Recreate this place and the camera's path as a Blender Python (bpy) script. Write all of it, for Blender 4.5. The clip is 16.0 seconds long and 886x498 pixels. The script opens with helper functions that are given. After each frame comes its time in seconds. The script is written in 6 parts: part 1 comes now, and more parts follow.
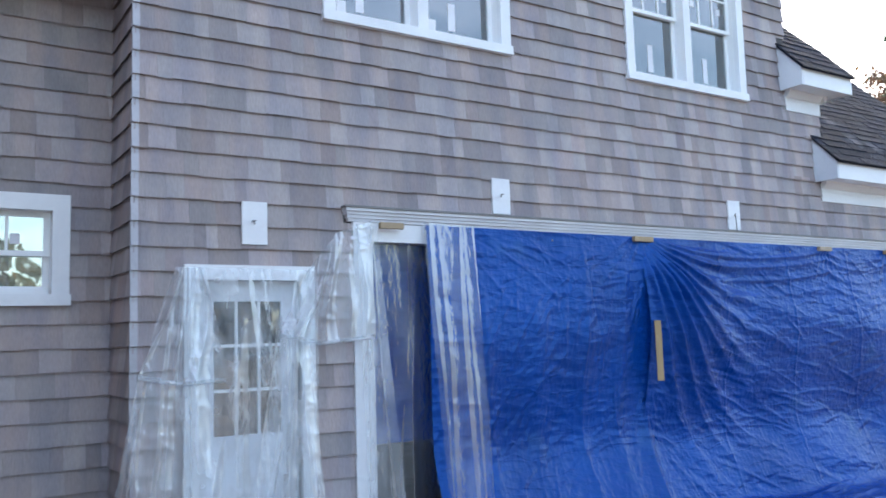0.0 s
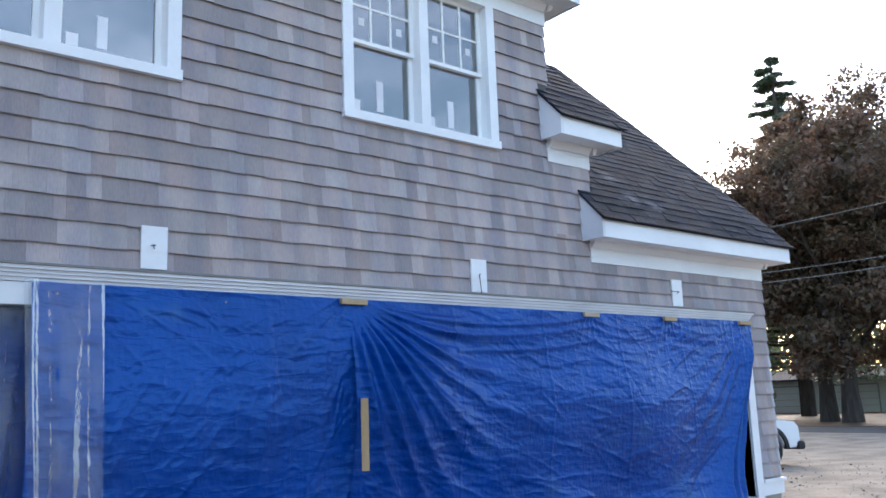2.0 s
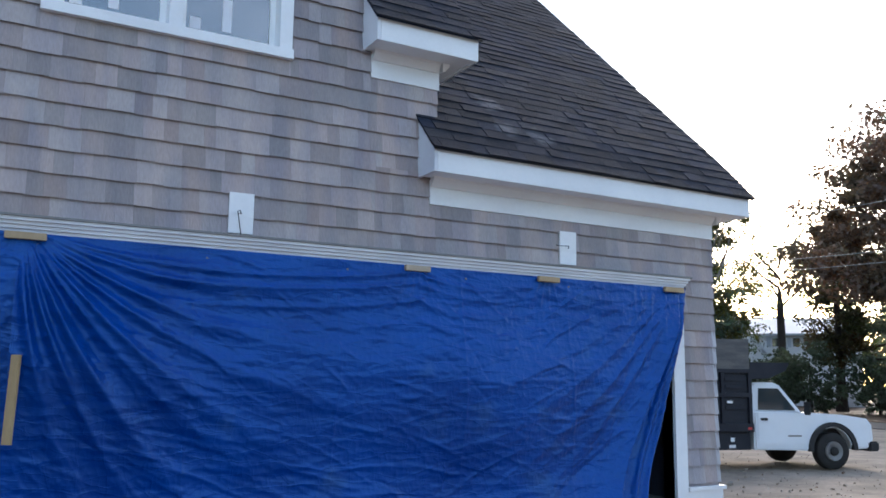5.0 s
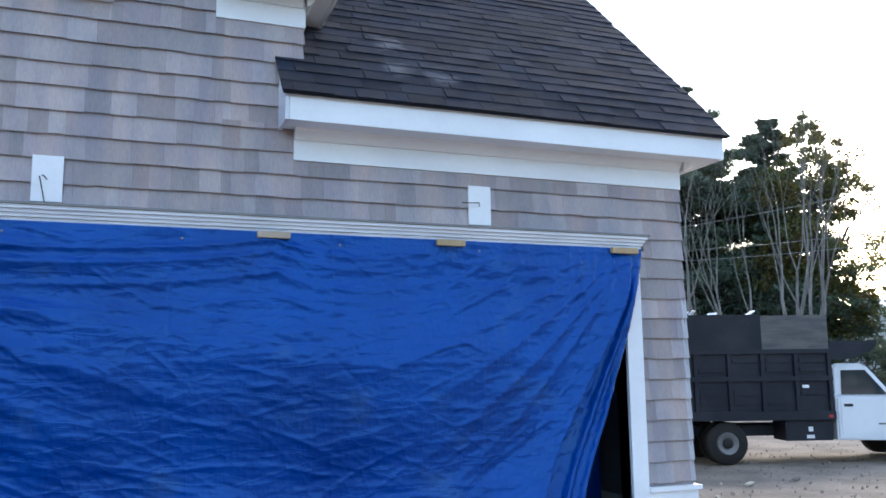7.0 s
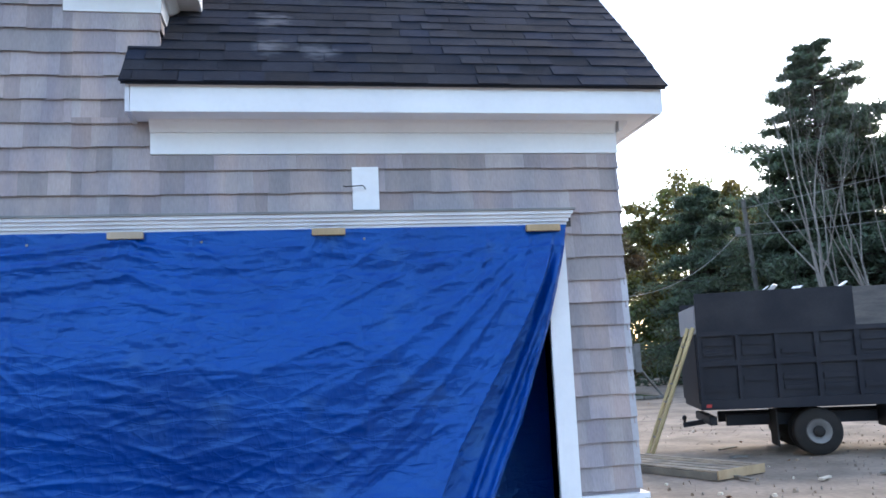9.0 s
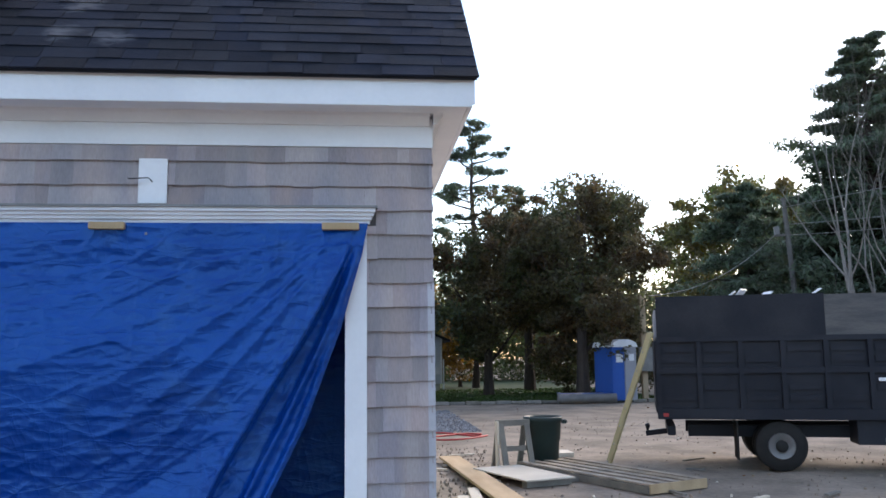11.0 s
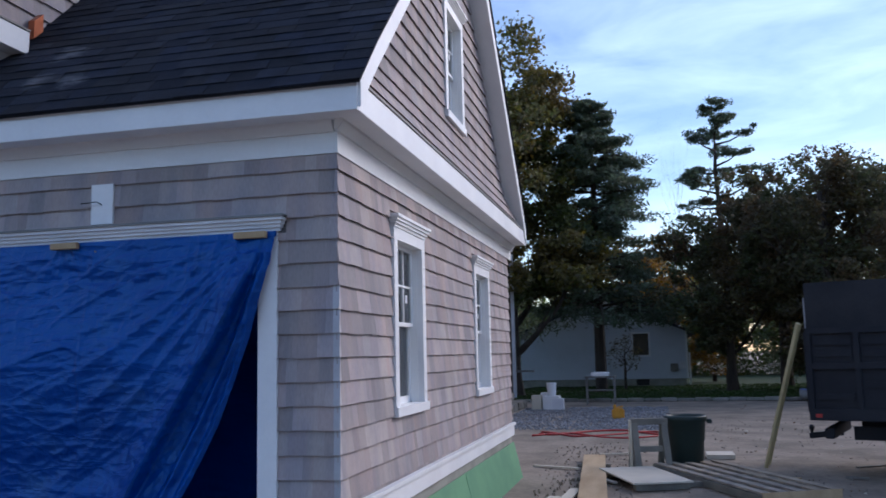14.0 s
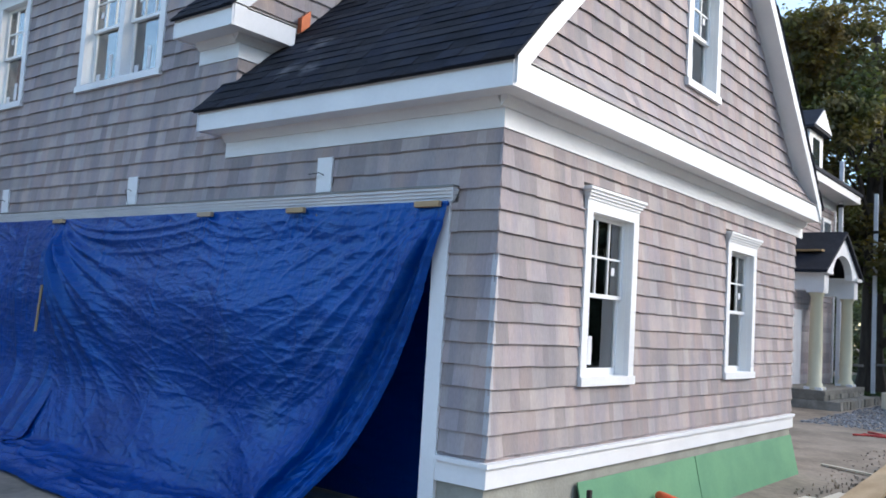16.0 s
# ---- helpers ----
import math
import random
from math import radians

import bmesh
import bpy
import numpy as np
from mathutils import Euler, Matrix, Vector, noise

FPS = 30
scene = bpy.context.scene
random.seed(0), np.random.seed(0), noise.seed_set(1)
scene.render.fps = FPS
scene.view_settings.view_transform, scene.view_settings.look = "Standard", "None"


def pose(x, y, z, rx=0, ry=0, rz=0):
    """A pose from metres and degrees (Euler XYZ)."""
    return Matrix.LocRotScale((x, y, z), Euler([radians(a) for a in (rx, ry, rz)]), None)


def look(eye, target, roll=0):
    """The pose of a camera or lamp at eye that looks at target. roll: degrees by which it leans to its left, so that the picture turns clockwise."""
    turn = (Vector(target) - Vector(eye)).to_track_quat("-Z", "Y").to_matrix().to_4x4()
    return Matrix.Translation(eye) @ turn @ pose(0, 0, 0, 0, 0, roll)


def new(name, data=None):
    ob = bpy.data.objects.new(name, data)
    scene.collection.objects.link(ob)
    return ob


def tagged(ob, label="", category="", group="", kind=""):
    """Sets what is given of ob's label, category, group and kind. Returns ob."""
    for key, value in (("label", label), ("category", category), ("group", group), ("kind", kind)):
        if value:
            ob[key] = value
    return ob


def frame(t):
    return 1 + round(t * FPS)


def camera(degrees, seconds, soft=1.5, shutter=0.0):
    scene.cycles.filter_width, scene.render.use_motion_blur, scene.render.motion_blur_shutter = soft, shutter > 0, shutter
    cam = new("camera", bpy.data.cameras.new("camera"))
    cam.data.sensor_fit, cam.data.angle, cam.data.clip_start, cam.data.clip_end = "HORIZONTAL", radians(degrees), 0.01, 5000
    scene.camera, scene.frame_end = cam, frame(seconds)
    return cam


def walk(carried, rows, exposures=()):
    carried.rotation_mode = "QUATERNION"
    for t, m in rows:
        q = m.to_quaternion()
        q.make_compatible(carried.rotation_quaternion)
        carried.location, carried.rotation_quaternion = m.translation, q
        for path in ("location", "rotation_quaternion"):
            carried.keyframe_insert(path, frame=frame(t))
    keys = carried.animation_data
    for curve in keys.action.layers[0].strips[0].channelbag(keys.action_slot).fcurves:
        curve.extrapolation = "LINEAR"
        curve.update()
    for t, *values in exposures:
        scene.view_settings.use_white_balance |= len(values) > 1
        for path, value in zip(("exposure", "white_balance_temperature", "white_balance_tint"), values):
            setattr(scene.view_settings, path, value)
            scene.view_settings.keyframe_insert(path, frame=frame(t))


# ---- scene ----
cam = camera(55.1, 16.0, 1.6, 0.12)
PATH = [
    (0, (-0.049, -0.08, 1.652), (1.036, 1.588, 1.854), -1.6),
    (0.5, (0.458, -0.147, 1.645), (1.658, 1.432, 1.9), -0.8),
    (1, (0.921, -0.168, 1.665), (2.151, 1.385, 1.938), -0.2),
    (1.5, (1.473, -0.109, 1.713), (2.738, 1.408, 2.03), -1.5),
    (2, (2.043, -0.121, 1.686), (3.3, 1.394, 2.039), -2.1),
    (2.5, (2.591, -0.178, 1.681), (3.834, 1.344, 2.053), -1.6),
    (3, (3.088, -0.31, 1.665), (4.318, 1.22, 2.048), -0.1),
    (3.5, (3.597, -0.444, 1.684), (4.796, 1.122, 2.014), 2.0),
    (3.7, (3.876, -0.438, 1.701), (5.063, 1.14, 2.019), 1.8),
    (5.8, (6.253, -0.495, 1.572), (7.112, 1.282, 1.893), 1.1),
    (6, (6.497, -0.475, 1.571), (7.343, 1.307, 1.898), 1.2),
    (6.5, (7.04, -0.388, 1.578), (7.85, 1.412, 1.898), 0.7),
    (7, (7.545, -0.289, 1.542), (8.249, 1.561, 1.83), -0.7),
    (7.5, (8.076, -0.279, 1.567), (8.737, 1.584, 1.867), -1.5),
    (8, (8.545, -0.301, 1.552), (9.172, 1.577, 1.839), -1.3),
    (8.5, (9.013, -0.231, 1.586), (9.553, 1.672, 1.88), -1.6),
    (9, (9.535, -0.191, 1.58), (9.883, 1.76, 1.846), -2.7),
    (9.5, (9.991, -0.086, 1.557), (10.243, 1.879, 1.836), -3.4),
    (10, (10.488, -0.096, 1.55), (10.767, 1.858, 1.875), -3.0),
    (10.2, (10.679, -0.099, 1.586), (10.973, 1.853, 1.903), -2.0),
    (12.3, (12.445, -0.035, 1.646), (12.502, 1.956, 1.822), -0.1),
    (12.5, (12.628, -0.018, 1.62), (12.697, 1.972, 1.807), -0.0),
    (13, (13.02, -0.02, 1.647), (13.078, 1.969, 1.853), 0.9),
    (13.5, (13.465, 0.134, 1.64), (13.375, 2.118, 1.88), -0.0),
    (14, (13.881, 0.121, 1.633), (13.411, 2.049, 1.88), -1.3),
    (14.5, (14.232, 0.202, 1.605), (13.486, 2.042, 1.85), 0.6),
    (15, (14.614, 0.313, 1.625), (13.729, 2.091, 1.865), 0.0),
    (15.5, (14.997, 0.385, 1.632), (13.961, 2.087, 1.811), 0.9),
    (16, (15.305, 0.561, 1.634), (14.056, 2.114, 1.795), 3.5),
]
EXPOSURES = [(0.0, 2.22, 6450, 11), (1.5, 2.0, 6350, 11), (2.5, 2.05, 6250, 10), (3.5, 1.65, 6250, 10), (6.0, 1.62, 6200, 10), (7.5, 2.15, 6050, 9), (9.0, 2.15, 6200, 12),
             (10.2, 2.0, 6500, 14), (12.3, 1.12, 6350, 12), (12.8, 0.92, 6200, 13), (13.3, 0.60, 5600, 17), (14.0, 0.62, 5600, 17), (14.5, 1.2, 6150, 13), (15.0, 1.35, 6200, 11), (16.0, 1.42, 6000, 8)]
walk(cam, [(t, look(eye, target, roll)) for t, eye, target, roll in PATH], EXPOSURES)

# ---- light ----
SUN_AZ, SUN_EL = 50.0, 7.0      # degrees clockwise from +y, and above the horizon
world = bpy.data.worlds.new("world")
scene.world = world
world.use_nodes = True
wn, wl = world.node_tree.nodes, world.node_tree.links
sky = wn.new("ShaderNodeTexSky")
sky.sky_type, sky.sun_disc = "NISHITA", False
sky.sun_elevation, sky.sun_rotation = radians(SUN_EL), radians(SUN_AZ)
sky.air_density, sky.dust_density, sky.ozone_density = 1.0, 0.8, 3.0
# thin evening cloud drawn over the sky
wco = wn.new("ShaderNodeTexCoord")
wmap = wn.new("ShaderNodeMapping")
wmap.inputs["Scale"].default_value = (1.6, 1.0, 5.0)
wmap.inputs["Rotation"].default_value = (0.0, 0.25, 0.6)
wnoise = wn.new("ShaderNodeTexNoise")
wnoise.inputs["Scale"].default_value, wnoise.inputs["Detail"].default_value = 3.4, 9.0
wnoise.inputs["Roughness"].default_value, wnoise.inputs["Distortion"].default_value = 0.55, 0.35
wramp = wn.new("ShaderNodeMapRange")
wramp.inputs["From Min"].default_value, wramp.inputs["From Max"].default_value = 0.37, 0.70
wramp.inputs["To Min"].default_value, wramp.inputs["To Max"].default_value = 0.32, 0.88
wmix = wn.new("ShaderNodeMix")
wmix.data_type = "RGBA"
wgain = wn.new("ShaderNodeVectorMath")      # cloud is lit by the sky round it
wgain.operation = "MULTIPLY_ADD"
wgain.inputs[1].default_value, wgain.inputs[2].default_value = (1.8, 1.6, 1.45), (1.72, 1.6, 1.72)
wl.new(sky.outputs["Color"], wgain.inputs[0])
wl.new(wgain.outputs["Vector"], wmix.inputs["B"])
wbg = wn["Background"]
wbg.inputs["Strength"].default_value = 0.15
wl.new(wco.outputs["Generated"], wmap.inputs["Vector"])
wl.new(wmap.outputs["Vector"], wnoise.inputs["Vector"])
wl.new(wnoise.outputs["Fac"], wramp.inputs["Value"])
wl.new(wramp.outputs["Result"], wmix.inputs["Factor"])
wl.new(sky.outputs["Color"], wmix.inputs["A"])
wl.new(wmix.outputs["Result"], wbg.inputs["Color"])
sun = new("sun", bpy.data.lights.new("sun", "SUN"))
sun.data.energy, sun.data.angle, sun.data.color = 2.2, radians(40), (1.0, 0.86, 0.72)
sun_dir = Vector((math.sin(radians(SUN_AZ)), math.cos(radians(SUN_AZ)), math.tan(radians(26))))
sun.matrix_world = look(sun_dir * 60, (0, 0, 0))


# ---- materials ----
def material(name, colour, rough=0.7, metal=0.0, vary=0.15, scale=4.0, grain=60.0, bump=0.2, stretch=(1, 1, 1),
             second=None, piece=0.0, spec=0.4, stain=0.0):
    """A surface with broad and fine variation, a second colour in patches, and a per-piece shade."""
    m = bpy.data.materials.new(name)
    m.use_nodes = True
    n, l = m.node_tree.nodes, m.node_tree.links
    b = n["Principled BSDF"]
    b.inputs["Roughness"].default_value, b.inputs["Metallic"].default_value = rough, metal
    b.inputs["Specular IOR Level"].default_value = spec
    geo = n.new("ShaderNodeNewGeometry")
    mp = n.new("ShaderNodeMapping")
    mp.inputs["Scale"].default_value = stretch
    l.new(geo.outputs["Position"], mp.inputs["Vector"])
    broad, fine = n.new("ShaderNodeTexNoise"), n.new("ShaderNodeTexNoise")
    broad.inputs["Scale"].default_value, broad.inputs["Detail"].default_value = scale, 5.0
    fine.inputs["Scale"].default_value, fine.inputs["Detail"].default_value = grain, 4.0
    l.new(mp.outputs["Vector"], broad.inputs["Vector"])
    l.new(mp.outputs["Vector"], fine.inputs["Vector"])
    mixer = n.new("ShaderNodeMix")
    mixer.data_type = "RGBA"
    c2 = second or tuple(min(1.0, c * (1 - 1.6 * vary)) for c in colour)
    mixer.inputs["A"].default_value, mixer.inputs["B"].default_value = (*colour, 1), (*c2, 1)
    ramp = n.new("ShaderNodeMapRange")
    ramp.inputs["From Min"].default_value, ramp.inputs["From Max"].default_value = 0.38, 0.66
    l.new(broad.outputs["Fac"], ramp.inputs["Value"])
    l.new(ramp.outputs["Result"], mixer.inputs["Factor"])
    hsv = n.new("ShaderNodeHueSaturation")
    l.new(mixer.outputs["Result"], hsv.inputs["Color"])
    shade = n.new("ShaderNodeMath")
    shade.operation = "MULTIPLY_ADD"
    l.new(fine.outputs["Fac"], shade.inputs[0])
    shade.inputs[1].default_value, shade.inputs[2].default_value = 2 * vary, 1 - vary
    value = shade.outputs[0]
    if piece:
        info = n.new("ShaderNodeObjectInfo")
        add = n.new("ShaderNodeMath")
        add.operation = "ADD"
        l.new(info.outputs["Random"], add.inputs[0])
        l.new(geo.outputs["Random Per Island"], add.inputs[1])
        fract = n.new("ShaderNodeMath")
        fract.operation = "FRACT"
        l.new(add.outputs[0], fract.inputs[0])
        per = n.new("ShaderNodeMath")
        per.operation = "MULTIPLY_ADD"
        l.new(fract.outputs[0], per.inputs[0])
        per.inputs[1].default_value, per.inputs[2].default_value = 2 * piece, 1 - piece
        both = n.new("ShaderNodeMath")
        both.operation = "MULTIPLY"
        l.new(value, both.inputs[0])
        l.new(per.outputs[0], both.inputs[1])
        value = both.outputs[0]
        tint = n.new("ShaderNodeMath")
        tint.operation = "MULTIPLY_ADD"
        l.new(fract.outputs[0], tint.inputs[0])
        tint.inputs[1].default_value, tint.inputs[2].default_value = 9.71, 0.0
        tfr = n.new("ShaderNodeMath")
        tfr.operation = "FRACT"
        l.new(tint.outputs[0], tfr.inputs[0])
        sat = n.new("ShaderNodeMath")
        sat.operation = "MULTIPLY_ADD"
        l.new(tfr.outputs[0], sat.inputs[0])
        sat.inputs[1].default_value, sat.inputs[2].default_value = 0.6, 0.7
        l.new(sat.outputs[0], hsv.inputs["Saturation"])
    l.new(value, hsv.inputs["Value"])
    l.new(hsv.outputs["Color"], b.inputs["Base Color"])
    if bump:
        bp = n.new("ShaderNodeBump")
        bp.inputs["Strength"].default_value, bp.inputs["Distance"].default_value = bump, 0.01
        l.new(fine.outputs["Fac"], bp.inputs["Height"])
        l.new(bp.outputs["Normal"], b.inputs["Normal"])
    return m


def glass_material(name):
    m = bpy.data.materials.new(name)
    m.use_nodes = True
    n, l = m.node_tree.nodes, m.node_tree.links
    out = n["Material Output"]
    clear, gloss, mix = n.new("ShaderNodeBsdfTransparent"), n.new("ShaderNodeBsdfGlossy"), n.new("ShaderNodeMixShader")
    clear.inputs["Color"].default_value = (0.72, 0.80, 0.80, 1)
    gloss.inputs["Roughness"].default_value = 0.015
    fr = n.new("ShaderNodeFresnel")
    fr.inputs["IOR"].default_value = 3.6
    geo, noise_t, bp = n.new("ShaderNodeNewGeometry"), n.new("ShaderNodeTexNoise"), n.new("ShaderNodeBump")
    noise_t.inputs["Scale"].default_value = 1.6
    bp.inputs["Strength"].default_value, bp.inputs["Distance"].default_value = 0.12, 0.05
    l.new(geo.outputs["Position"], noise_t.inputs["Vector"])
    l.new(noise_t.outputs["Fac"], bp.inputs["Height"])
    l.new(bp.outputs["Normal"], gloss.inputs["Normal"])
    l.new(fr.outputs["Fac"], mix.inputs["Fac"])
    l.new(clear.outputs[0], mix.inputs[1])
    l.new(gloss.outputs[0], mix.inputs[2])
    l.new(mix.outputs[0], out.inputs["Surface"])
    return m


def plastic_material(name, thin, thick):
    """Thin polythene: mostly clear, milky in patches, with a bright shine on its folds."""
    m = bpy.data.materials.new(name)
    m.use_nodes = True
    n, l = m.node_tree.nodes, m.node_tree.links
    out, b = n["Material Output"], n["Principled BSDF"]
    b.inputs["Base Color"].default_value = (0.80, 0.82, 0.84, 1)
    b.inputs["Roughness"].default_value = 0.4
    clear, milk, film = n.new("ShaderNodeBsdfTransparent"), n.new("ShaderNodeMixShader"), n.new("ShaderNodeMixShader")
    gloss, fr, share = n.new("ShaderNodeBsdfGlossy"), n.new("ShaderNodeFresnel"), n.new("ShaderNodeMath")
    clear.inputs["Color"].default_value = (0.93, 0.95, 0.96, 1)
    gloss.inputs["Roughness"].default_value = 0.30
    fr.inputs["IOR"].default_value = 1.75
    share.operation = "MULTIPLY"
    share.inputs[1].default_value = 0.30
    geo, mp, patch = n.new("ShaderNodeNewGeometry"), n.new("ShaderNodeMapping"), n.new("ShaderNodeTexNoise")
    mp.inputs["Scale"].default_value = (3.0, 3.0, 1.2)
    patch.inputs["Scale"].default_value, patch.inputs["Detail"].default_value = 2.4, 3.0
    fac = n.new("ShaderNodeMapRange")
    fac.inputs["From Min"].default_value, fac.inputs["From Max"].default_value = 0.40, 0.68
    fac.inputs["To Min"].default_value, fac.inputs["To Max"].default_value = thin, thick
    ridge, bp = n.new("ShaderNodeTexNoise"), n.new("ShaderNodeBump")
    ridge.inputs["Scale"].default_value, ridge.inputs["Detail"].default_value = 9.0, 3.0
    bp.inputs["Strength"].default_value, bp.inputs["Distance"].default_value = 0.25, 0.03
    l.new(geo.outputs["Position"], mp.inputs["Vector"])
    l.new(mp.outputs["Vector"], patch.inputs["Vector"])
    l.new(mp.outputs["Vector"], ridge.inputs["Vector"])
    l.new(ridge.outputs["Fac"], bp.inputs["Height"])
    l.new(bp.outputs["Normal"], gloss.inputs["Normal"])
    l.new(bp.outputs["Normal"], fr.inputs["Normal"])
    l.new(patch.outputs["Fac"], fac.inputs["Value"])
    l.new(fac.outputs["Result"], milk.inputs["Fac"])
    l.new(clear.outputs[0], milk.inputs[1])
    l.new(b.outputs[0], milk.inputs[2])
    l.new(fr.outputs["Fac"], share.inputs[0])
    l.new(share.outputs[0], film.inputs["Fac"])
    l.new(milk.outputs[0], film.inputs[1])
    l.new(gloss.outputs[0], film.inputs[2])
    l.new(film.outputs[0], out.inputs["Surface"])
    return m


def tarp_material(name):
    m = material(name, (0.001, 0.056, 0.315), 0.32, 0, 0.16, 1.3, 240, 0.25, second=(0.001, 0.039, 0.240), spec=0.80)
    n, l = m.node_tree.nodes, m.node_tree.links
    b = n["Principled BSDF"]
    dust, dramp, dmix = n.new("ShaderNodeTexNoise"), n.new("ShaderNodeMapRange"), n.new("ShaderNodeMix")
    dmix.data_type = "RGBA"
    dust.inputs["Scale"].default_value, dust.inputs["Detail"].default_value = 1.9, 8.0
    dramp.inputs["From Min"].default_value, dramp.inputs["From Max"].default_value = 0.60, 0.78
    dramp.inputs["To Max"].default_value = 0.45
    dmix.inputs["B"].default_value = (0.07, 0.16, 0.28, 1)
    l.new(b.inputs["Base Color"].links[0].from_socket, dmix.inputs["A"])
    l.new(dust.outputs["Fac"], dramp.inputs["Value"])
    l.new(dramp.outputs["Result"], dmix.inputs["Factor"])
    l.new(dmix.outputs["Result"], b.inputs["Base Color"])
    geo, mp, crease, bp = n.new("ShaderNodeNewGeometry"), n.new("ShaderNodeMapping"), n.new("ShaderNodeTexNoise"), n.new("ShaderNodeBump")
    mp.inputs["Scale"].default_value = (1.0, 1.0, 2.4)
    crease.noise_type = "RIDGED_MULTIFRACTAL"
    crease.inputs["Scale"].default_value, crease.inputs["Detail"].default_value = 8.0, 5.0
    crease.inputs["Distortion"].default_value = 0.6
    b.inputs["Specular Tint"].default_value = (0.30, 0.60, 1.0, 1)
    bp.inputs["Strength"].default_value, bp.inputs["Distance"].default_value = 0.7, 0.012
    l.new(geo.outputs["Position"], mp.inputs["Vector"])
    l.new(mp.outputs["Vector"], crease.inputs["Vector"])
    l.new(geo.outputs["Position"], dust.inputs["Vector"])
    # flat facets that meet in sharp lines, large and small, as stiff woven sheeting creases
    total = crease.outputs["Fac"]
    weight = 0.10
    for size, stretch, turn, gain in ((5.0, (0.55, 0.55, 1.7), 0.25, 1.0), (11.0, (0.6, 0.6, 1.8), -0.5, 0.55), (16.0, (1.5, 1.5, 0.7), 0.3, 0.30)):
        warp, shift, place, cells, add = n.new("ShaderNodeTexNoise"), n.new("ShaderNodeVectorMath"), n.new("ShaderNodeMapping"), n.new("ShaderNodeTexVoronoi"), n.new("ShaderNodeMath")
        warp.inputs["Scale"].default_value = size * 0.35
        shift.operation = "MULTIPLY_ADD"
        shift.inputs[1].default_value = (0.9 / size, 0.9 / size, 0.9 / size)
        place.inputs["Scale"].default_value = stretch
        place.inputs["Rotation"].default_value = (0.0, turn, 0.0)
        cells.feature, cells.distance = "F1", "EUCLIDEAN"
        cells.inputs["Scale"].default_value = size
        add.operation = "MULTIPLY_ADD"
        add.inputs[1].default_value = gain * 1.6
        l.new(geo.outputs["Position"], warp.inputs["Vector"])
        l.new(warp.outputs["Color"], shift.inputs[0])
        l.new(geo.outputs["Position"], shift.inputs[2])
        l.new(shift.outputs["Vector"], place.inputs["Vector"])
        l.new(place.outputs["Vector"], cells.inputs["Vector"])
        l.new(cells.outputs["Distance"], add.inputs[0])
        if weight:
            less = n.new("ShaderNodeMath")
            less.operation = "MULTIPLY"
            less.inputs[1].default_value = weight
            l.new(total, less.inputs[0])
            total, weight = less.outputs[0], 0
        l.new(total, add.inputs[2])
        total = add.outputs[0]
    # thin straight crease lines
    for size, stretch, turn, gain in ((3.2, (0.45, 0.45, 1.9), 0.2, 4.5), (5.5, (0.6, 0.6, 1.8), -0.35, 3.0), (4.2, (1.5, 1.5, 0.6), 0.35, 2.2)):
        place, cells, cap, add = n.new("ShaderNodeMapping"), n.new("ShaderNodeTexVoronoi"), n.new("ShaderNodeMath"), n.new("ShaderNodeMath")
        place.inputs["Scale"].default_value = stretch
        place.inputs["Rotation"].default_value = (0.0, turn, 0.0)
        cells.feature = "DISTANCE_TO_EDGE"
        cells.inputs["Scale"].default_value = size
        cap.operation = "MINIMUM"
        cap.inputs[1].default_value = 0.045
        add.operation = "MULTIPLY_ADD"
        add.inputs[1].default_value = -gain
        l.new(shift.outputs["Vector"], place.inputs["Vector"])
        l.new(place.outputs["Vector"], cells.inputs["Vector"])
        l.new(cells.outputs["Distance"], cap.inputs[0])
        l.new(cap.outputs[0], add.inputs[0])
        l.new(total, add.inputs[2])
        total = add.outputs[0]
    l.new(total, bp.inputs["Height"])
    l.new(bp.outputs["Normal"], b.inputs["Normal"])
    # daylight glows through the thin sheet
    tr, mix = n.new("ShaderNodeBsdfTranslucent"), n.new("ShaderNodeMixShader")
    l.new(dmix.outputs["Result"], tr.inputs["Color"])
    mix.inputs["Fac"].default_value = 0.16
    l.new(b.outputs[0], mix.inputs[1])
    l.new(tr.outputs[0], mix.inputs[2])
    l.new(mix.outputs[0], n["Material Output"].inputs["Surface"])
    return m


M_SHINGLE = material("cedar_shingle", (0.372, 0.316, 0.302), 0.85, 0, 0.18, 3.4, 55, 0.4, (1.6, 1.6, 0.40), (0.280, 0.259, 0.278), piece=0.19, spec=0.2)
# dark end-grain colour that also paints in the shadow line under each course
M_ENDGRAIN_SHADE = material("shaded_shingle_butt", (0.165, 0.138, 0.128), 0.95, 0, 0.2, 6, 60, 0.2, spec=0.1)
M_ROOF = material("asphalt_shingle", (0.017, 0.021, 0.033), 0.9, 0, 0.25, 3.0, 240, 0.6, second=(0.012, 0.015, 0.024), piece=0.36, spec=0.25)


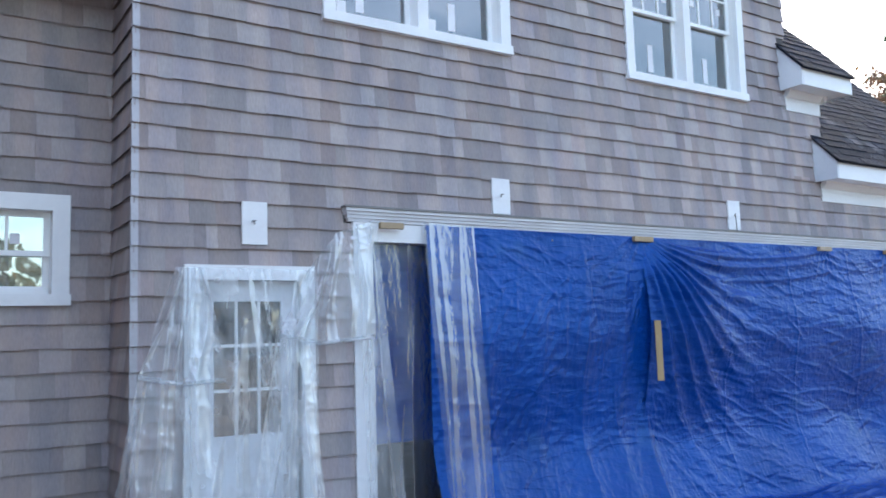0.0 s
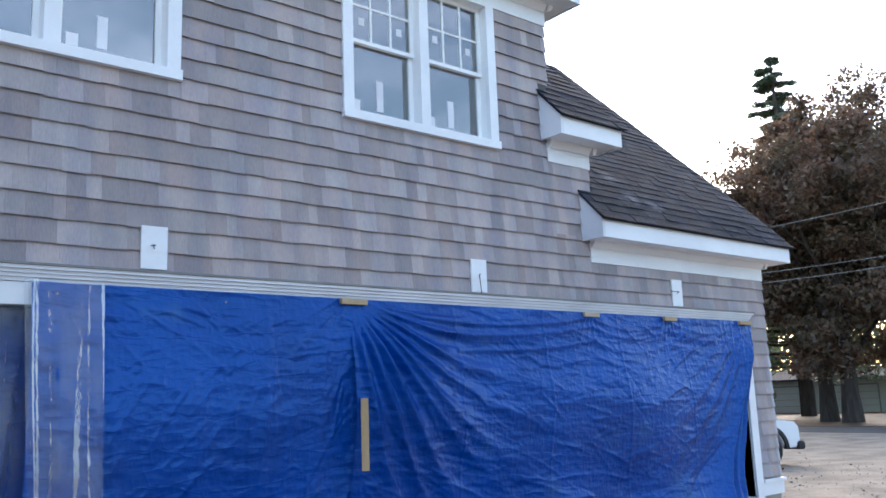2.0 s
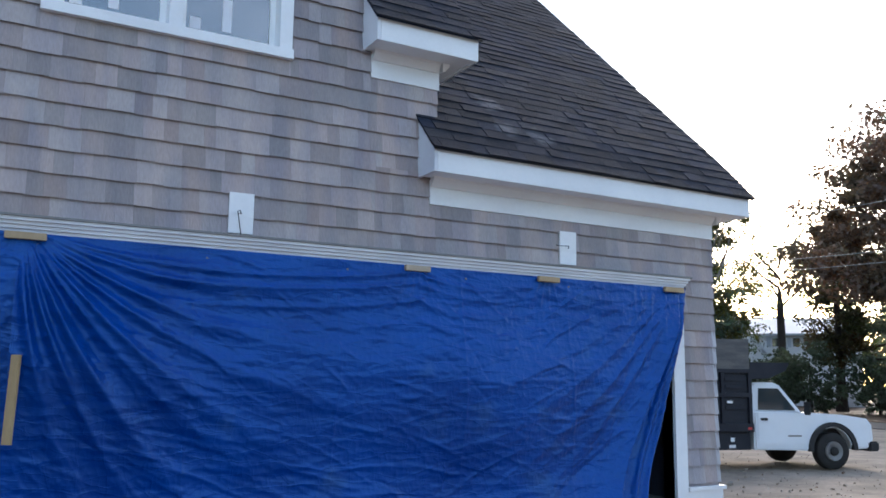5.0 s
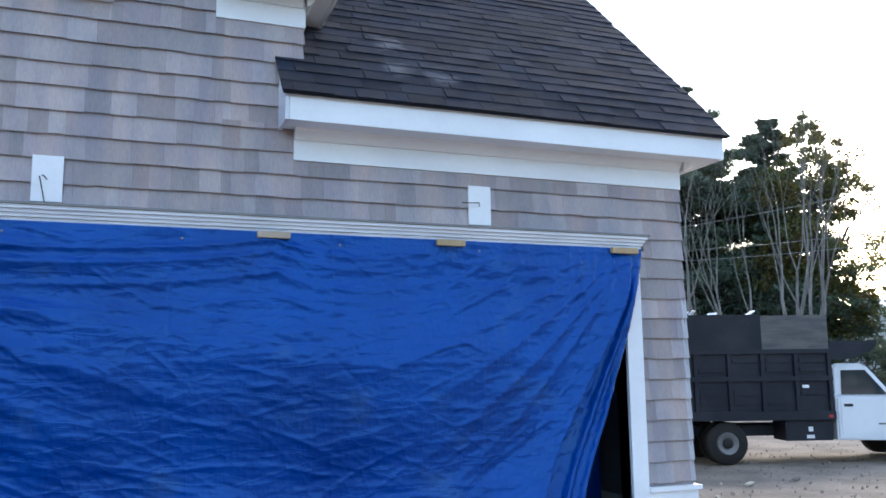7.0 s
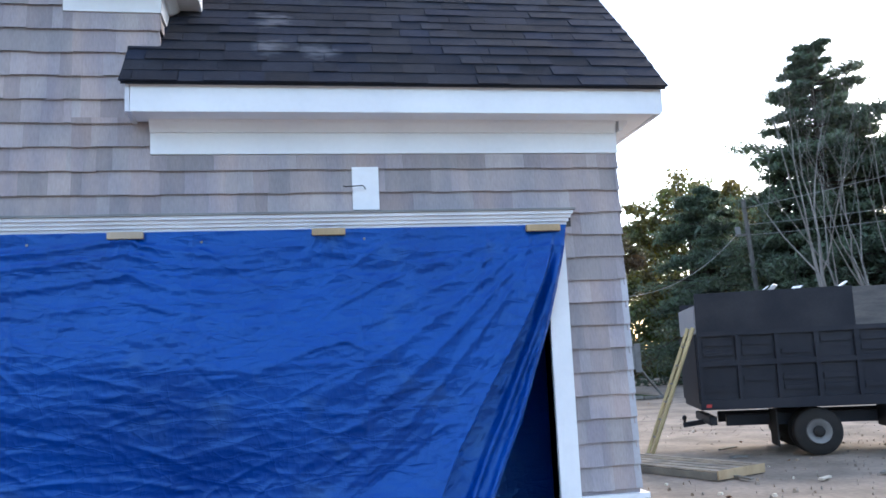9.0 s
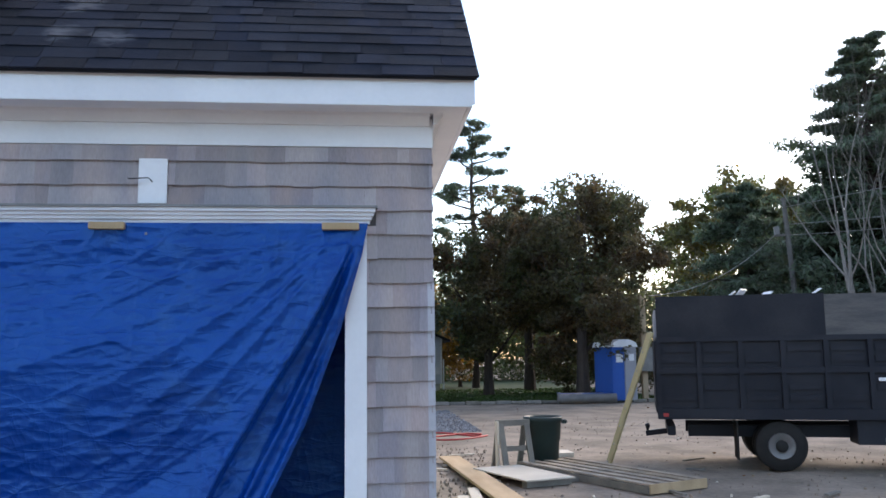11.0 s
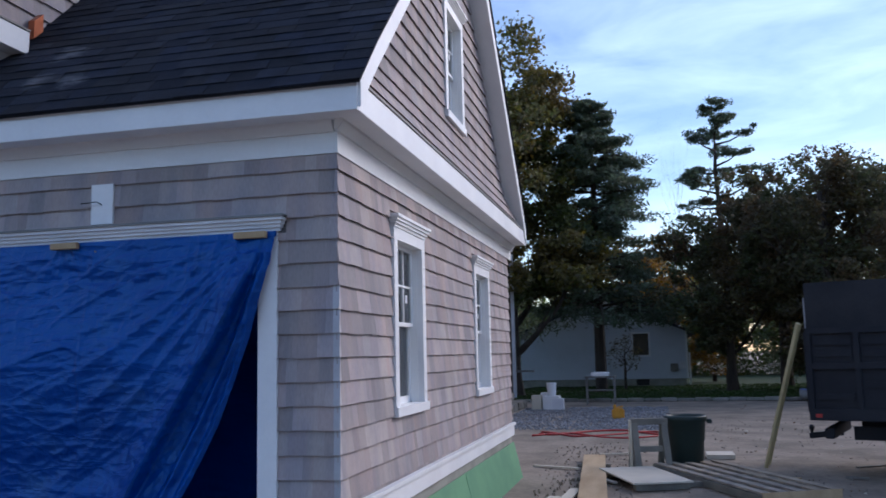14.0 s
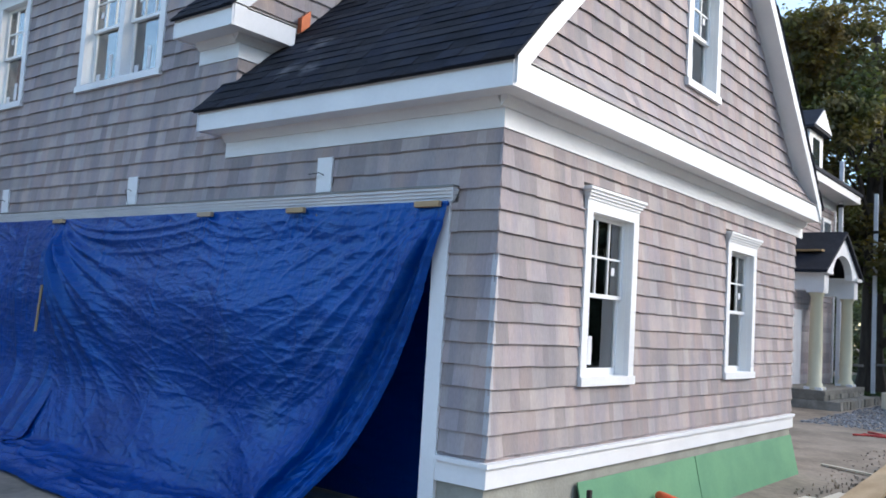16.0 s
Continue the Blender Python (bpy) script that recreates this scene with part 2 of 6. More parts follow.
def scuffed(m, spots, pale):
    """Chalky rub marks of a few shingles' size at the given places."""
    n, l = m.node_tree.nodes, m.node_tree.links
    b = n["Principled BSDF"]
    geo, streak = n.new("ShaderNodeNewGeometry"), n.new("ShaderNodeTexNoise")
    mp = n.new("ShaderNodeMapping")
    mp.inputs["Scale"].default_value = (1.0, 1.0, 3.0)
    streak.inputs["Scale"].default_value, streak.inputs["Detail"].default_value = 9.0, 5.0
    l.new(geo.outputs["Position"], mp.inputs["Vector"])
    l.new(mp.outputs["Vector"], streak.inputs["Vector"])
    src = b.inputs["Base Color"].links[0].from_socket
    for at, reach in spots:
        far, fall, rough_edge, mix = n.new("ShaderNodeVectorMath"), n.new("ShaderNodeMapRange"), n.new("ShaderNodeMath"), n.new("ShaderNodeMix")
        cut_off = n.new("ShaderNodeMapRange")
        far.operation = "DISTANCE"
        far.inputs[1].default_value = at
        fall.inputs["From Min"].default_value, fall.inputs["From Max"].default_value = reach, 0.0
        rough_edge.operation = "MULTIPLY"
        cut_off.inputs["From Min"].default_value, cut_off.inputs["From Max"].default_value = 0.22, 0.5
        cut_off.inputs["To Max"].default_value = 0.7
        mix.data_type = "RGBA"
        mix.inputs["B"].default_value = (*pale, 1)
        l.new(geo.outputs["Position"], far.inputs[0])
        l.new(far.outputs["Value"], fall.inputs["Value"])
        l.new(fall.outputs["Result"], rough_edge.inputs[0])
        l.new(streak.outputs["Fac"], rough_edge.inputs[1])
        l.new(rough_edge.outputs[0], cut_off.inputs["Value"])
        l.new(cut_off.outputs["Result"], mix.inputs["Factor"])
        l.new(src, mix.inputs["A"])
        src = mix.outputs["Result"]
    l.new(src, b.inputs["Base Color"])


scuffed(M_ROOF, (((9.42, 5.84, 4.11), 0.34), ((9.40, 5.50, 3.78), 0.26), ((9.75, 5.46, 3.74), 0.28)), (0.15, 0.15, 0.165))
M_TRIM = material("white_trim", (0.78, 0.79, 0.80), 0.5, 0, 0.04, 1.5, 30, 0.05, second=(0.70, 0.71, 0.73))
M_PRIMED = material("primed_board", (0.70, 0.71, 0.74), 0.6, 0, 0.05, 2.0, 40, 0.08, second=(0.60, 0.61, 0.65))
M_VINYL = material("window_vinyl", (0.80, 0.81, 0.81), 0.35, 0, 0.02, 3, 40, 0.02)
M_SHEATH = material("sheathing_paper", (0.10, 0.095, 0.095), 0.9, 0, 0.1, 2, 30, 0.1)
M_ROUGHIN = material("bare_framing", (0.44, 0.38, 0.29), 0.85, 0, 0.15, 2, 30, 0.1)
M_CONCRETE = material("foundation_concrete", (0.33, 0.33, 0.29), 0.9, 0, 0.14, 2.5, 45, 0.4, second=(0.25, 0.25, 0.22))
M_GLASS = glass_material("window_glass")
M_POLY = plastic_material("clear_polythene", 0.05, 0.14)
M_MILKY = plastic_material("milky_polythene", 0.10, 0.36)
M_TARP = tarp_material("blue_tarp")
M_LUMBER = material("new_lumber", (0.40, 0.30, 0.185), 0.75, 0, 0.14, 3, 50, 0.2, (1, 1, 0.3), (0.32, 0.235, 0.14), piece=0.12)
M_PLANK = material("plank_face", (0.50, 0.37, 0.22), 0.7, 0, 0.15, 2, 40, 0.2, (2, 0.4, 1), (0.38, 0.27, 0.15))
M_PALLET = material("old_pallet_wood", (0.38, 0.31, 0.225), 0.85, 0, 0.2, 3, 40, 0.25, second=(0.22, 0.19, 0.15), piece=0.12)
M_CLOD = material("dirt_clods", (0.30, 0.25, 0.20), 0.95, 0, 0.2, 3, 20, 0.3, piece=0.25)
M_LADDER = material("pale_fibreglass", (0.46, 0.40, 0.22), 0.5, 0, 0.1, 4, 40, 0.1)
M_GREYWOOD = material("weathered_wood", (0.22, 0.21, 0.18), 0.85, 0, 0.18, 3, 50, 0.3, second=(0.15, 0.145, 0.13))
M_PALE = material("pale_board", (0.62, 0.57, 0.47), 0.7, 0, 0.08, 2, 40, 0.1)
M_CAP = material("pale_metal_cap", (0.44, 0.43, 0.455), 0.5, 0.2, 0.1, 3, 40, 0.1)
M_COPPER = material("copper_flashing", (0.55, 0.20, 0.11), 0.35, 0.9, 0.15, 6, 40, 0.1)
M_GREEN = material("green_board", (0.13, 0.30, 0.16), 0.7, 0, 0.10, 2, 30, 0.1, second=(0.10, 0.25, 0.14))
M_DIRT = material("packed_dirt", (0.30, 0.252, 0.202), 0.95, 0, 0.34, 1.1, 13, 1.0, second=(0.190, 0.163, 0.130), spec=0.2)
M_BLACK = material("black_paint", (0.009, 0.011, 0.019), 0.55, 0, 0.25, 2, 40, 0.1, second=(0.018, 0.020, 0.028), spec=0.3)
M_BLACKPLY = material("black_painted_plywood", (0.012, 0.014, 0.021), 0.7, 0, 0.25, 1.5, 30, 0.2, second=(0.026, 0.028, 0.034), spec=0.3)
M_GREYPLY = material("bare_grey_plywood", (0.12, 0.115, 0.11), 0.85, 0, 0.3, 3.5, 30, 0.3, (0.5, 0.5, 3), (0.075, 0.075, 0.078))
M_WHITECAR = material("white_car_paint", (0.74, 0.77, 0.80), 0.22, 0, 0.03, 1, 10, 0, spec=0.6)
M_DARKPLASTIC = material("dark_plastic", (0.018, 0.018, 0.020), 0.6, 0, 0.1, 3, 40, 0.1)
M_TYRE = material("tyre_rubber", (0.022, 0.021, 0.020), 0.85, 0, 0.2, 6, 60, 0.3)
M_STEEL = material("dull_steel", (0.22, 0.215, 0.21), 0.55, 0.5, 0.12, 4, 40, 0.1)
M_BINGREEN = material("dark_green_plastic", (0.016, 0.034, 0.032), 0.5, 0, 0.12, 3, 50, 0.1)
M_ORANGE = material("orange_cone_rubber", (0.80, 0.10, 0.03), 0.5, 0, 0.06, 3, 40, 0.05)
M_YELLOW = material("yellow_jug_plastic", (0.62, 0.30, 0.03), 0.45, 0, 0.08, 5, 40, 0.05)
M_RED = material("red_hose", (0.45, 0.045, 0.04), 0.5, 0, 0.15, 5, 40, 0.05)
M_BLUE = material("blue_cabin_plastic", (0.02, 0.09, 0.36), 0.5, 0, 0.06, 2, 20, 0.05)
M_GREYPL = material("grey_cabin_plastic", (0.30, 0.31, 0.34), 0.5, 0, 0.06, 2, 20, 0.05)
M_CREAM = material("cream_column_primer", (0.66, 0.63, 0.46), 0.6, 0, 0.05, 2, 20, 0.05)
M_STONE = material("field_stone", (0.26, 0.25, 0.22), 0.9, 0, 0.2, 4, 25, 0.5, piece=0.25)
M_SIDING = material("pale_blue_siding", (0.56, 0.60, 0.66), 0.6, 0, 0.05, 1, 12, 0.05)
M_BEIGE = material("beige_garage_paint", (0.42, 0.42, 0.36), 0.7, 0, 0.05, 1, 12, 0.05)
M_ASPHALT = material("road_asphalt", (0.060, 0.063, 0.068), 0.9, 0, 0.15, 0.5, 20, 0.3)
M_BARK = material("tree_bark", (0.060, 0.048, 0.040), 0.95, 0, 0.3, 3, 20, 0.8, (2, 2, 0.4))
M_PALEBARK = material("pale_bark", (0.22, 0.20, 0.18), 0.9, 0, 0.25, 3, 20, 0.6, (2, 2, 0.4))
M_GRAVEL = material("grey_gravel", (0.26, 0.27, 0.29), 0.9, 0, 0.15, 3, 30, 0.3, piece=0.3)
M_POLE = material("utility_pole_wood", (0.13, 0.12, 0.11), 0.9, 0, 0.2, 3, 30, 0.4)


def leaf_material(name, a, b):
    m = material(name, a, 0.6, 0, 0.2, 0.5, 8, 0, second=b, piece=0.35, spec=0.3)
    n, l = m.node_tree.nodes, m.node_tree.links
    bs, out = n["Principled BSDF"], n["Material Output"]
    tr, mix = n.new("ShaderNodeBsdfTranslucent"), n.new("ShaderNodeMixShader")
    src = bs.inputs["Base Color"].links[0].from_socket
    l.new(src, tr.inputs["Color"])
    mix.inputs["Fac"].default_value = 0.4
    l.new(bs.outputs[0], mix.inputs[1])
    l.new(tr.outputs[0], mix.inputs[2])
    l.new(mix.outputs[0], out.inputs["Surface"])
    return m


L_BEECH = leaf_material("copper_leaves", (0.150, 0.088, 0.062), (0.110, 0.090, 0.058))
L_MAPLE = leaf_material("turning_maple_leaves", (0.085, 0.105, 0.036), (0.150, 0.115, 0.040))
L_GREEN = leaf_material("green_leaves", (0.100, 0.135, 0.056), (0.125, 0.135, 0.056))
L_DARK = leaf_material("dark_oak_leaves", (0.075, 0.090, 0.042), (0.110, 0.075, 0.042))
L_PINE = leaf_material("pine_needles", (0.080, 0.112, 0.078), (0.100, 0.132, 0.082))
L_YELLOW = leaf_material("yellow_leaves", (0.30, 0.17, 0.03), (0.16, 0.10, 0.03))
L_FALLEN = leaf_material("fallen_leaves", (0.16, 0.085, 0.045), (0.10, 0.06, 0.035))
L_GRASS = leaf_material("lawn_grass", (0.035, 0.075, 0.020), (0.05, 0.08, 0.025))
M_LAWN = material("lawn_soil", (0.035, 0.062, 0.022), 0.95, 0, 0.25, 0.8, 20, 0.5)


# ---- building blocks ----
def part(name, bm, mat, parent=None, label="", smooth=False):
    """Links a bmesh as one mesh object under a thing or a part."""
    me = bpy.data.meshes.new(name)
    bmesh.ops.recalc_face_normals(bm, faces=bm.faces)
    bm.to_mesh(me)
    bm.free()
    return mesh_part(name, me, mat, parent, label, smooth)


def mesh_part(name, me, mat, parent=None, label="", smooth=False):
    if mat:
        me.materials.append(mat)
    if smooth:
        for p in me.polygons:
            p.use_smooth = True
    ob = new(name, me)
    if parent:
        ob.parent = parent
    if label:
        ob["label"] = label
    return ob


def thing(name, label, category, m=None, group="", kind=""):
    """An empty at the base of a thing."""
    ob = new(name)
    ob.empty_display_size = 0.1
    if m:
        ob.matrix_world = m
    return tagged(ob, label, category, group, kind)


def box(bm, x0, x1, y0, y1, z0, z1, bevel=0.0):
    v = [bm.verts.new((x, y, z)) for z in (z0, z1) for x, y in ((x0, y0), (x1, y0), (x1, y1), (x0, y1))]
    fs = [bm.faces.new([v[i] for i in q]) for q in ((3, 2, 1, 0), (4, 5, 6, 7), (0, 1, 5, 4), (1, 2, 6, 5), (2, 3, 7, 6), (3, 0, 4, 7))]
    if bevel:
        bmesh.ops.bevel(bm, geom=list({e for f in fs for e in f.edges}), offset=bevel, segments=2, affect="EDGES")
    return bm


def cube(x0, x1, y0, y1, z0, z1, bevel=0.0):
    return box(bmesh.new(), x0, x1, y0, y1, z0, z1, bevel)


def prism(points, axis, a, b, bm=None):
    """A polygon of two coordinates, drawn out along the axis from a to b."""
    bm = bm or bmesh.new()

    def at(p, w):
        return {"x": (w, p[0], p[1]), "y": (p[0], w, p[1]), "z": (p[0], p[1], w)}[axis]
    lo, hi = [bm.verts.new(at(p, a)) for p in points], [bm.verts.new(at(p, b)) for p in points]
    bm.faces.new(lo)
    bm.faces.new(hi[::-1])
    for i in range(len(points)):
        j = (i + 1) % len(points)
        bm.faces.new((lo[i], hi[i], hi[j], lo[j]))
    return bm


def lathe(profile, segments=24, bm=None, m=None):
    """Turns (radius, height) pairs about z."""
    bm = bm or bmesh.new()
    rings = []
    for r, z in profile:
        rings.append([bm.verts.new((r * math.cos(k * math.tau / segments), r * math.sin(k * math.tau / segments), z)) for k in range(segments)])
    for p, q in zip(rings, rings[1:]):
        for k in range(segments):
            bm.faces.new((p[k], p[(k + 1) % segments], q[(k + 1) % segments], q[k]))
    bm.faces.new(rings[0][::-1])
    bm.faces.new(rings[-1])
    if m:
        bmesh.ops.transform(bm, matrix=m, verts=[v for ring in rings for v in ring])
    return bm


def tube(bm, points, radii, sides=8):
    """A tapered tube through the points."""
    rings = []
    pts = [Vector(p) for p in points]
    for i, p in enumerate(pts):
        d = (pts[min(i + 1, len(pts) - 1)] - pts[max(i - 1, 0)]).normalized()
        q = d.to_track_quat("Z", "Y").to_matrix()
        r = radii[i] if isinstance(radii, (list, tuple)) else radii
        rings.append([bm.verts.new(p + q @ Vector((r * math.cos(k * math.tau / sides), r * math.sin(k * math.tau / sides), 0))) for k in range(sides)])
    for p, q in zip(rings, rings[1:]):
        for k in range(sides):
            bm.faces.new((p[k], p[(k + 1) % sides], q[(k + 1) % sides], q[k]))
    bm.faces.new(rings[0][::-1])
    bm.faces.new(rings[-1])
    return bm


def beam(a, b, w, h, bm=None):
    """A square-cut stick from a to b."""
    bm = bm or bmesh.new()
    a, b = Vector(a), Vector(b)
    q = (b - a).to_track_quat("Y", "Z").to_matrix().to_4x4()
    before = set(bm.verts)
    box(bm, -w / 2, w / 2, 0, (b - a).length, -h / 2, h / 2)
    bmesh.ops.transform(bm, matrix=Matrix.Translation(a) @ q, verts=[v for v in bm.verts if v not in before])
    return bm


def from_arrays(name, verts, faces, mat, parent=None, label="", smooth=False):
    me = bpy.data.meshes.new(name)
    me.from_pydata(np.asarray(verts).tolist(), [], np.asarray(faces).tolist())
    me.update()
    return mesh_part(name, me, mat, parent, label, smooth)


def value_noise(u, v, seed):
    """Smooth noise of two arrays, about -1 to 1."""
    rng = np.random.RandomState(seed)
    g = rng.uniform(-1, 1, (64, 64))
    iu, iv = np.floor(u).astype(int), np.floor(v).astype(int)
    fu, fv = u - iu, v - iv
    fu, fv = fu * fu * (3 - 2 * fu), fv * fv * (3 - 2 * fv)
    a, b = g[iu % 64, iv % 64], g[(iu + 1) % 64, iv % 64]
    c, d = g[iu % 64, (iv + 1) % 64], g[(iu + 1) % 64, (iv + 1) % 64]
    return (a * (1 - fu) + b * fu) * (1 - fv) + (c * (1 - fu) + d * fu) * fv


def cut(rect, holes):
    """What is left of a rectangle (u0, u1, v0, v1) when the holes are taken out."""
    left = [rect]
    for h in holes:
        nxt = []
        for a0, a1, b0, b1 in left:
            if h[0] >= a1 or h[1] <= a0 or h[2] >= b1 or h[3] <= b0:
                nxt.append((a0, a1, b0, b1))
                continue
            if h[0] > a0:
                nxt.append((a0, h[0], b0, b1))
            if h[1] < a1:
                nxt.append((h[1], a1, b0, b1))
            m0, m1 = max(a0, h[0]), min(a1, h[1])
            if h[2] > b0:
                nxt.append((m0, m1, b0, h[2]))
            if h[3] < b1:
                nxt.append((m0, m1, h[3], b1))
        left = nxt
    return left


# ---- plan ----
GROUND = -0.12
FRONT, SIDE, BACK, WEST = 5.49, 11.83, 12.47, 1.23
COURSE, FIRST = 0.16, 0.675      # shingle exposure, and the lowest butt line
BAY = (2.93, 11.27, GROUND, 2.50)
DOOR = (1.64, 2.36, GROUND, 2.06)
WIN1, WIN2 = (2.56, 4.30, 4.00, 5.52), (5.68, 7.41, 4.00, 5.52)
SW1, SW2 = (6.71, 7.67, 1.145, 2.69), (9.93, 10.88, 1.145, 2.69)
GW = (8.50, 9.38, 4.10, 5.42)


def on_front(u, o, v):
    return (u, FRONT - o, v)


def on_side(u, o, v):
    return (SIDE + o, u, v)


def on_gable(u, o, v):
    return (SIDE + 0.05 + o, u, v)


def on_return(u, o, v):
    return (WEST - o, u, v)


def on_wing(u, o, v):
    return (u, 6.12 - o, v)


def boxm(place, u0, u1, o0, o1, v0, v1, bm=None):
    """A box in a wall's own measures: along, outward, up."""
    bm = bm or bmesh.new()
    a, b = place(u0, o0, v0), place(u1, o1, v1)
    return box(bm, min(a[0], b[0]), max(a[0], b[0]), min(a[1], b[1]), max(a[1], b[1]), v0, v1)


def roof_z(y, eave=3.46):
    """Height of the roof's top over y: a flared foot, then the main slope."""
    y = min(y, 17.9 - y)
    if y < 5.55:
        return eave + 0.37 - (5.55 - y) * 1.06
    return eave + 0.37 + (y - 5.55) * 0.965


RIDGE_Y = 8.95

# ---- ground ----


def ground_height(x, y):
    return GROUND


def build_ground():
    xs = np.concatenate([np.linspace(-400, -20, 14), np.linspace(-18, 40, 117), np.linspace(44, 450, 16)])
    ys = np.concatenate([np.linspace(-400, -14, 14), np.linspace(-12, 48, 121), np.linspace(52, 450, 16)])
    X, Y = np.meshgrid(xs, ys)
    Z = np.full(X.shape, GROUND)
    near = np.clip(1 - np.hypot(X - 14, Y - 14) / 40, 0, 1)
    open_yard = ((X > 12.4) | (Y < 4.2)).astype(float)
    Z = Z + near * open_yard * (0.025 * value_noise(X * 0.5 + 31, Y * 0.5 + 17, 3) + 0.012 * value_noise(X * 1.9, Y * 1.9, 4)) - 0.012 * open_yard
    n = len(xs)
    idx = np.arange(X.size).reshape(X.shape)
    faces = np.stack([idx[:-1, :-1], idx[:-1, 1:], idx[1:, 1:], idx[1:, :-1]], -1).reshape(-1, 4)
    ob = from_arrays("ground", np.stack([X, Y, Z], -1).reshape(-1, 3), faces, M_DIRT, None, "", True)
    tagged(ob, "packed sandy dirt yard of a building site", "ground", kind="structure")


build_ground()


# ---- the walls of the house ----
def wall(name, place, rect, holes, thick, label, mat=M_SHEATH, trim_to=None):
    bm = bmesh.new()
    for u0, u1, v0, v1 in cut(rect, holes):
        boxm(place, u0, u1, -thick, 0, v0, v1, bm)
    ob = part(name, bm, mat)
    return tagged(ob, label, "wall", kind="structure")


front_wall = wall("wall_front", on_front, (WEST, 8.13, GROUND + 0.59, 5.70), [BAY, DOOR, WIN1, WIN2], 0.14, "front wall clad in weathered grey cedar shingles")
front_low = wall("wall_front_garage", on_front, (8.13, SIDE, GROUND + 0.59, 3.30), [BAY], 0.14, "front garage wall clad in weathered grey cedar shingles")
stub_wall = wall("wall_front_stub", on_front, (8.13, 8.68, 3.30, 4.40), [], 0.14, "small stepped wall clad in grey cedar shingles")
side_wall = wall("wall_side", on_side, (FRONT, BACK, 0.47, 3.34), [SW1, SW2], 0.14, "gable-end wall clad in pinkish cedar shingles")
return_wall = wall("wall_return", on_return, (FRONT + 0.14, 6.12, GROUND, 6.2), [], 0.14, "short return wall clad in cedar shingles")
LW = (-0.25, 0.95, 1.92, 2.67)
wing_wall = wall("wall_wing", on_wing, (-9.0, WEST, GROUND, 4.11), [LW], 0.14, "set-back wing wall clad in grey cedar shingles")
tagged(part("eave_wing", cube(-9.0, WEST - 0.02, 5.50, 6.12, 4.11, 4.40, 0.005), M_TRIM), "white eave of the set-back wing", "eave", kind="structure")
# block out of view, added only to keep sky light off the wing wall
tagged(part("wall_west", cube(-9.0, -2.5, -1.0, 5.9, GROUND, 6.4), M_SHINGLE), "unseen plain shingled block added to shade the nook", "wall", kind="structure")
back_wall = tagged(part("wall_back", cube(WEST, SIDE - 0.14, BACK - 0.14, BACK, GROUND, 3.4), M_ROUGHIN), "bare framed back wall of the garage", "wall", kind="structure")
tagged(part("wall_inner", cube(WEST, WEST + 0.14, 6.3, BACK - 0.14, GROUND, 6.2), M_ROUGHIN), "bare framed inner end wall", "wall", kind="structure")
tagged(part("floor_garage", cube(WEST + 0.14, SIDE - 0.14, FRONT - 0.10, BACK - 0.14, GROUND - 0.2, GROUND + 0.02), M_CONCRETE), "concrete garage floor slab", "floor", kind="structure")
tagged(part("ceiling_garage", cube(WEST + 0.14, SIDE - 0.14, FRONT + 0.15, BACK - 0.14, 3.05, 3.15), M_ROUGHIN), "bare joist ceiling of the garage", "ceiling", kind="structure")
tagged(part("wall_upper_room", cube(WEST + 0.14, 8.0, 9.2, 9.3, 3.15, 6.6), M_PRIMED), "white plastered back wall of the upper room", "wall", kind="structure")
tagged(part("wall_upper_end", cube(8.0, 8.13, FRONT + 0.14, 9.3, 3.15, 5.70), M_SHEATH), "end wall of the upper storey", "wall", kind="structure")

# gable wall over the side wall, under the roof slopes
gable_wall = bmesh.new()
steps = 48
for k in range(steps):
    v0, v1 = 3.45 + k * 3.5 / steps, 3.45 + (k + 1) * 3.5 / steps
    half = 3.5 * (1 - (k + 0.5) / steps)
    for r in cut((RIDGE_Y - half, RIDGE_Y + half, v0, v1), [GW]):
        boxm(on_gable, r[0], r[1], -0.10, 0, r[2], r[3], gable_wall)
gable_wall = tagged(part("wall_gable", gable_wall, M_SHEATH), "gable wall clad in pinkish cedar shingles", "wall", kind="structure")

# foundation and water table
tagged(part("foundation", boxm(on_front, 11.41, SIDE - 0.16, -0.14, 0.0, GROUND - 0.1, 0.47, boxm(on_side, FRONT, BACK, -0.16, 0.0, GROUND - 0.1, 0.47)), M_CONCRETE),
       "bare concrete foundation wall", "foundation", kind="structure")
skirt = bmesh.new()
boxm(on_side, FRONT - 0.03, BACK + 0.02, 0.0, 0.035, 0.465, 0.61, skirt)
boxm(on_side, FRONT - 0.055, BACK + 0.03, 0.0, 0.06, 0.61, 0.645, skirt)
boxm(on_front, 11.41, SIDE, 0.0, 0.03, 0.465, 0.61, skirt)
boxm(on_front, 11.41, SIDE, 0.0, 0.055, 0.61, 0.645, skirt)
tagged(part("trim_water_table", skirt, M_TRIM), "white water table board above the foundation", "trim", kind="structure")


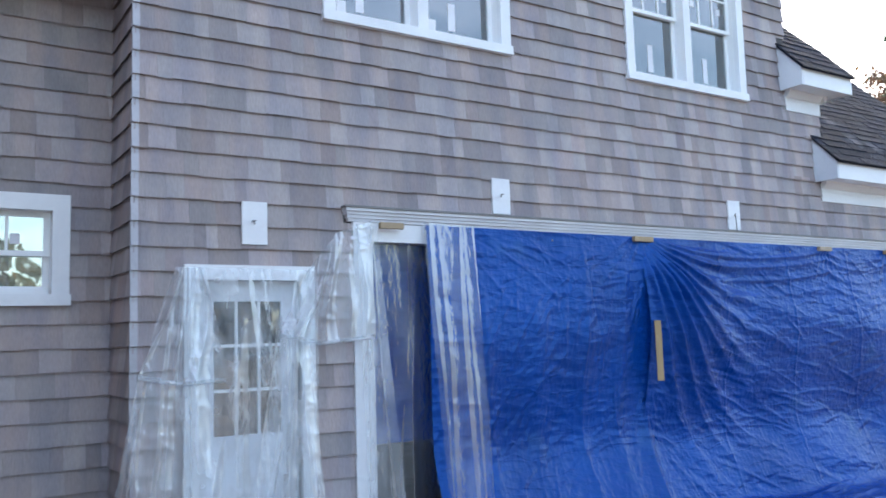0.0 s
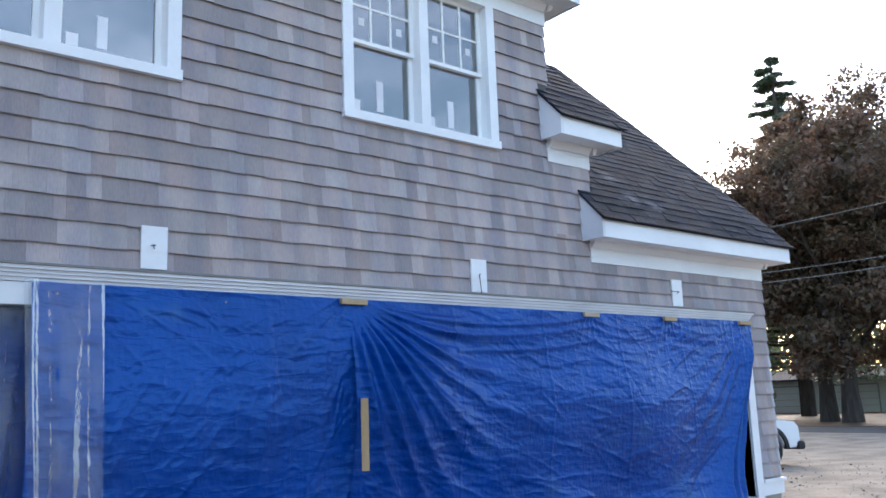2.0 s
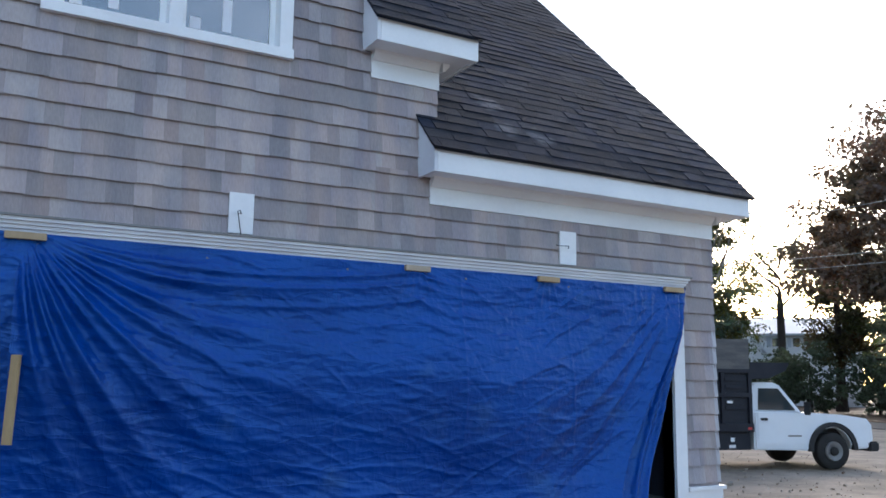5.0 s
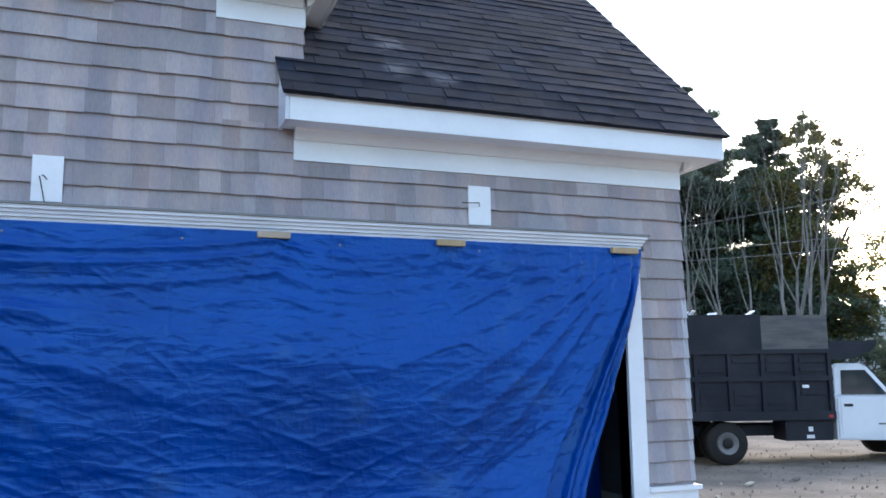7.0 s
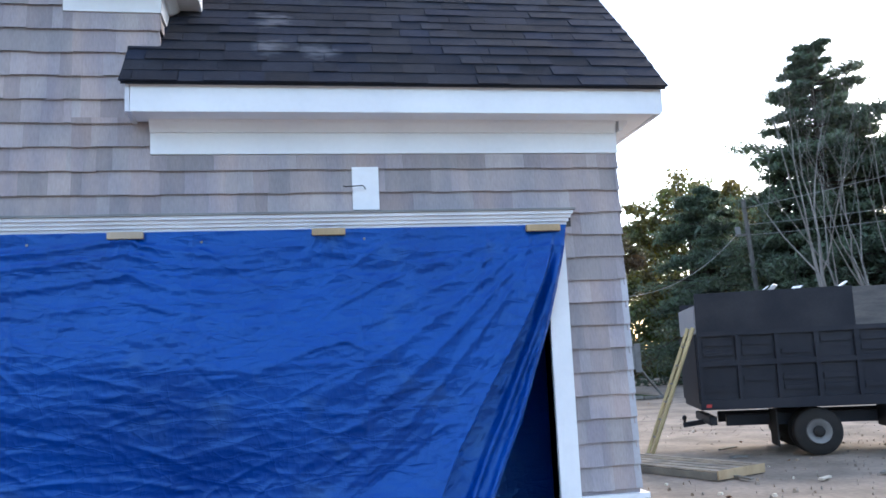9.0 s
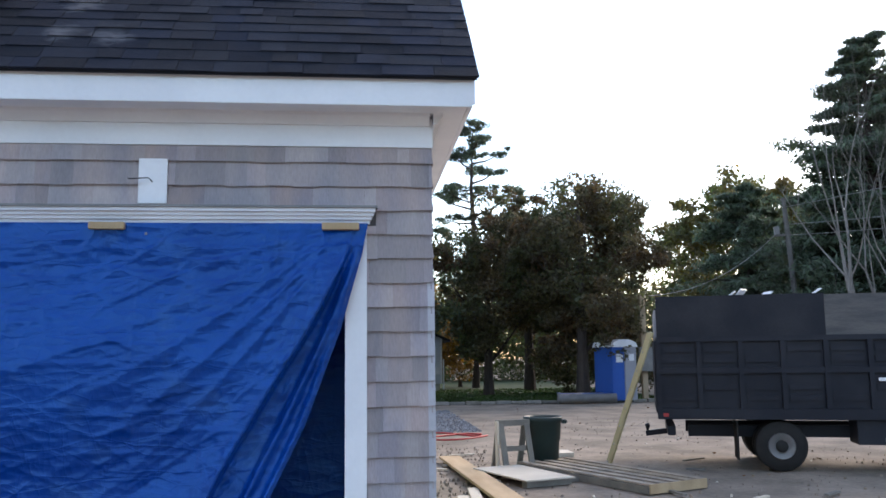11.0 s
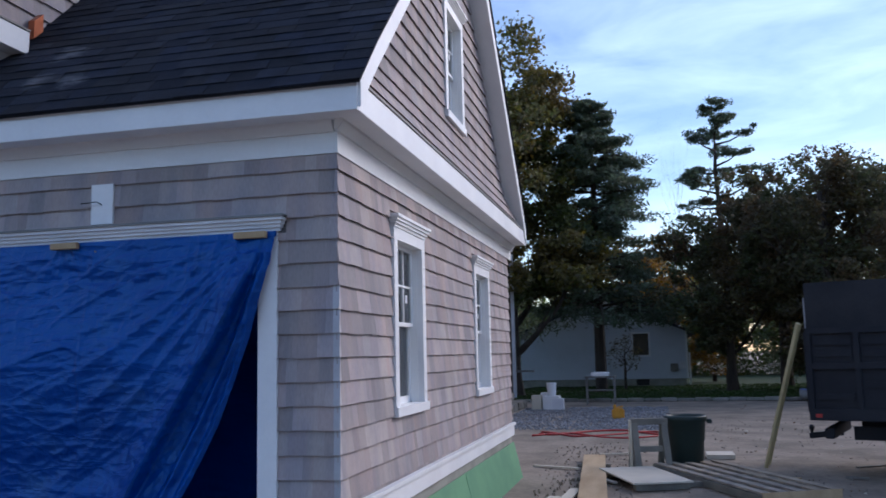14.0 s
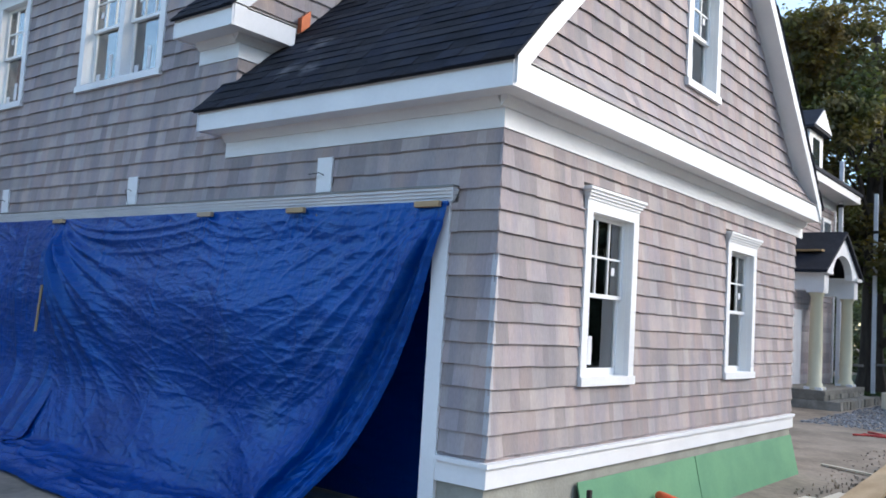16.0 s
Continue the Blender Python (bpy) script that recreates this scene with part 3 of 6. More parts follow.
# ---- eaves: frieze, bed moulding, soffit, fascia ----
def eave(name, x0, x1, wall_x0, wall_x1, z, end_y=None, label=""):
    """A boxed eave along the front with its closed triangular end; end_y: how far it goes on round the corner."""
    ob = thing(name, label or "white boxed eave with frieze and fascia", "eave", kind="structure")
    part("frieze", boxm(on_front, wall_x0, wall_x1, 0.0, 0.022, z - 0.22, z - 0.02), M_TRIM, ob)
    part("bed_moulding", prism([(FRONT - 0.022, z - 0.075), (FRONT - 0.04, z - 0.075), (FRONT - 0.085, z - 0.02), (FRONT - 0.085, z), (FRONT - 0.022, z)], "x", wall_x0, wall_x1), M_TRIM, ob)
    part("soffit", cube(x0 + 0.02, x1 - 0.03, 5.225, FRONT, z, z + 0.018), M_TRIM, ob)
    part("fascia", cube(x0 + 0.03, x1, 5.20, 5.225, z - 0.012, z + 0.185, 0.003), M_TRIM, ob)
    part("end_board", prism([(5.2, z - 0.012), (FRONT, z - 0.012), (FRONT, z + 0.50), (5.2, z + 0.20)], "x", x0, x0 + 0.028), M_PRIMED, ob, "pale grey triangular end board")
    if end_y:
        part("frieze", cube(wall_x1, wall_x1 + 0.022, FRONT - 0.022, end_y, z - 0.22, z - 0.02), M_TRIM, ob)
        part("bed_moulding", prism([(wall_x1 + 0.022, z - 0.075), (wall_x1 + 0.04, z - 0.075), (wall_x1 + 0.085, z - 0.02), (wall_x1 + 0.085, z), (wall_x1 + 0.022, z)], "y", FRONT - 0.085, end_y), M_TRIM, ob)
        part("soffit", cube(wall_x1 - 0.03, x1 - 0.025, FRONT, end_y, z, z + 0.018), M_TRIM, ob)
        part("fascia", cube(x1 - 0.025, x1, 5.225, end_y, z - 0.012, z + 0.185, 0.003), M_TRIM, ob)
        part("ledge", cube(wall_x1 - 0.1, x1 + 0.01, 5.20, end_y, z + 0.19, z + 0.205), M_STEEL, ob, "thin dull metal drip edge")
    return ob


eave_main = eave("eave_main", 8.52, 12.09, 8.63, SIDE, 3.242, 12.75)
part("frieze", cube(SIDE, SIDE + 0.022, BACK, 12.49, 3.02, 3.22), M_TRIM, eave_main)
eave_stub = eave("eave_stub", 8.00, 8.92, 8.08, 8.68, 4.215, 5.97, "small white boxed eave stepping up the wall")
eave_top = eave("eave_top", -1.0, 8.42, WEST, 8.13, 5.66, 6.9, "white boxed eave of the upper storey")
tagged(part("wall_stub_side", cube(8.54, 8.68, FRONT, 6.1, 3.3, 4.3), M_SHEATH), "short stub side wall", "wall", kind="structure")

# rakes of the gable end
rake = thing("trim_rake", "white rake boards and soffits of the gable", "trim", kind="structure")
for mirror in (False, True):
    ys = [5.22, 5.55, RIDGE_Y]
    top = [(y, roof_z(y) - 0.03) for y in ys]
    low = [(y, z - 0.20) for y, z in top[::-1]]
    poly = top + low
    inner = [(y, z - 0.17) for y, z in top] + [(y, z - 0.19) for y, z in top[::-1]]
    if mirror:
        poly, inner = ([(17.9 - y, z) for y, z in p] for p in (poly, inner))
    part("rake_board", prism(poly, "x", 12.085, 12.11), M_TRIM, rake)
    part("rake_soffit", prism(inner, "x", SIDE + 0.05, 12.084), M_TRIM, rake)
# rake of the stub roof
stub_rake = thing("trim_stub_rake", "white rake board of the small stepped roof", "trim", kind="structure")
top = [(y, roof_z(y, 4.43) - 0.03) for y in (5.22, 5.55, 7.6)]
part("rake_board", prism(top + [(y, z - 0.17) for y, z in top[::-1]], "x", 8.905, 8.93), M_TRIM, stub_rake)
part("rake_soffit", prism([(y, z - 0.15) for y, z in top] + [(y, z - 0.168) for y, z in top[::-1]], "x", 8.72, 8.904), M_TRIM, stub_rake)
part("flashing", prism([(6.09, 4.40), (6.20, 4.50), (6.20, 4.66), (6.09, 4.56)], "x", 8.80, 8.86), M_COPPER, stub_rake, "bright copper flashing")
tagged(part("wall_stub_gable", prism([(5.35, 4.42), (6.2, 4.42), (7.6, 5.78), (7.6, 6.6)], "x", 8.60, 8.72), M_SHEATH), "stub gable wall", "wall", kind="structure")


# ---- windows and doors ----
def window(name, place, rect, units, label, cap=0.0, casing=0.10, cols=3, rows=2, seed=0):
    """A double-hung window: casing, sill, upper sash with glazing bars, lower sash."""
    ob = thing(name, label, "window", kind="structure")
    u0, u1, v0, v1 = rect
    sill_h = 0.075
    jambs = bmesh.new()
    boxm(place, u0, u0 + casing, -0.02, 0.035, v0 + sill_h, v1, jambs)
    boxm(place, u1 - casing, u1, -0.02, 0.035, v0 + sill_h, v1, jambs)
    boxm(place, u0 + casing, u1 - casing, -0.02, 0.035, v1 - casing, v1, jambs)
    part("window_frame", jambs, M_TRIM, ob)
    part("window_sill", boxm(place, u0 - 0.008, u1 + 0.008, -0.02, 0.055, v0, v0 + sill_h), M_TRIM, ob)
    if cap:
        head = bmesh.new()
        for k, (e, o) in enumerate(((0.0, 0.045), (0.015, 0.06), (0.03, 0.075), (0.045, 0.09))):
            boxm(place, u0 - e, u1 + e, -0.01, o, v1 + k * cap / 4, v1 + (k + 1) * cap / 4, head)
        part("head_moulding", head, M_TRIM, ob)
    iu0, iu1, iv0, iv1 = u0 + casing, u1 - casing, v0 + sill_h, v1 - casing
    mull = 0.10
    lining = bmesh.new()
    boxm(place, iu0 - 0.012, iu0, -0.135, -0.021, iv0, iv1, lining)
    boxm(place, iu1, iu1 + 0.012, -0.135, -0.021, iv0, iv1, lining)
    boxm(place, iu0, iu1, -0.135, -0.021, iv1, iv1 + 0.012, lining)
    boxm(place, iu0, iu1, -0.135, -0.021, iv0 - 0.03, iv0, lining)
    part("jamb_lining", lining, M_VINYL, ob)
    w = (iu1 - iu0 - mull * (units - 1)) / units
    rng = random.Random(seed)
    for k in range(units):
        a = iu0 + k * (w + mull)
        b = a + w
        if k:
            part("mullion", boxm(place, a - mull, a, -0.13, 0.028, iv0, iv1), M_TRIM, ob)
        mid = iv0 + (iv1 - iv0) * 0.5
        for low in (True, False):
            s0, s1 = (iv0, mid + 0.02) if low else (mid - 0.02, iv1)
            out = -0.095 if low else -0.062
            st = 0.042
            sash = bmesh.new()
            boxm(place, a, a + st, out - 0.03, out, s0, s1, sash)
            boxm(place, b - st, b, out - 0.03, out, s0, s1, sash)
            boxm(place, a + st, b - st, out - 0.03, out, s0, s0 + (0.06 if low else 0.036), sash)
            boxm(place, a + st, b - st, out - 0.03, out, s1 - 0.036, s1, sash)
            so = part("lower_sash" if low else "upper_sash", sash, M_VINYL, ob)
            if not low:
                bars = bmesh.new()
                for c in range(1, cols):
                    x = a + st + (b - a - 2 * st) * c / cols
                    boxm(place, x - 0.009, x + 0.009, out - 0.024, out - 0.004, s0 + 0.036, s1 - 0.036, bars)
                for r in range(1, rows):
                    z = s0 + (s1 - s0) * r / rows
                    boxm(place, a + st, b - st, out - 0.023, out - 0.005, z - 0.009, z + 0.009, bars)
                part("glazing_bars", bars, M_VINYL, so)
            pane = part("pane", boxm(place, a + st, b - st, out - 0.018, out - 0.014, s0 + 0.03, s1 - 0.03), M_GLASS, so)
            pane.visible_shadow = False
            if not low:
                for f in (0.22, 0.78):
                    x, z = a + (b - a) * f, s0 + (s1 - s0) * rng.uniform(0.24, 0.34)
                    part("sticker", boxm(place, x - 0.03, x + 0.03, out - 0.013, out - 0.010, z, z + 0.07), M_PRIMED, so, "small square paper window sticker")
            else:
                x = a + st + (b - a) * rng.uniform(0.25, 0.4)
                part("sticker", boxm(place, x, x + 0.07, out - 0.013, out - 0.010, s0 + 0.09, s0 + 0.09 + rng.uniform(0.2, 0.28)), M_PRIMED, so, "white paper window sticker")
                x = a + st + 0.03
                part("sticker", boxm(place, x, x + 0.08, out - 0.013, out - 0.010, s0 + 0.07, s0 + 0.16), M_PRIMED, so, "white paper window sticker")
    return ob


window("window_1", on_front, WIN1, 2, "pair of white double-hung windows with paper stickers", seed=1)
window("window_2", on_front, WIN2, 2, "pair of white double-hung windows with paper stickers", seed=2)
window("window_3", on_side, SW1, 1, "white double-hung window with moulded head", cap=0.10, seed=3)
window("window_4", on_side, SW2, 1, "white double-hung window with moulded head", cap=0.10, seed=4)
window("window_5", on_gable, GW, 1, "small white double-hung window in the gable", cap=0.08, seed=5)
window("window_6", on_wing, LW, 1, "small white window in the set-back wing", casing=0.11, cols=4, rows=1, seed=6)

# garage opening: posts and moulded header
opening = thing("trim_garage_opening", "white posts and moulded header of the garage opening", "trim", kind="structure")
part("post", boxm(on_front, 11.27, 11.41, -0.14, 0.035, GROUND, 2.50), M_TRIM, opening)
part("post", boxm(on_front, 2.77, 2.93, -0.14, 0.035, GROUND, 2.50), M_TRIM, opening)
part("lintel", boxm(on_front, 2.93, 11.27, -0.14, 0.02, 2.36, 2.50), M_TRIM, opening)
part("mid_post", cube(5.66, 5.84, FRONT + 0.02, FRONT + 0.14, GROUND, 2.36), M_TRIM, opening)
for k, o in enumerate((0.035, 0.05, 0.065, 0.085)):
    part("header_moulding", boxm(on_front, 2.73 - k * 0.012, 11.43 + k * 0.012, 0.0, o, 2.502 + k * 0.024, 2.526 + k * 0.024), M_PRIMED, opening)
part("header_cap", boxm(on_front, 2.68, 11.48, 0.0, 0.10, 2.598, 2.612), M_STEEL, opening, "dull lead cap flashing")

door = thing("door_1", "white side door with a glazed upper half", "door", kind="structure")
part("door_frame", boxm(on_front, 1.54, 1.64, -0.1, 0.035, GROUND + 0.1, 2.06, boxm(on_front, 2.36, 2.46, -0.1, 0.035, GROUND + 0.1, 2.06, boxm(on_front, 1.54, 2.46, -0.1, 0.04, 2.06, 2.16))), M_TRIM, door)
leaf = bmesh.new()
for r in cut((1.64, 2.36, GROUND + 0.12, 2.06), [(1.76, 2.24, 1.02, 1.92)]):
    boxm(on_front, r[0], r[1], -0.09, -0.05, r[2], r[3], leaf)
leaf = part("door_leaf", leaf, M_PRIMED, door)
bars = bmesh.new()
for c in (1, 2):
    boxm(on_front, 1.76 + 0.16 * c - 0.01, 1.76 + 0.16 * c + 0.01, -0.08, -0.06, 1.02, 1.92, bars)
    boxm(on_front, 1.76, 2.24, -0.079, -0.061, 1.02 + 0.3 * c - 0.01, 1.02 + 0.3 * c + 0.01, bars)
part("glazing_bars", bars, M_VINYL, leaf)
part("pane", boxm(on_front, 1.76, 2.24, -0.072, -0.068, 1.02, 1.92), M_GLASS, leaf).visible_shadow = False

# white blanking plates with loose wires
for k, x in enumerate((1.93, 4.05, 6.99, 9.94)):
    drop = 0.325 if k == 0 else 0.0
    plate = tagged(part("lamp_mounting_plate", boxm(on_front, x, x + 0.18, 0.016, 0.034, 2.63 - drop, 2.925 - drop), M_TRIM),
                   "white blank lamp mounting plate with a loose wire", "plate", group="lamp plates over the garage")
    wire = bmesh.new()
    s = -1 if k == 3 else 1
    w = 2.77 - drop
    tube(wire, [(x + 0.09, FRONT - 0.03, w), (x + 0.07, FRONT - 0.07, w + 0.02), (x + 0.05 * s, FRONT - 0.08, w + 0.01), (x + 0.09 - 0.15 * (k == 3), FRONT - 0.06, w + 0.02 - 0.2 * (k == 2))], 0.004, 5)
    part("wire", wire, M_DARKPLASTIC, plate)


# ---- tarpaulins ----
def grid_mesh(name, P, mat, parent=None, label="", smooth=True):
    idx = np.arange(P.shape[0] * P.shape[1]).reshape(P.shape[:2])
    faces = np.stack([idx[:-1, :-1], idx[:-1, 1:], idx[1:, 1:], idx[1:, :-1]], -1).reshape(-1, 4)
    return from_arrays(name, P.reshape(-1, 3), faces, mat, parent, label, smooth)


def ridged(u, v, seed):
    return (1 - np.abs(value_noise(u, v, seed))) ** 3


def crinkle(x, z, seed):
    """Small creases of stiff sheeting, in metres."""
    wx, wz = x + 0.10 * value_noise(x * 2, z * 2, seed), z + 0.08 * value_noise(x * 2 + 9, z * 2, seed + 1)
    return 0.006 * ridged(wx * 2.6 + wz * 1.2, wz * 5.5 - wx * 0.8, seed + 2) + 0.006 * ridged(wx * 6, wz * 13 + wx * 2, seed + 3) + 0.0045 * ridged(wx * 13, wz * 24 - wx * 3, seed + 4)


def smooth_step(a, b, t):
    t = np.clip((t - a) / (b - a), 0, 1)
    return t * t * (3 - 2 * t)


EDGE_Z, EDGE_X = (-0.2, 0.12, 0.54, 1.2, 1.8, 2.3, 2.52), (10.20, 10.38, 10.70, 11.02, 11.24, 11.38, 11.42)


def creases(x, z, seed, count, lean, x0, x1):
    """Short sharp folds scattered over a sheet; lean(x, z): the way, in radians, in which they lie there."""
    rng = np.random.RandomState(seed)
    h = np.zeros_like(x)
    for _ in range(count):
        cx, cz = rng.uniform(x0, x1), rng.uniform(-0.1, 2.45)
        ang = lean(cx, cz) + rng.normal(0, 0.28)
        L = rng.uniform(0.12, 0.65)
        w = rng.uniform(0.006, 0.015)
        tall = rng.uniform(0.25, 1.0) ** 2 * 0.0125 * rng.choice((1, 1, -0.7))
        near = (np.abs(x - cx) < L * 1.6) & (np.abs(z - cz) < L * 1.6)
        px, pz = x[near] - cx, z[near] - cz
        s, d = px * np.cos(ang) + pz * np.sin(ang), -px * np.sin(ang) + pz * np.cos(ang)
        d = d + 0.10 * s * s / L
        h[near] += tall * np.exp(-np.abs(d) / w) * np.exp(-(s / L) ** 2 * 2.2)
    return h


def tarp(name, x_left, right, gather, label, seed, floor_run):
    """A hung sheet: folds fan out from the gather, creases cross it, and its foot lies on the ground."""
    across, down = (520 if right is None else 210), 270
    a, b = np.meshgrid(np.linspace(0, 1, across), np.linspace(0, 1, down))
    length = 2.62 + floor_run
    s = b * length                                    # how far down the sheet
    drop = 2.62
    z = np.where(s < drop - 0.3, 2.50 - s, 0)
    k = np.clip((s - (drop - 0.3)) / (0.3 + floor_run), 0, 1)
    z = np.where(s < drop - 0.3, z, GROUND + 0.03 + (2.50 - (drop - 0.3) - GROUND - 0.03) * np.exp(-k * (0.3 + floor_run) / 0.22))
    xr = np.interp(z, EDGE_Z, EDGE_X) if right is None else np.full_like(z, right)
    x = x_left + a * (xr - x_left)
    out = 0.055 + 0.30 * smooth_step(1.0, -0.05, z) ** 1.5 + k * (floor_run + 0.1) * smooth_step(0, 0.5, k)
    dx, dz = x - gather, 2.56 - z
    r = np.hypot(dx, dz) + 1e-3
    th = np.degrees(np.arctan2(dz, dx))
    hang = smooth_step(-0.1, 0.35, z)
    belly = 0.11 * smooth_step(2.5, 1.55, z) - 0.13 * smooth_step(1.7, 0.6, z)
    if right is None:
        swirl = th + 14 * np.log(r + 0.35)            # folds swoop down and away from the gather
        fan = np.zeros_like(x)
        for c, w, h in ((88, 2.4, 0.045), (79, 2.2, 0.060), (71, 3.2, 0.085), (60, 2.4, 0.050), (54, 3.4, 0.085), (43, 2.6, 0.050), (34, 3.2, 0.055), (22, 2.4, 0.030), (15, 1.8, 0.022)):
            t = (swirl - c) / (w * 1.2)
            fan += h * 1.35 * np.exp(-np.abs(t) ** 1.4)
        out = out + hang * fan * smooth_step(0.05, 0.5, r) * np.exp(-np.maximum(r - 0.6, 0) / 1.1) * 1.35
        sag = 0.0
        for c, half in ((7.1, 1.4), (9.13, 0.64), (10.53, 0.77)):
            t = np.clip((x - c) / half, -1, 1)
            sag = sag + (1 - t * t) * 0.08
        for j, h in ((0.07, 0.030), (0.16, 0.030), (0.30, 0.022), (0.46, 0.012)):
            out = out + h * np.exp(-np.abs(dz - 0.04 - j - sag * 1.4) / 0.030) * smooth_step(6.0, 6.8, x) * (0.45 + 0.55 * smooth_step(9.6, 8.2, x))
        for c in (8.49, 9.77):
            t = np.degrees(np.arctan2(x - c, dz + 0.05))
            for j in (-11, 4, 19, -27):
                out = out + 0.018 * np.exp(-np.abs(t - j) / 3.2) * np.exp(-dz / 0.30)
        # long folds that hang from the far top corner, and the strip beyond the last, turned back
        r2 = np.hypot(x - 11.34, dz) + 1e-3
        t2 = np.degrees(np.arctan2(dz, x - 11.34))
        for c, w, h in ((124, 1.7, 0.022), (131, 1.8, 0.024), (139, 2.0, 0.022), (148, 2.0, 0.014), (157, 2.0, 0.010)):
            t = (t2 - c - 3 * r2) / w
            out = out + h * np.exp(-np.abs(t) ** 1.3) * smooth_step(0.05, 0.9, r2) * np.exp(-np.maximum(r2 - 1.6, 0) / 1.2) * hang
        e = xr - x
        out = out + 0.11 * np.exp(-(e / 0.8) ** 2) * smooth_step(1.6, 0.4, z)
        d = 0.10 + 0.28 * smooth_step(2.45, 0.9, z)    # one broad fold: a sharp lip, and the strip behind it
        lip = 0.14 * np.exp(-np.maximum(e - d, 0) / 0.24) - 0.14 * smooth_step(d, d - 0.03, e) + 0.05 * np.exp(-((e - 0.40 * d) / 0.03) ** 2) + 0.04 * np.exp(-((e - 0.03) / 0.025) ** 2)
        out = out + lip * smooth_step(2.5, 2.0, z) * hang
        out = out + 0.035 * smooth_step(1.2, 0.2, z) * value_noise(x * 1.6 + z, z * 1.1 + 5, seed + 9)

        def lean(cx, cz):
            near_gather = math.exp(-max(0.0, cx - 6.0) / 1.1)
            near_edge = math.exp(-max(0.0, 10.9 - cx) / 0.6)
            return -0.9 * near_gather + 0.9 * near_edge * (1 - near_gather) + 0.12 * math.sin(cx * 1.3)
        out = out + 0.9 * creases(x, z, seed, 1300, lean, 5.7, 11.3)
        out = out + belly * smooth_step(0.1, 0.9, e)
        for c in (6.74, 7.82, 8.90, 9.98):             # lines left from packing
            out = out + 0.007 * np.exp(-np.abs(x - c - 0.02 * value_noise(z * 3, x * 0 + c, seed)) / 0.012)
        for c in (0.78, 1.62):
            out = out + 0.005 * np.exp(-np.abs(z - c - 0.03 * value_noise(x * 2, x * 0 + c, seed)) / 0.012)
    else:
        for j, (c, w, h) in enumerate(((0.06, 0.03, 0.05), (0.20, 0.03, 0.025), (0.42, 0.04, 0.016), (0.63, 0.03, 0.020), (0.80, 0.04, 0.026), (0.93, 0.03, 0.05))):
            cc = c + 0.02 * np.sin(z * 1.7 + j)
            out = out + h * np.exp(-np.abs((a - cc) / w) ** 1.4) * (0.4 + 0.6 * smooth_step(2.5, 1.6, z))
        for j in (30, 45, 60, 120, 138, 152):
            out = out + 0.014 * np.exp(-np.abs(th - j) / 3) * np.exp(-r / 0.8)
        out = out + 0.008 * value_noise(x * 5, z * 0.9, seed + 8) + belly * 4 * a * (1 - a)
        out = out + creases(x, z, seed, 420, lambda cx, cz: 1.25 + 0.3 * math.sin(cx * 4) - 1.4 * (cz > 2.0), x_left, right)
    out = out + 0.075 * value_noise(x * 0.85 + 3, z * 0.6 + 0.25 * x, seed + 20) * smooth_step(0.0, 0.6, dz)
    grow = 0.35 + 0.65 * smooth_step(0.0, 0.25, dz)
    lump = np.where(k > 0.05, 1.0, 0.0) * smooth_step(0.05, 0.4, k)
    out = out + crinkle(x, z - 0.12 * x * (right is None), seed) * grow * 0.42
    z = z + lump * (0.06 * ridged(x * 1.1, s * 5.0 + x * 0.6, seed + 5) + 0.03 * ridged(x * 2.6, s * 11, seed + 6)) * (1 - smooth_step(0.9, 1.0, b))
    if right is None:
        out = np.where(e < 0.4, np.maximum(out, 0.045), out)   # clear of the jamb
    P = np.stack([x, FRONT - out, np.maximum(z, GROUND + 0.012)], -1)
    ob = grid_mesh(name, P, M_TARP)
    tagged(ob, label, "tarpaulin", group="tarpaulins over the garage opening")
    top = P[1]
    for j in range(12, P.shape[1] - 4, 95):
        x, y, z = top[j]
        part("grommet", lathe([(0.004, 0.0), (0.008, 0.0), (0.009, 0.002), (0.008, 0.004), (0.004, 0.004)], 10, None, pose(x, y - 0.004, z - 0.06, 90)), M_STEEL, ob, "small metal grommet")
    part("hem", boxm(on_front, top[0][0], top[-1][0], 0.050, 0.054, 2.462, 2.498), M_TARP, ob, "folded blue hem along the top edge")
    return ob


tarp("tarpaulin", 3.38, 5.86, 5.70, "blue woven tarpaulin hung over the garage opening, creased", 11, 0.5)
tarp("tarpaulin", 5.66, None, 5.72, "large blue tarpaulin gathered at its corner, foot on the ground", 41, 0.65)
shade = tagged(part("inner_tarpaulin", prism([(8.6, GROUND + 0.03), (11.6, GROUND + 0.03), (11.6, 2.9), (8.6, 2.9)], "y", FRONT + 1.0, FRONT + 1.005), M_TARP), "dark blue inner tarpaulin hung inside the opening", "tarpaulin", group="tarpaulins over the garage opening")
tagged(part("inner_tarpaulin", cube(2.94, 5.2, FRONT + 0.22, FRONT + 0.225, 0.84, 2.9), M_TARP), "dark blue inner tarpaulin hung inside the opening", "tarpaulin", group="tarpaulins over the garage opening")
for x, w, tilt in ((5.70, 0.24, 1), (8.49, 0.22, 0), (9.77, 0.22, 0), (11.24, 0.24, -1), (3.06, 0.2, 0)):
    tagged(part("batten_block", cube(x - w / 2, x + w / 2, FRONT - 0.11, FRONT - 0.072, 2.452, 2.497, 0.003), M_LUMBER), "short wooden batten pinning the tarpaulin's top edge", "batten", group="battens along the header")
tagged(part("batten_stick", beam((5.685, FRONT - 0.235, 1.20), (5.70, FRONT - 0.215, 1.73), 0.055, 0.022), M_LUMBER), "upright wooden lath nailed over the tarpaulins' overlap", "batten")


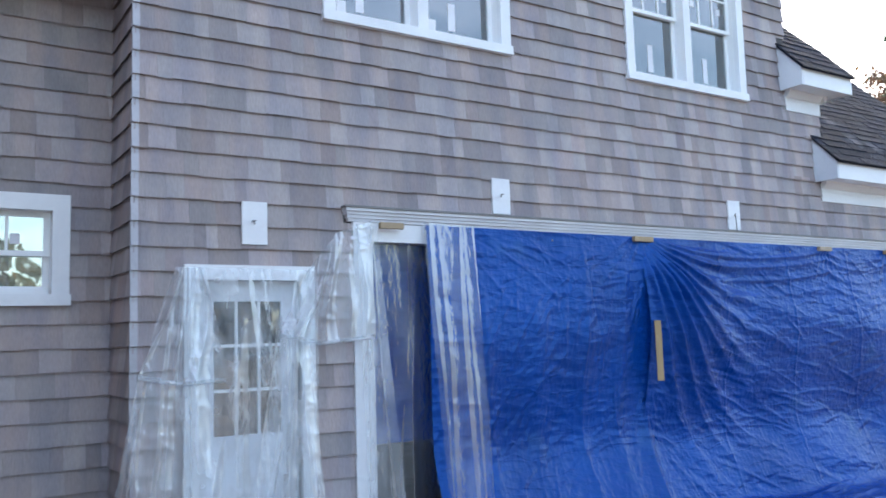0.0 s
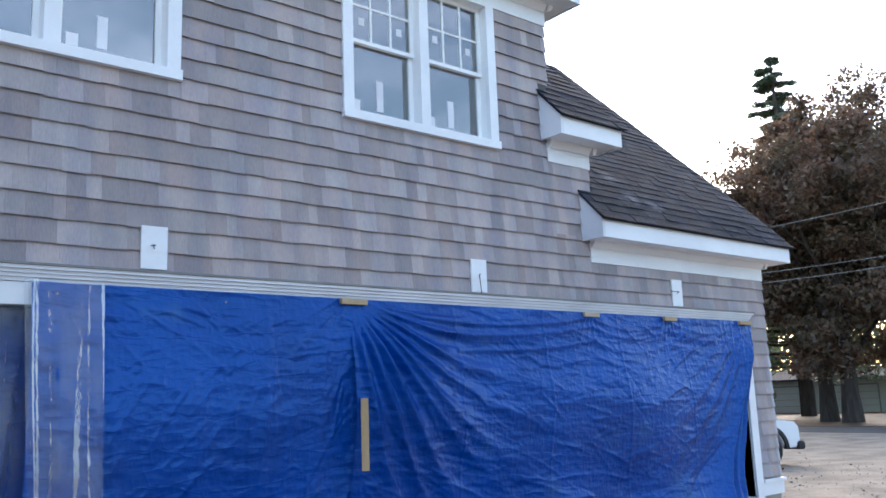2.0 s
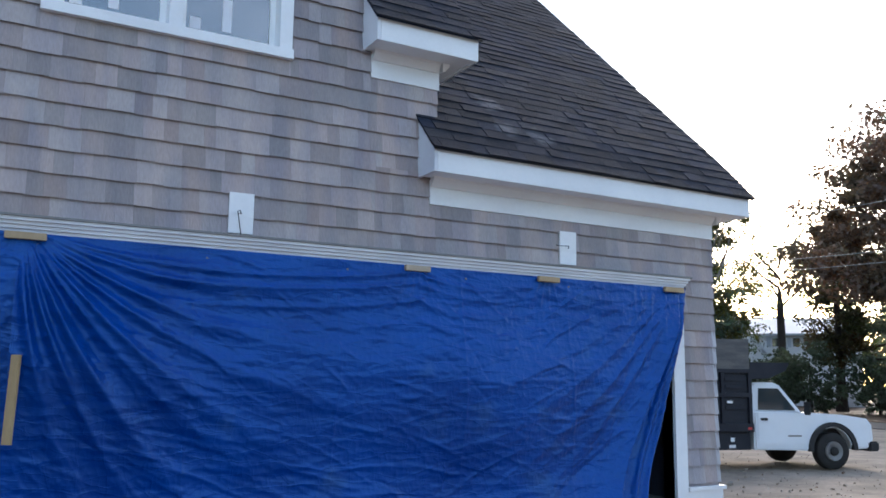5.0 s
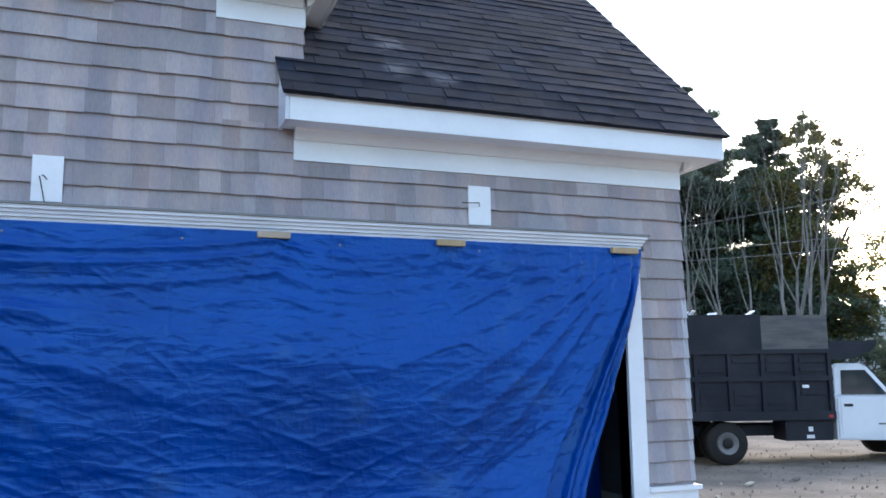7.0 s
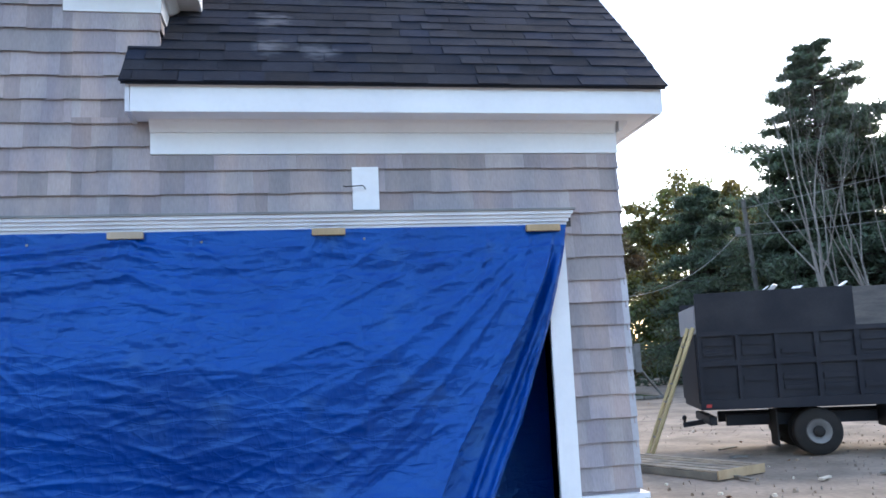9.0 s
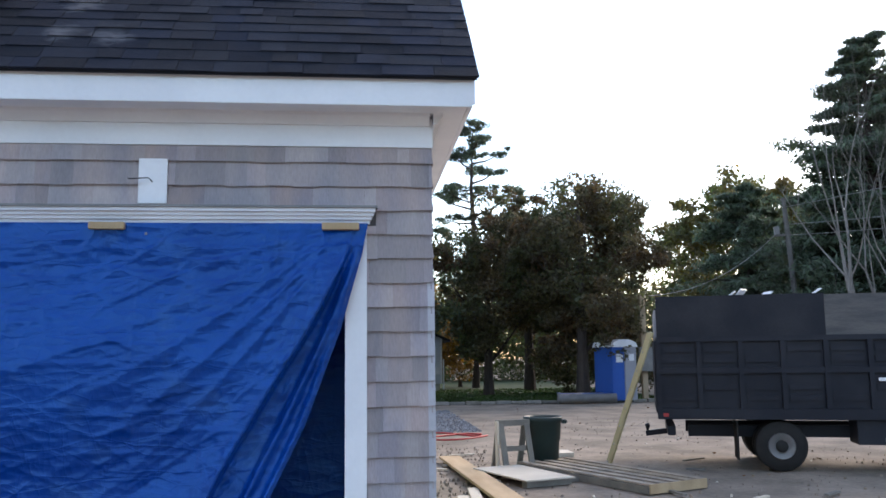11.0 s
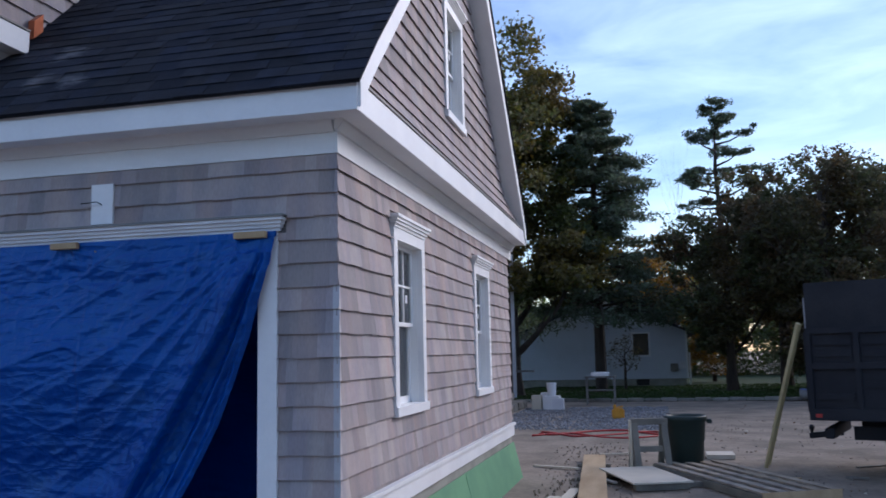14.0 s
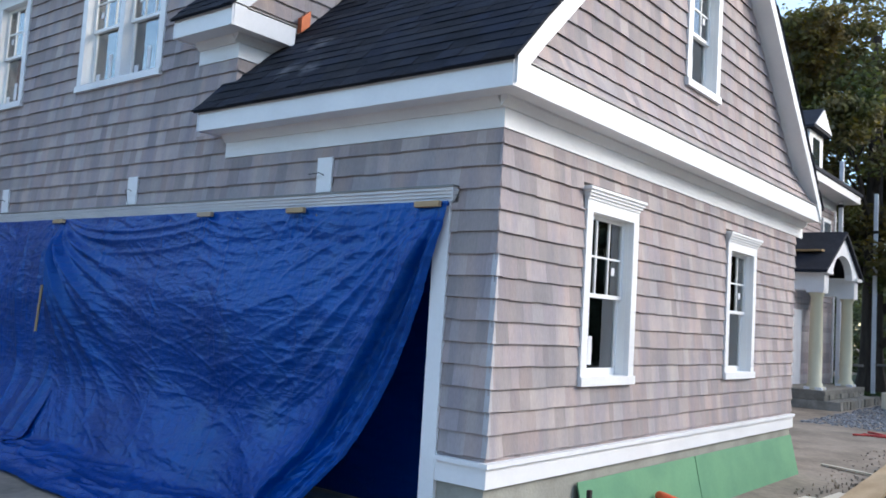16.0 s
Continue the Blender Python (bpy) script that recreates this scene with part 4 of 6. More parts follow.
# ---- clear polythene ----
def drape(name, top, foot, folds, label, seed, mat=M_POLY, depth=1.0, hem=False):
    """A loose sheet between a top and a foot line, each of (x, z, out) points, with folds that run down it."""
    a, b = np.meshgrid(np.linspace(0, 1, 130), np.linspace(0, 1, 150))

    def line(pts, k):
        return np.interp(a, np.linspace(0, 1, len(pts)), [p[k] for p in pts])
    x, z, out = (line(top, k) * (1 - b) + line(foot, k) * b for k in range(3))
    rng = np.random.RandomState(seed)
    for _ in range(folds):
        c, w, h, lean = rng.uniform(0.03, 0.97), rng.uniform(0.025, 0.09), rng.uniform(0.02, 0.075), rng.uniform(-0.35, 0.35)
        run = a - c - lean * b + 0.04 * np.sin(5 * b + c * 9)
        out = out + depth * h * np.exp(-np.abs(run / w) ** 1.5) * (0.35 + 0.65 * b)
    out = out + depth * (0.03 * value_noise(x * 4, z * 2, seed) + crinkle(x * 0.9, z * 0.5, seed) * 1.1)
    P = np.stack([x, FRONT - np.maximum(out, 0.03 if top[0][2] > 0 else -0.1), np.maximum(z, GROUND + 0.012)], -1)
    ob = tagged(grid_mesh(name, P, mat), label, "plastic sheet", group="polythene sheets on the front")
    if hem:
        part("hem", tube(bmesh.new(), [tuple(P[-1, j]) for j in range(0, 130, 6)], 0.016, 6), M_MILKY, ob, "bunched milky hem", True)
    return ob


drape("plastic_sheet", [(2.93, 2.40, -0.04), (3.64, 2.40, -0.04)], [(2.93, GROUND, -0.02), (3.64, GROUND, -0.02)], 6, "clear polythene film across the open garage bay", 5, M_POLY, 0.35)
drape("plastic_sheet", [(3.32, 2.51, 0.11), (3.80, 2.50, 0.11)], [(3.42, GROUND, 0.30), (3.78, GROUND, 0.30)], 6, "clear polythene strip hanging over the tarpaulin's edge", 15, M_POLY, 0.5)
drape("plastic_sheet", [(2.78, 2.48, 0.06), (2.95, 2.47, 0.07)], [(2.82, GROUND, 0.12), (3.12, GROUND, 0.22)], 5, "clear polythene wrapped down the garage post", 16, M_MILKY, 0.5)
drape("plastic_sheet", [(1.50, 2.14, 0.06), (2.46, 2.13, 0.06)], [(1.38, GROUND, 0.26), (1.9, GROUND, 0.18), (2.40, GROUND, 0.24)], 12, "torn clear polythene sheet over the side door", 6, M_MILKY, 0.8)
drape("plastic_sheet", [(1.46, 2.13, 0.08), (1.66, 2.13, 0.08)], [(1.20, 1.45, 0.24), (1.44, 1.40, 0.18), (1.80, 1.40, 0.13)], 9, "loose flap of clear polythene by the side door", 7, M_MILKY, 1.0, True)
drape("plastic_sheet", [(2.38, 2.12, 0.08), (2.60, 2.40, 0.08), (2.88, 2.50, 0.09)], [(2.14, 1.68, 0.14), (2.45, 1.62, 0.16), (2.90, 1.66, 0.10)], 10, "bunched clear polythene between door and garage post", 8, M_MILKY, 1.0, True)
drape("plastic_sheet", [(2.12, 1.72, 0.12), (2.36, 1.68, 0.12)], [(1.80, GROUND, 0.34), (2.44, GROUND, 0.30)], 7, "swept fold of clear polythene in front of the door", 17, M_MILKY, 1.0)
drape("plastic_sheet", [(1.20, 1.44, 0.20), (1.56, 1.40, 0.14)], [(0.92, GROUND, 0.34), (1.50, GROUND, 0.28)], 8, "clear polythene trailing to the ground by the corner", 9, M_MILKY, 1.0)


# ---- roofs ----
def roof(name, x0, x1, eave_z, y_end, label, seed, near, both=False, y_start=5.165):
    """Deck and courses of asphalt shingle tabs on a front slope (and its mirror image)."""
    rng = np.random.RandomState(seed)
    ob = thing(name, label, "roof", kind="structure")
    for mirror in ((False, True) if both else (False,)):
        ys = [y_start, 5.55, y_end]
        top = [(y, roof_z(y, eave_z) - 0.012) for y in ys]
        poly = top + [(y + 0.006, z - 0.012) for y, z in top[::-1]]
        if mirror:
            poly = [(17.9 - y, z) for y, z in poly]
        part("deck", prism(poly, "x", x0 + 0.01, x1 - 0.01), M_ROOF, ob)
    V, F, count = [], [], 0
    tabs = {}
    step = 0.145
    # arc length along the slope
    L1 = math.hypot(5.55 - y_start, roof_z(5.55, eave_z) - roof_z(y_start, eave_z))
    total = L1 + math.hypot(y_end - 5.55, roof_z(y_end, eave_z) - roof_z(5.55, eave_z))

    def along(s):
        if s < L1:
            f = s / L1
            y = y_start + (5.55 - y_start) * f
        else:
            y = 5.55 + (y_end - 5.55) * (s - L1) / (total - L1)
        return y, roof_z(y, eave_z)
    for mirror in ((False, True) if both else (False,)):
        c = 0
        while c * step < total - 0.02:
            s0, s1 = c * step - 0.015, min(total, (c + 1) * step + 0.01)
            y0, z0 = along(max(s0, 0)) if s0 >= 0 else (y_start - 0.012, roof_z(y_start, eave_z) - 0.012)
            y1, z1 = along(s1)
            n = Vector((0, -(z1 - z0), y1 - y0)).normalized()
            x = x0 - rng.uniform(0, 0.3)
            while x < x1:
                w = (0.16, 0.22, 0.28, 0.34)[rng.randint(4)]
                xa, xb = max(x, x0), min(x + w - 0.004, x1)
                x += w
                if xb - xa < 0.02:
                    continue
                h = (0.006, 0.009, 0.013)[rng.randint(3)]
                p = [(y0, z0), (y0 + n.y * h, z0 + n.z * h), (y1 + n.y * 0.002, z1 + n.z * 0.002), (y1, z1)]
                if mirror:
                    p = [(17.9 - q[0], q[1]) for q in p]
                full = abs((xb - xa) - (w - 0.004)) < 1e-6
                if not mirror and full and count < 300 and near(xa, c):
                    key = (c, w, h)
                    if key not in tabs:
                        bm = prism(p, "x", 0, w - 0.004)
                        bmesh.ops.recalc_face_normals(bm, faces=bm.faces)
                        me = bpy.data.meshes.new("shingle")
                        bm.to_mesh(me)
                        bm.free()
                        me.materials.append(M_ROOF)
                        tabs[key] = me
                    t = new("shingle", tabs[key])
                    t.location.x = xa
                    t.parent = ob
                    count += 1
                    continue
                i = len(V)
                V += [(xa, *q) for q in p] + [(xb, *q) for q in p]
                quad = [(0, 1, 2, 3), (7, 6, 5, 4), (0, 4, 5, 1), (1, 5, 6, 2), (2, 6, 7, 3), (3, 7, 4, 0)]
                F += [tuple(i + j for j in q) for q in quad]
            c += 1
    rest = from_arrays("shingles", V, F, M_ROOF, ob)
    tagged(rest, kind="stuff")
    return ob


# ---- cedar shingles ----
def shingles(parent, place, rect, holes, seed, near, limit=None, flare=None, most=300):
    """Courses of tapered shingles; those inside `near` are pieces, the rest one mesh. limit(v): the run of a course at that height."""
    rng = random.Random(seed)
    kinds, V, F, count = {}, [], [], 0
    u0, u1, v0, v1 = rect
    k = math.floor((v0 - FIRST) / COURSE)
    while FIRST + k * COURSE < v1:
        c0, c1 = FIRST + k * COURSE, FIRST + (k + 1) * COURSE
        a, b = (u0, u1) if limit is None else limit((c0 + c1) / 2)
        lift0, lift1 = (flare(c0), flare(c1)) if flare else (0.0, 0.0)
        u = a - rng.uniform(0, 0.15)
        while u < b:
            w = rng.choice((0.08, 0.10, 0.12, 0.14, 0.16, 0.18, 0.20, 0.24, 0.28))
            drop = rng.choice((0.0, 0.0, 0.003, 0.006))
            whole = (max(u, a), min(u + w - 0.0008, b), max(c0 - drop, v0), min(c1 + 0.004, v1))
            u += w
            if whole[1] - whole[0] < 0.006 or whole[3] - whole[2] < 0.006:
                continue
            bits = cut(whole, holes)
            full = len(bits) == 1 and bits[0] == whole and abs(whole[1] - whole[0] - w + 0.0008) < 1e-6 and whole[3] == c1 + 0.004 and whole[2] <= c0
            if full and not flare and count < most and near[0] < whole[0] < near[1] and near[2] < c0 < near[3]:
                key = (w, drop)
                if key not in kinds:
                    bm = bmesh.new()
                    o = place(0, 0, 0)
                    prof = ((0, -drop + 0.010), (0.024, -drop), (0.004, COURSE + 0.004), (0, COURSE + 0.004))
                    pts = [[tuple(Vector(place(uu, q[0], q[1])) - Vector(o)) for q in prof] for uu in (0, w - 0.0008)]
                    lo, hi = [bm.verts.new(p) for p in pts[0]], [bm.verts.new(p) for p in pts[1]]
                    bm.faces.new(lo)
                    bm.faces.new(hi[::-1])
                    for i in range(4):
                        # face 0 is the underside: it takes the painted shadow colour
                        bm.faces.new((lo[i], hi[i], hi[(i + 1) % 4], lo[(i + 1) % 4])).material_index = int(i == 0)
                    bmesh.ops.recalc_face_normals(bm, faces=bm.faces)
                    me = bpy.data.meshes.new("shingle")
                    bm.to_mesh(me)
                    bm.free()
                    me.materials.append(M_SHINGLE)
                    me.materials.append(M_ENDGRAIN_SHADE)
                    kinds[key] = me
                s = new("shingle", kinds[key])
                s.location = place(whole[0], 0.0, c0)
                s.parent = parent
                count += 1
                continue
            for x0, x1, z0, z1 in bits:
                if x1 - x0 < 0.004 or z1 - z0 < 0.004:
                    continue
                t0, t1 = (0.024 - 0.020 * (z - c0) / COURSE for z in (z0, z1))
                f0, f1 = (lift0 + (lift1 - lift0) * (z - c0) / COURSE for z in (z0, z1))
                i = len(V)
                for x in (x0, x1):
                    V += [place(x, f0, z0 + 0.010 * (z0 < c0 + 0.01)), place(x, f0 + t0, z0), place(x, f1 + t1, z1), place(x, f1, z1)]
                F += [tuple(i + j for j in q) for q in ((0, 1, 2, 3), (7, 6, 5, 4), (0, 4, 5, 1), (1, 5, 6, 2), (2, 6, 7, 3), (3, 7, 4, 0))]
        k += 1
    rest = from_arrays("shingles", V, F, M_SHINGLE, parent)
    me = rest.data
    me.materials.append(M_ENDGRAIN_SHADE)
    # the third face of each piece is its underside, coloured as if in shadow
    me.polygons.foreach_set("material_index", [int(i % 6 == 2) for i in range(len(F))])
    bm = bmesh.new()
    bm.from_mesh(me)
    bmesh.ops.recalc_face_normals(bm, faces=bm.faces)
    bm.to_mesh(me)
    bm.free()
    tagged(rest, kind="stuff")


def grown(r, d=0.0):
    return (r[0] - d, r[1] + d, r[2] - d, r[3] + d)


def clad_the_house():
    header = (2.70, 11.47, 2.49, 2.61)
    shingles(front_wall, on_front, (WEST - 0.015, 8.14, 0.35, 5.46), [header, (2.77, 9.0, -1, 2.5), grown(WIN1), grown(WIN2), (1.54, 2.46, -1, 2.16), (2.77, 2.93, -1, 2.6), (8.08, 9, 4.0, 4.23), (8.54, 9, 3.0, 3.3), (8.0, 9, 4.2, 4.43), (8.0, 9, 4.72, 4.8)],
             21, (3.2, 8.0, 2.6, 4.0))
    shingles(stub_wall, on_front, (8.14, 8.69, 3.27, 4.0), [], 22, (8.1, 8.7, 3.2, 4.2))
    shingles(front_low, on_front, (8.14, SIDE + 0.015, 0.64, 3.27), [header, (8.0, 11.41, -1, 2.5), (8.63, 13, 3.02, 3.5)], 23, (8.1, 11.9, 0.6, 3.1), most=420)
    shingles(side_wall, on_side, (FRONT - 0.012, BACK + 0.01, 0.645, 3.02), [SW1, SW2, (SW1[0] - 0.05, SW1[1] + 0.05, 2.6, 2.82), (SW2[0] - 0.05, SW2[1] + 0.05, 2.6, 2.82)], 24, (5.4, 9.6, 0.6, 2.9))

    def gable_run(v):
        y = 5.55 + (v + 0.21 - 3.83) / 0.965
        return (max(5.28, y), 17.9 - max(5.28, y))

    def gable_flare(v):
        return 0.16 * max(0.0, (3.95 - v) / 0.5) ** 1.5 if v < 3.95 else 0.0
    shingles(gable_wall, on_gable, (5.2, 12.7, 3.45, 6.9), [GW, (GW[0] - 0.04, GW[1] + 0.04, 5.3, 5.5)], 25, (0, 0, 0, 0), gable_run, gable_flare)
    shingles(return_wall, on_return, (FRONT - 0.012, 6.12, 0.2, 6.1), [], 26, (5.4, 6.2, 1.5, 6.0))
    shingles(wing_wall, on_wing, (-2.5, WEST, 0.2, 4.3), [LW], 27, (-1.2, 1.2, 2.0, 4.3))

    def stub_gable_run(v):
        return (5.45 + max(0, v - 4.55) / 0.965, 5.6 + (v - 3.80) / 0.965)
    stub_ob = [o for o in scene.objects if o.name == "wall_stub_gable"][0]
    shingles(stub_ob, lambda u, o, v: (8.73 + o, u, v), (5.3, 7.6, 4.42, 5.9), [], 28, (0, 0, 0, 0), stub_gable_run)
    stub_side = [o for o in scene.objects if o.name == "wall_stub_side"][0]
    shingles(stub_side, lambda u, o, v: (8.68 + o, u, v), (FRONT - 0.01, 6.1, 3.5, 4.0), [], 29, (0, 0, 0, 0), lambda v: (FRONT - 0.01, 5.55 + (v - 3.78) / 0.965))


def cap_the_corners():
    """Pale metal caps over the shingle corners, one to a course."""
    def cap(parent, cx, sx, z):
        bm = bmesh.new()
        prism([(FRONT - 0.001, z), (FRONT - 0.024, z), (FRONT - 0.007, z + COURSE), (FRONT - 0.001, z + COURSE)], "x", min(cx - sx * 0.022, cx + sx * 0.024), max(cx - sx * 0.022, cx + sx * 0.024), bm)
        side = [(cx + sx * 0.001, z), (cx + sx * 0.024, z), (cx + sx * 0.007, z + COURSE), (cx + sx * 0.001, z + COURSE)]
        prism(side, "y", FRONT, FRONT + 0.022, bm)
        part("corner_cap", bm, M_CAP, parent, "pale grey metal corner cap")
    for k in range(0, 9):
        cap(front_low, SIDE, 1, FIRST + k * COURSE)
    for k in range(2, 24):
        cap(front_wall, WEST, -1, FIRST + k * COURSE)


def roof_the_house():
    roof("roof_main", 8.49, 12.13, 3.46, RIDGE_Y, "dark grey asphalt shingle roof with flared eaves", 31, lambda x, c: c < 24, True)
    roof("roof_stub", 7.97, 8.95, 4.43, 7.6, "small dark asphalt shingle roof over the stepped eave", 32, lambda x, c: True)
    roof("roof_top", -0.2, 8.45, 5.88, RIDGE_Y, "dark asphalt shingle roof of the upper storey", 33, lambda x, c: False, True)


# ---- trees ----
def leaf_cards(rng, centres, spread, count, size, flat=0.7, thin=0.55):
    """Small leaf-sprays scattered round the centres, as quads."""
    pick = rng.randint(len(centres), size=count)
    c = centres[pick]
    own = spread[pick] if len(spread) == len(centres) else spread[rng.randint(len(spread), size=count)]
    p = c + np.clip(rng.normal(0, 0.75, (count, 3)), -1.5, 1.5) * own[:, None] * np.array((1, 1, flat))
    a = rng.normal(0, 1, (count, 3))
    a /= np.linalg.norm(a, axis=1)[:, None]
    b = np.cross(a, rng.normal(0, 1, (count, 3)))
    b /= np.linalg.norm(b, axis=1)[:, None]
    s = size * rng.uniform(0.5, 1.3, (count, 1))
    V = np.stack([p - a * s, p + b * s * thin, p + a * s, p - b * s * thin], 1).reshape(-1, 3)
    return V, np.arange(count * 4).reshape(-1, 4)


def branch_system(bm, rng, base, way, length, radius, depth, spread, tips, up=0.15):
    """Limbs that fork and taper; their ends are kept in tips."""
    pts, rad, p, d = [Vector(base)], [radius], Vector(base), Vector(way).normalized()
    for k in range(4):
        d = (d + Vector((rng.uniform(-1, 1), rng.uniform(-1, 1), rng.uniform(-0.4, 1))) * 0.16 + Vector((0, 0, up * 0.3))).normalized()
        p = p + d * length / 4
        pts.append(p)
        rad.append(radius * (1 - 0.16 * (k + 1)))
    tube(bm, pts, rad, 6 if radius > 0.04 else 4)
    if depth == 0:
        tips.append(tuple(p))
        return
    for k in range(3 if depth > 1 else 4):
        q = pts[2 + min(2, k % 3)] if k else pts[-1]
        side = Vector((rng.uniform(-1, 1), rng.uniform(-1, 1), rng.uniform(-0.2, 0.6)))
        branch_system(bm, rng, q, d + side * spread, length * rng.uniform(0.55, 0.8), rad[-1] * 0.75, depth - 1, spread, tips, up)
    tips.append(tuple(p))


def broadleaf(name, x, y, h, r, mat, label, seed, leaves=9000, size=0.22, clear=0.22, bark=None, lean=0.0, z0=GROUND):
    """A trunk that forks into limbs, and a lumpy crown of leaf sprays with gaps."""
    rng, rr = np.random.RandomState(seed), random.Random(seed)
    ob = thing(name, label, "tree", pose(x, y, z0))
    bm, tips = bmesh.new(), []
    top = h * clear
    tube(bm, [(0, 0, -0.1), (0.02 * h * lean, 0, top * 0.5), (0.05 * h * lean, 0, top), (0.07 * h * lean, 0, h * 0.7)], [0.032 * h, 0.024 * h, 0.021 * h, 0.008 * h], 9)
    for k in range(6):
        ang = k * math.tau / 6 + rr.uniform(-0.4, 0.4)
        branch_system(bm, rr, (0.05 * h * lean, 0, top + k * h * 0.06), (math.cos(ang), math.sin(ang), 0.8), r * 0.62, 0.009 * h, 1, 0.7, tips)
    part("trunk", bm, bark or M_BARK, ob)
    # boughs: lobes set round the crown, each a shell of small clumps, over a thin core
    tall = (h - top) * 0.5
    mid = np.array((0.05 * h * lean, 0, top + tall * 0.96))
    cs, wide = [], []
    for k in range(17):
        g = rng.normal(0, 1, 3)
        g /= np.linalg.norm(g)
        narrow = 1 - 0.42 * max(0.0, g[2])
        at = mid + g * rng.uniform(0.55, 0.88) * np.array((r * narrow, r * narrow, tall))
        own = r * rng.uniform(0.24, 0.42)
        for _ in range(17):
            q = rng.normal(0, 1, 3)
            q /= np.linalg.norm(q)
            cs.append(at + q * own * rng.uniform(0.45, 1.05) * np.array((1, 1, 0.85)))
            wide.append(r * rng.uniform(0.035, 0.10))
    for _ in range(60):
        cs.append(mid + rng.uniform(-0.6, 0.6, 3) * np.array((r, r, tall)))
        wide.append(r * 0.11)
    V, F = leaf_cards(rng, np.array(cs), np.array(wide), leaves, size)
    V[:, 2] = np.maximum(V[:, 2], top * 0.55)
    from_arrays("crown", V, F, mat, ob)
    return ob


def conifer(name, x, y, h, r, mat, label, seed, sprays=5200, size=0.24, bare=0.12, ragged=0.35, z0=GROUND):
    """A straight trunk with whorls of drooping boughs."""
    rng, rr = np.random.RandomState(seed), random.Random(seed)
    ob = thing(name, label, "tree", pose(x, y, z0))
    bm = tube(bmesh.new(), [(0, 0, -0.1), (0, 0, h * 0.5), (0, 0, h * 0.98)], [0.020 * h, 0.013 * h, 0.002 * h], 8)
    cs, wide = [], []
    whorls = 26
    for k in range(whorls):
        z = h * (bare + (1 - bare) * k / whorls)
        reach = r * (1 - k / whorls) ** (0.75 if ragged < 0.44 else 0.55) * rr.uniform(1 - ragged, 1.05)
        for j in range(7):
            z = h * (bare + (1 - bare) * (k + rr.uniform(-0.3, 0.3)) / whorls)
            ang = rr.uniform(0, math.tau)
            L = reach * rr.uniform(0.6, 1.0)
            tip = (math.cos(ang) * L, math.sin(ang) * L, z + L * rr.uniform(-0.2, 0.15))
            tube(bm, [(0, 0, z), (tip[0] * 0.5, tip[1] * 0.5, z + 0.05 * L), tip], [0.004 * h, 0.003 * h, 0.001 * h], 4)
            for f in (0.4, 0.6, 0.78, 0.9, 1.02):
                cs.append((tip[0] * f, tip[1] * f, z + (tip[2] - z) * f))
                wide.append(0.07 + 0.12 * L)
    cs.append((0, 0, h * 0.97))
    wide.append(0.12)
    part("trunk", bm, M_BARK, ob)
    V, F = leaf_cards(rng, np.array(cs), np.array(wide), int(sprays * 1.6), size, 0.38, 0.26)
    from_arrays("crown", V, F, mat, ob)
    return ob


def open_pine(name, x, y, h, r, label, seed):
    """A tall bare pine trunk that carries a few flat, ragged plates of needles near its top."""
    rng, rr = np.random.RandomState(seed), random.Random(seed)
    ob = thing(name, label, "tree", pose(x, y, GROUND))
    bm = tube(bmesh.new(), [(0, 0, -0.1), (0.15, 0, h * 0.4), (-0.1, 0, h * 0.75), (0.05, 0, h * 0.98)], [0.016 * h, 0.011 * h, 0.007 * h, 0.002 * h], 8)
    cs, wide = [], []
    for k in range(19):
        f = k / 18
        z = h * (0.52 + 0.46 * f)
        reach = r * (1.0 - 0.72 * f ** 1.6) * rr.uniform(0.45, 1.1)
        ang = k * 2.4 + rr.uniform(-0.5, 0.5)
        tip = Vector((math.cos(ang) * reach, math.sin(ang) * reach, z + reach * rr.uniform(0.05, 0.4)))
        root = Vector((0, 0, z - 0.1))
        tube(bm, [root, root.lerp(tip, 0.5) + Vector((0, 0, -0.1)), tip], [0.0045 * h, 0.003 * h, 0.001 * h], 5)
        for _ in range(9):
            g = rr.uniform(0.45, 1.12)
            cs.append(root.lerp(tip, g) + Vector((rr.uniform(-0.5, 0.5), rr.uniform(-0.5, 0.5), rr.uniform(-0.05, 0.3))) * (0.35 * r))
            wide.append(rr.uniform(0.10, 0.24))
    part("trunk", bm, M_BARK, ob)
    V, F = leaf_cards(rng, np.array([tuple(c) for c in cs]), np.array(wide), 15000, 0.11, 0.5, 0.28)
    from_arrays("crown", V, F, L_PINE, ob)
    return ob


def bare_tree(name, x, y, h, label, seed, stems=1, spread=0.55, bark=None, depth=5):
    rr = random.Random(seed)
    ob = thing(name, label, "tree", pose(x, y, GROUND))
    for k in range(stems):
        bm, tips = bmesh.new(), []
        ang = rr.uniform(0, math.tau)
        lean = 0.05 if stems == 1 else 0.28
        branch_system(bm, rr, (0.25 * math.cos(ang) * (stems > 1), 0.25 * math.sin(ang) * (stems > 1), -0.1), (math.cos(ang) * lean, math.sin(ang) * lean, 1), h * 0.42, 0.010 * h, depth, spread, tips, 0.5)
        part("stem", bm, bark or M_PALEBARK, ob)
    return ob


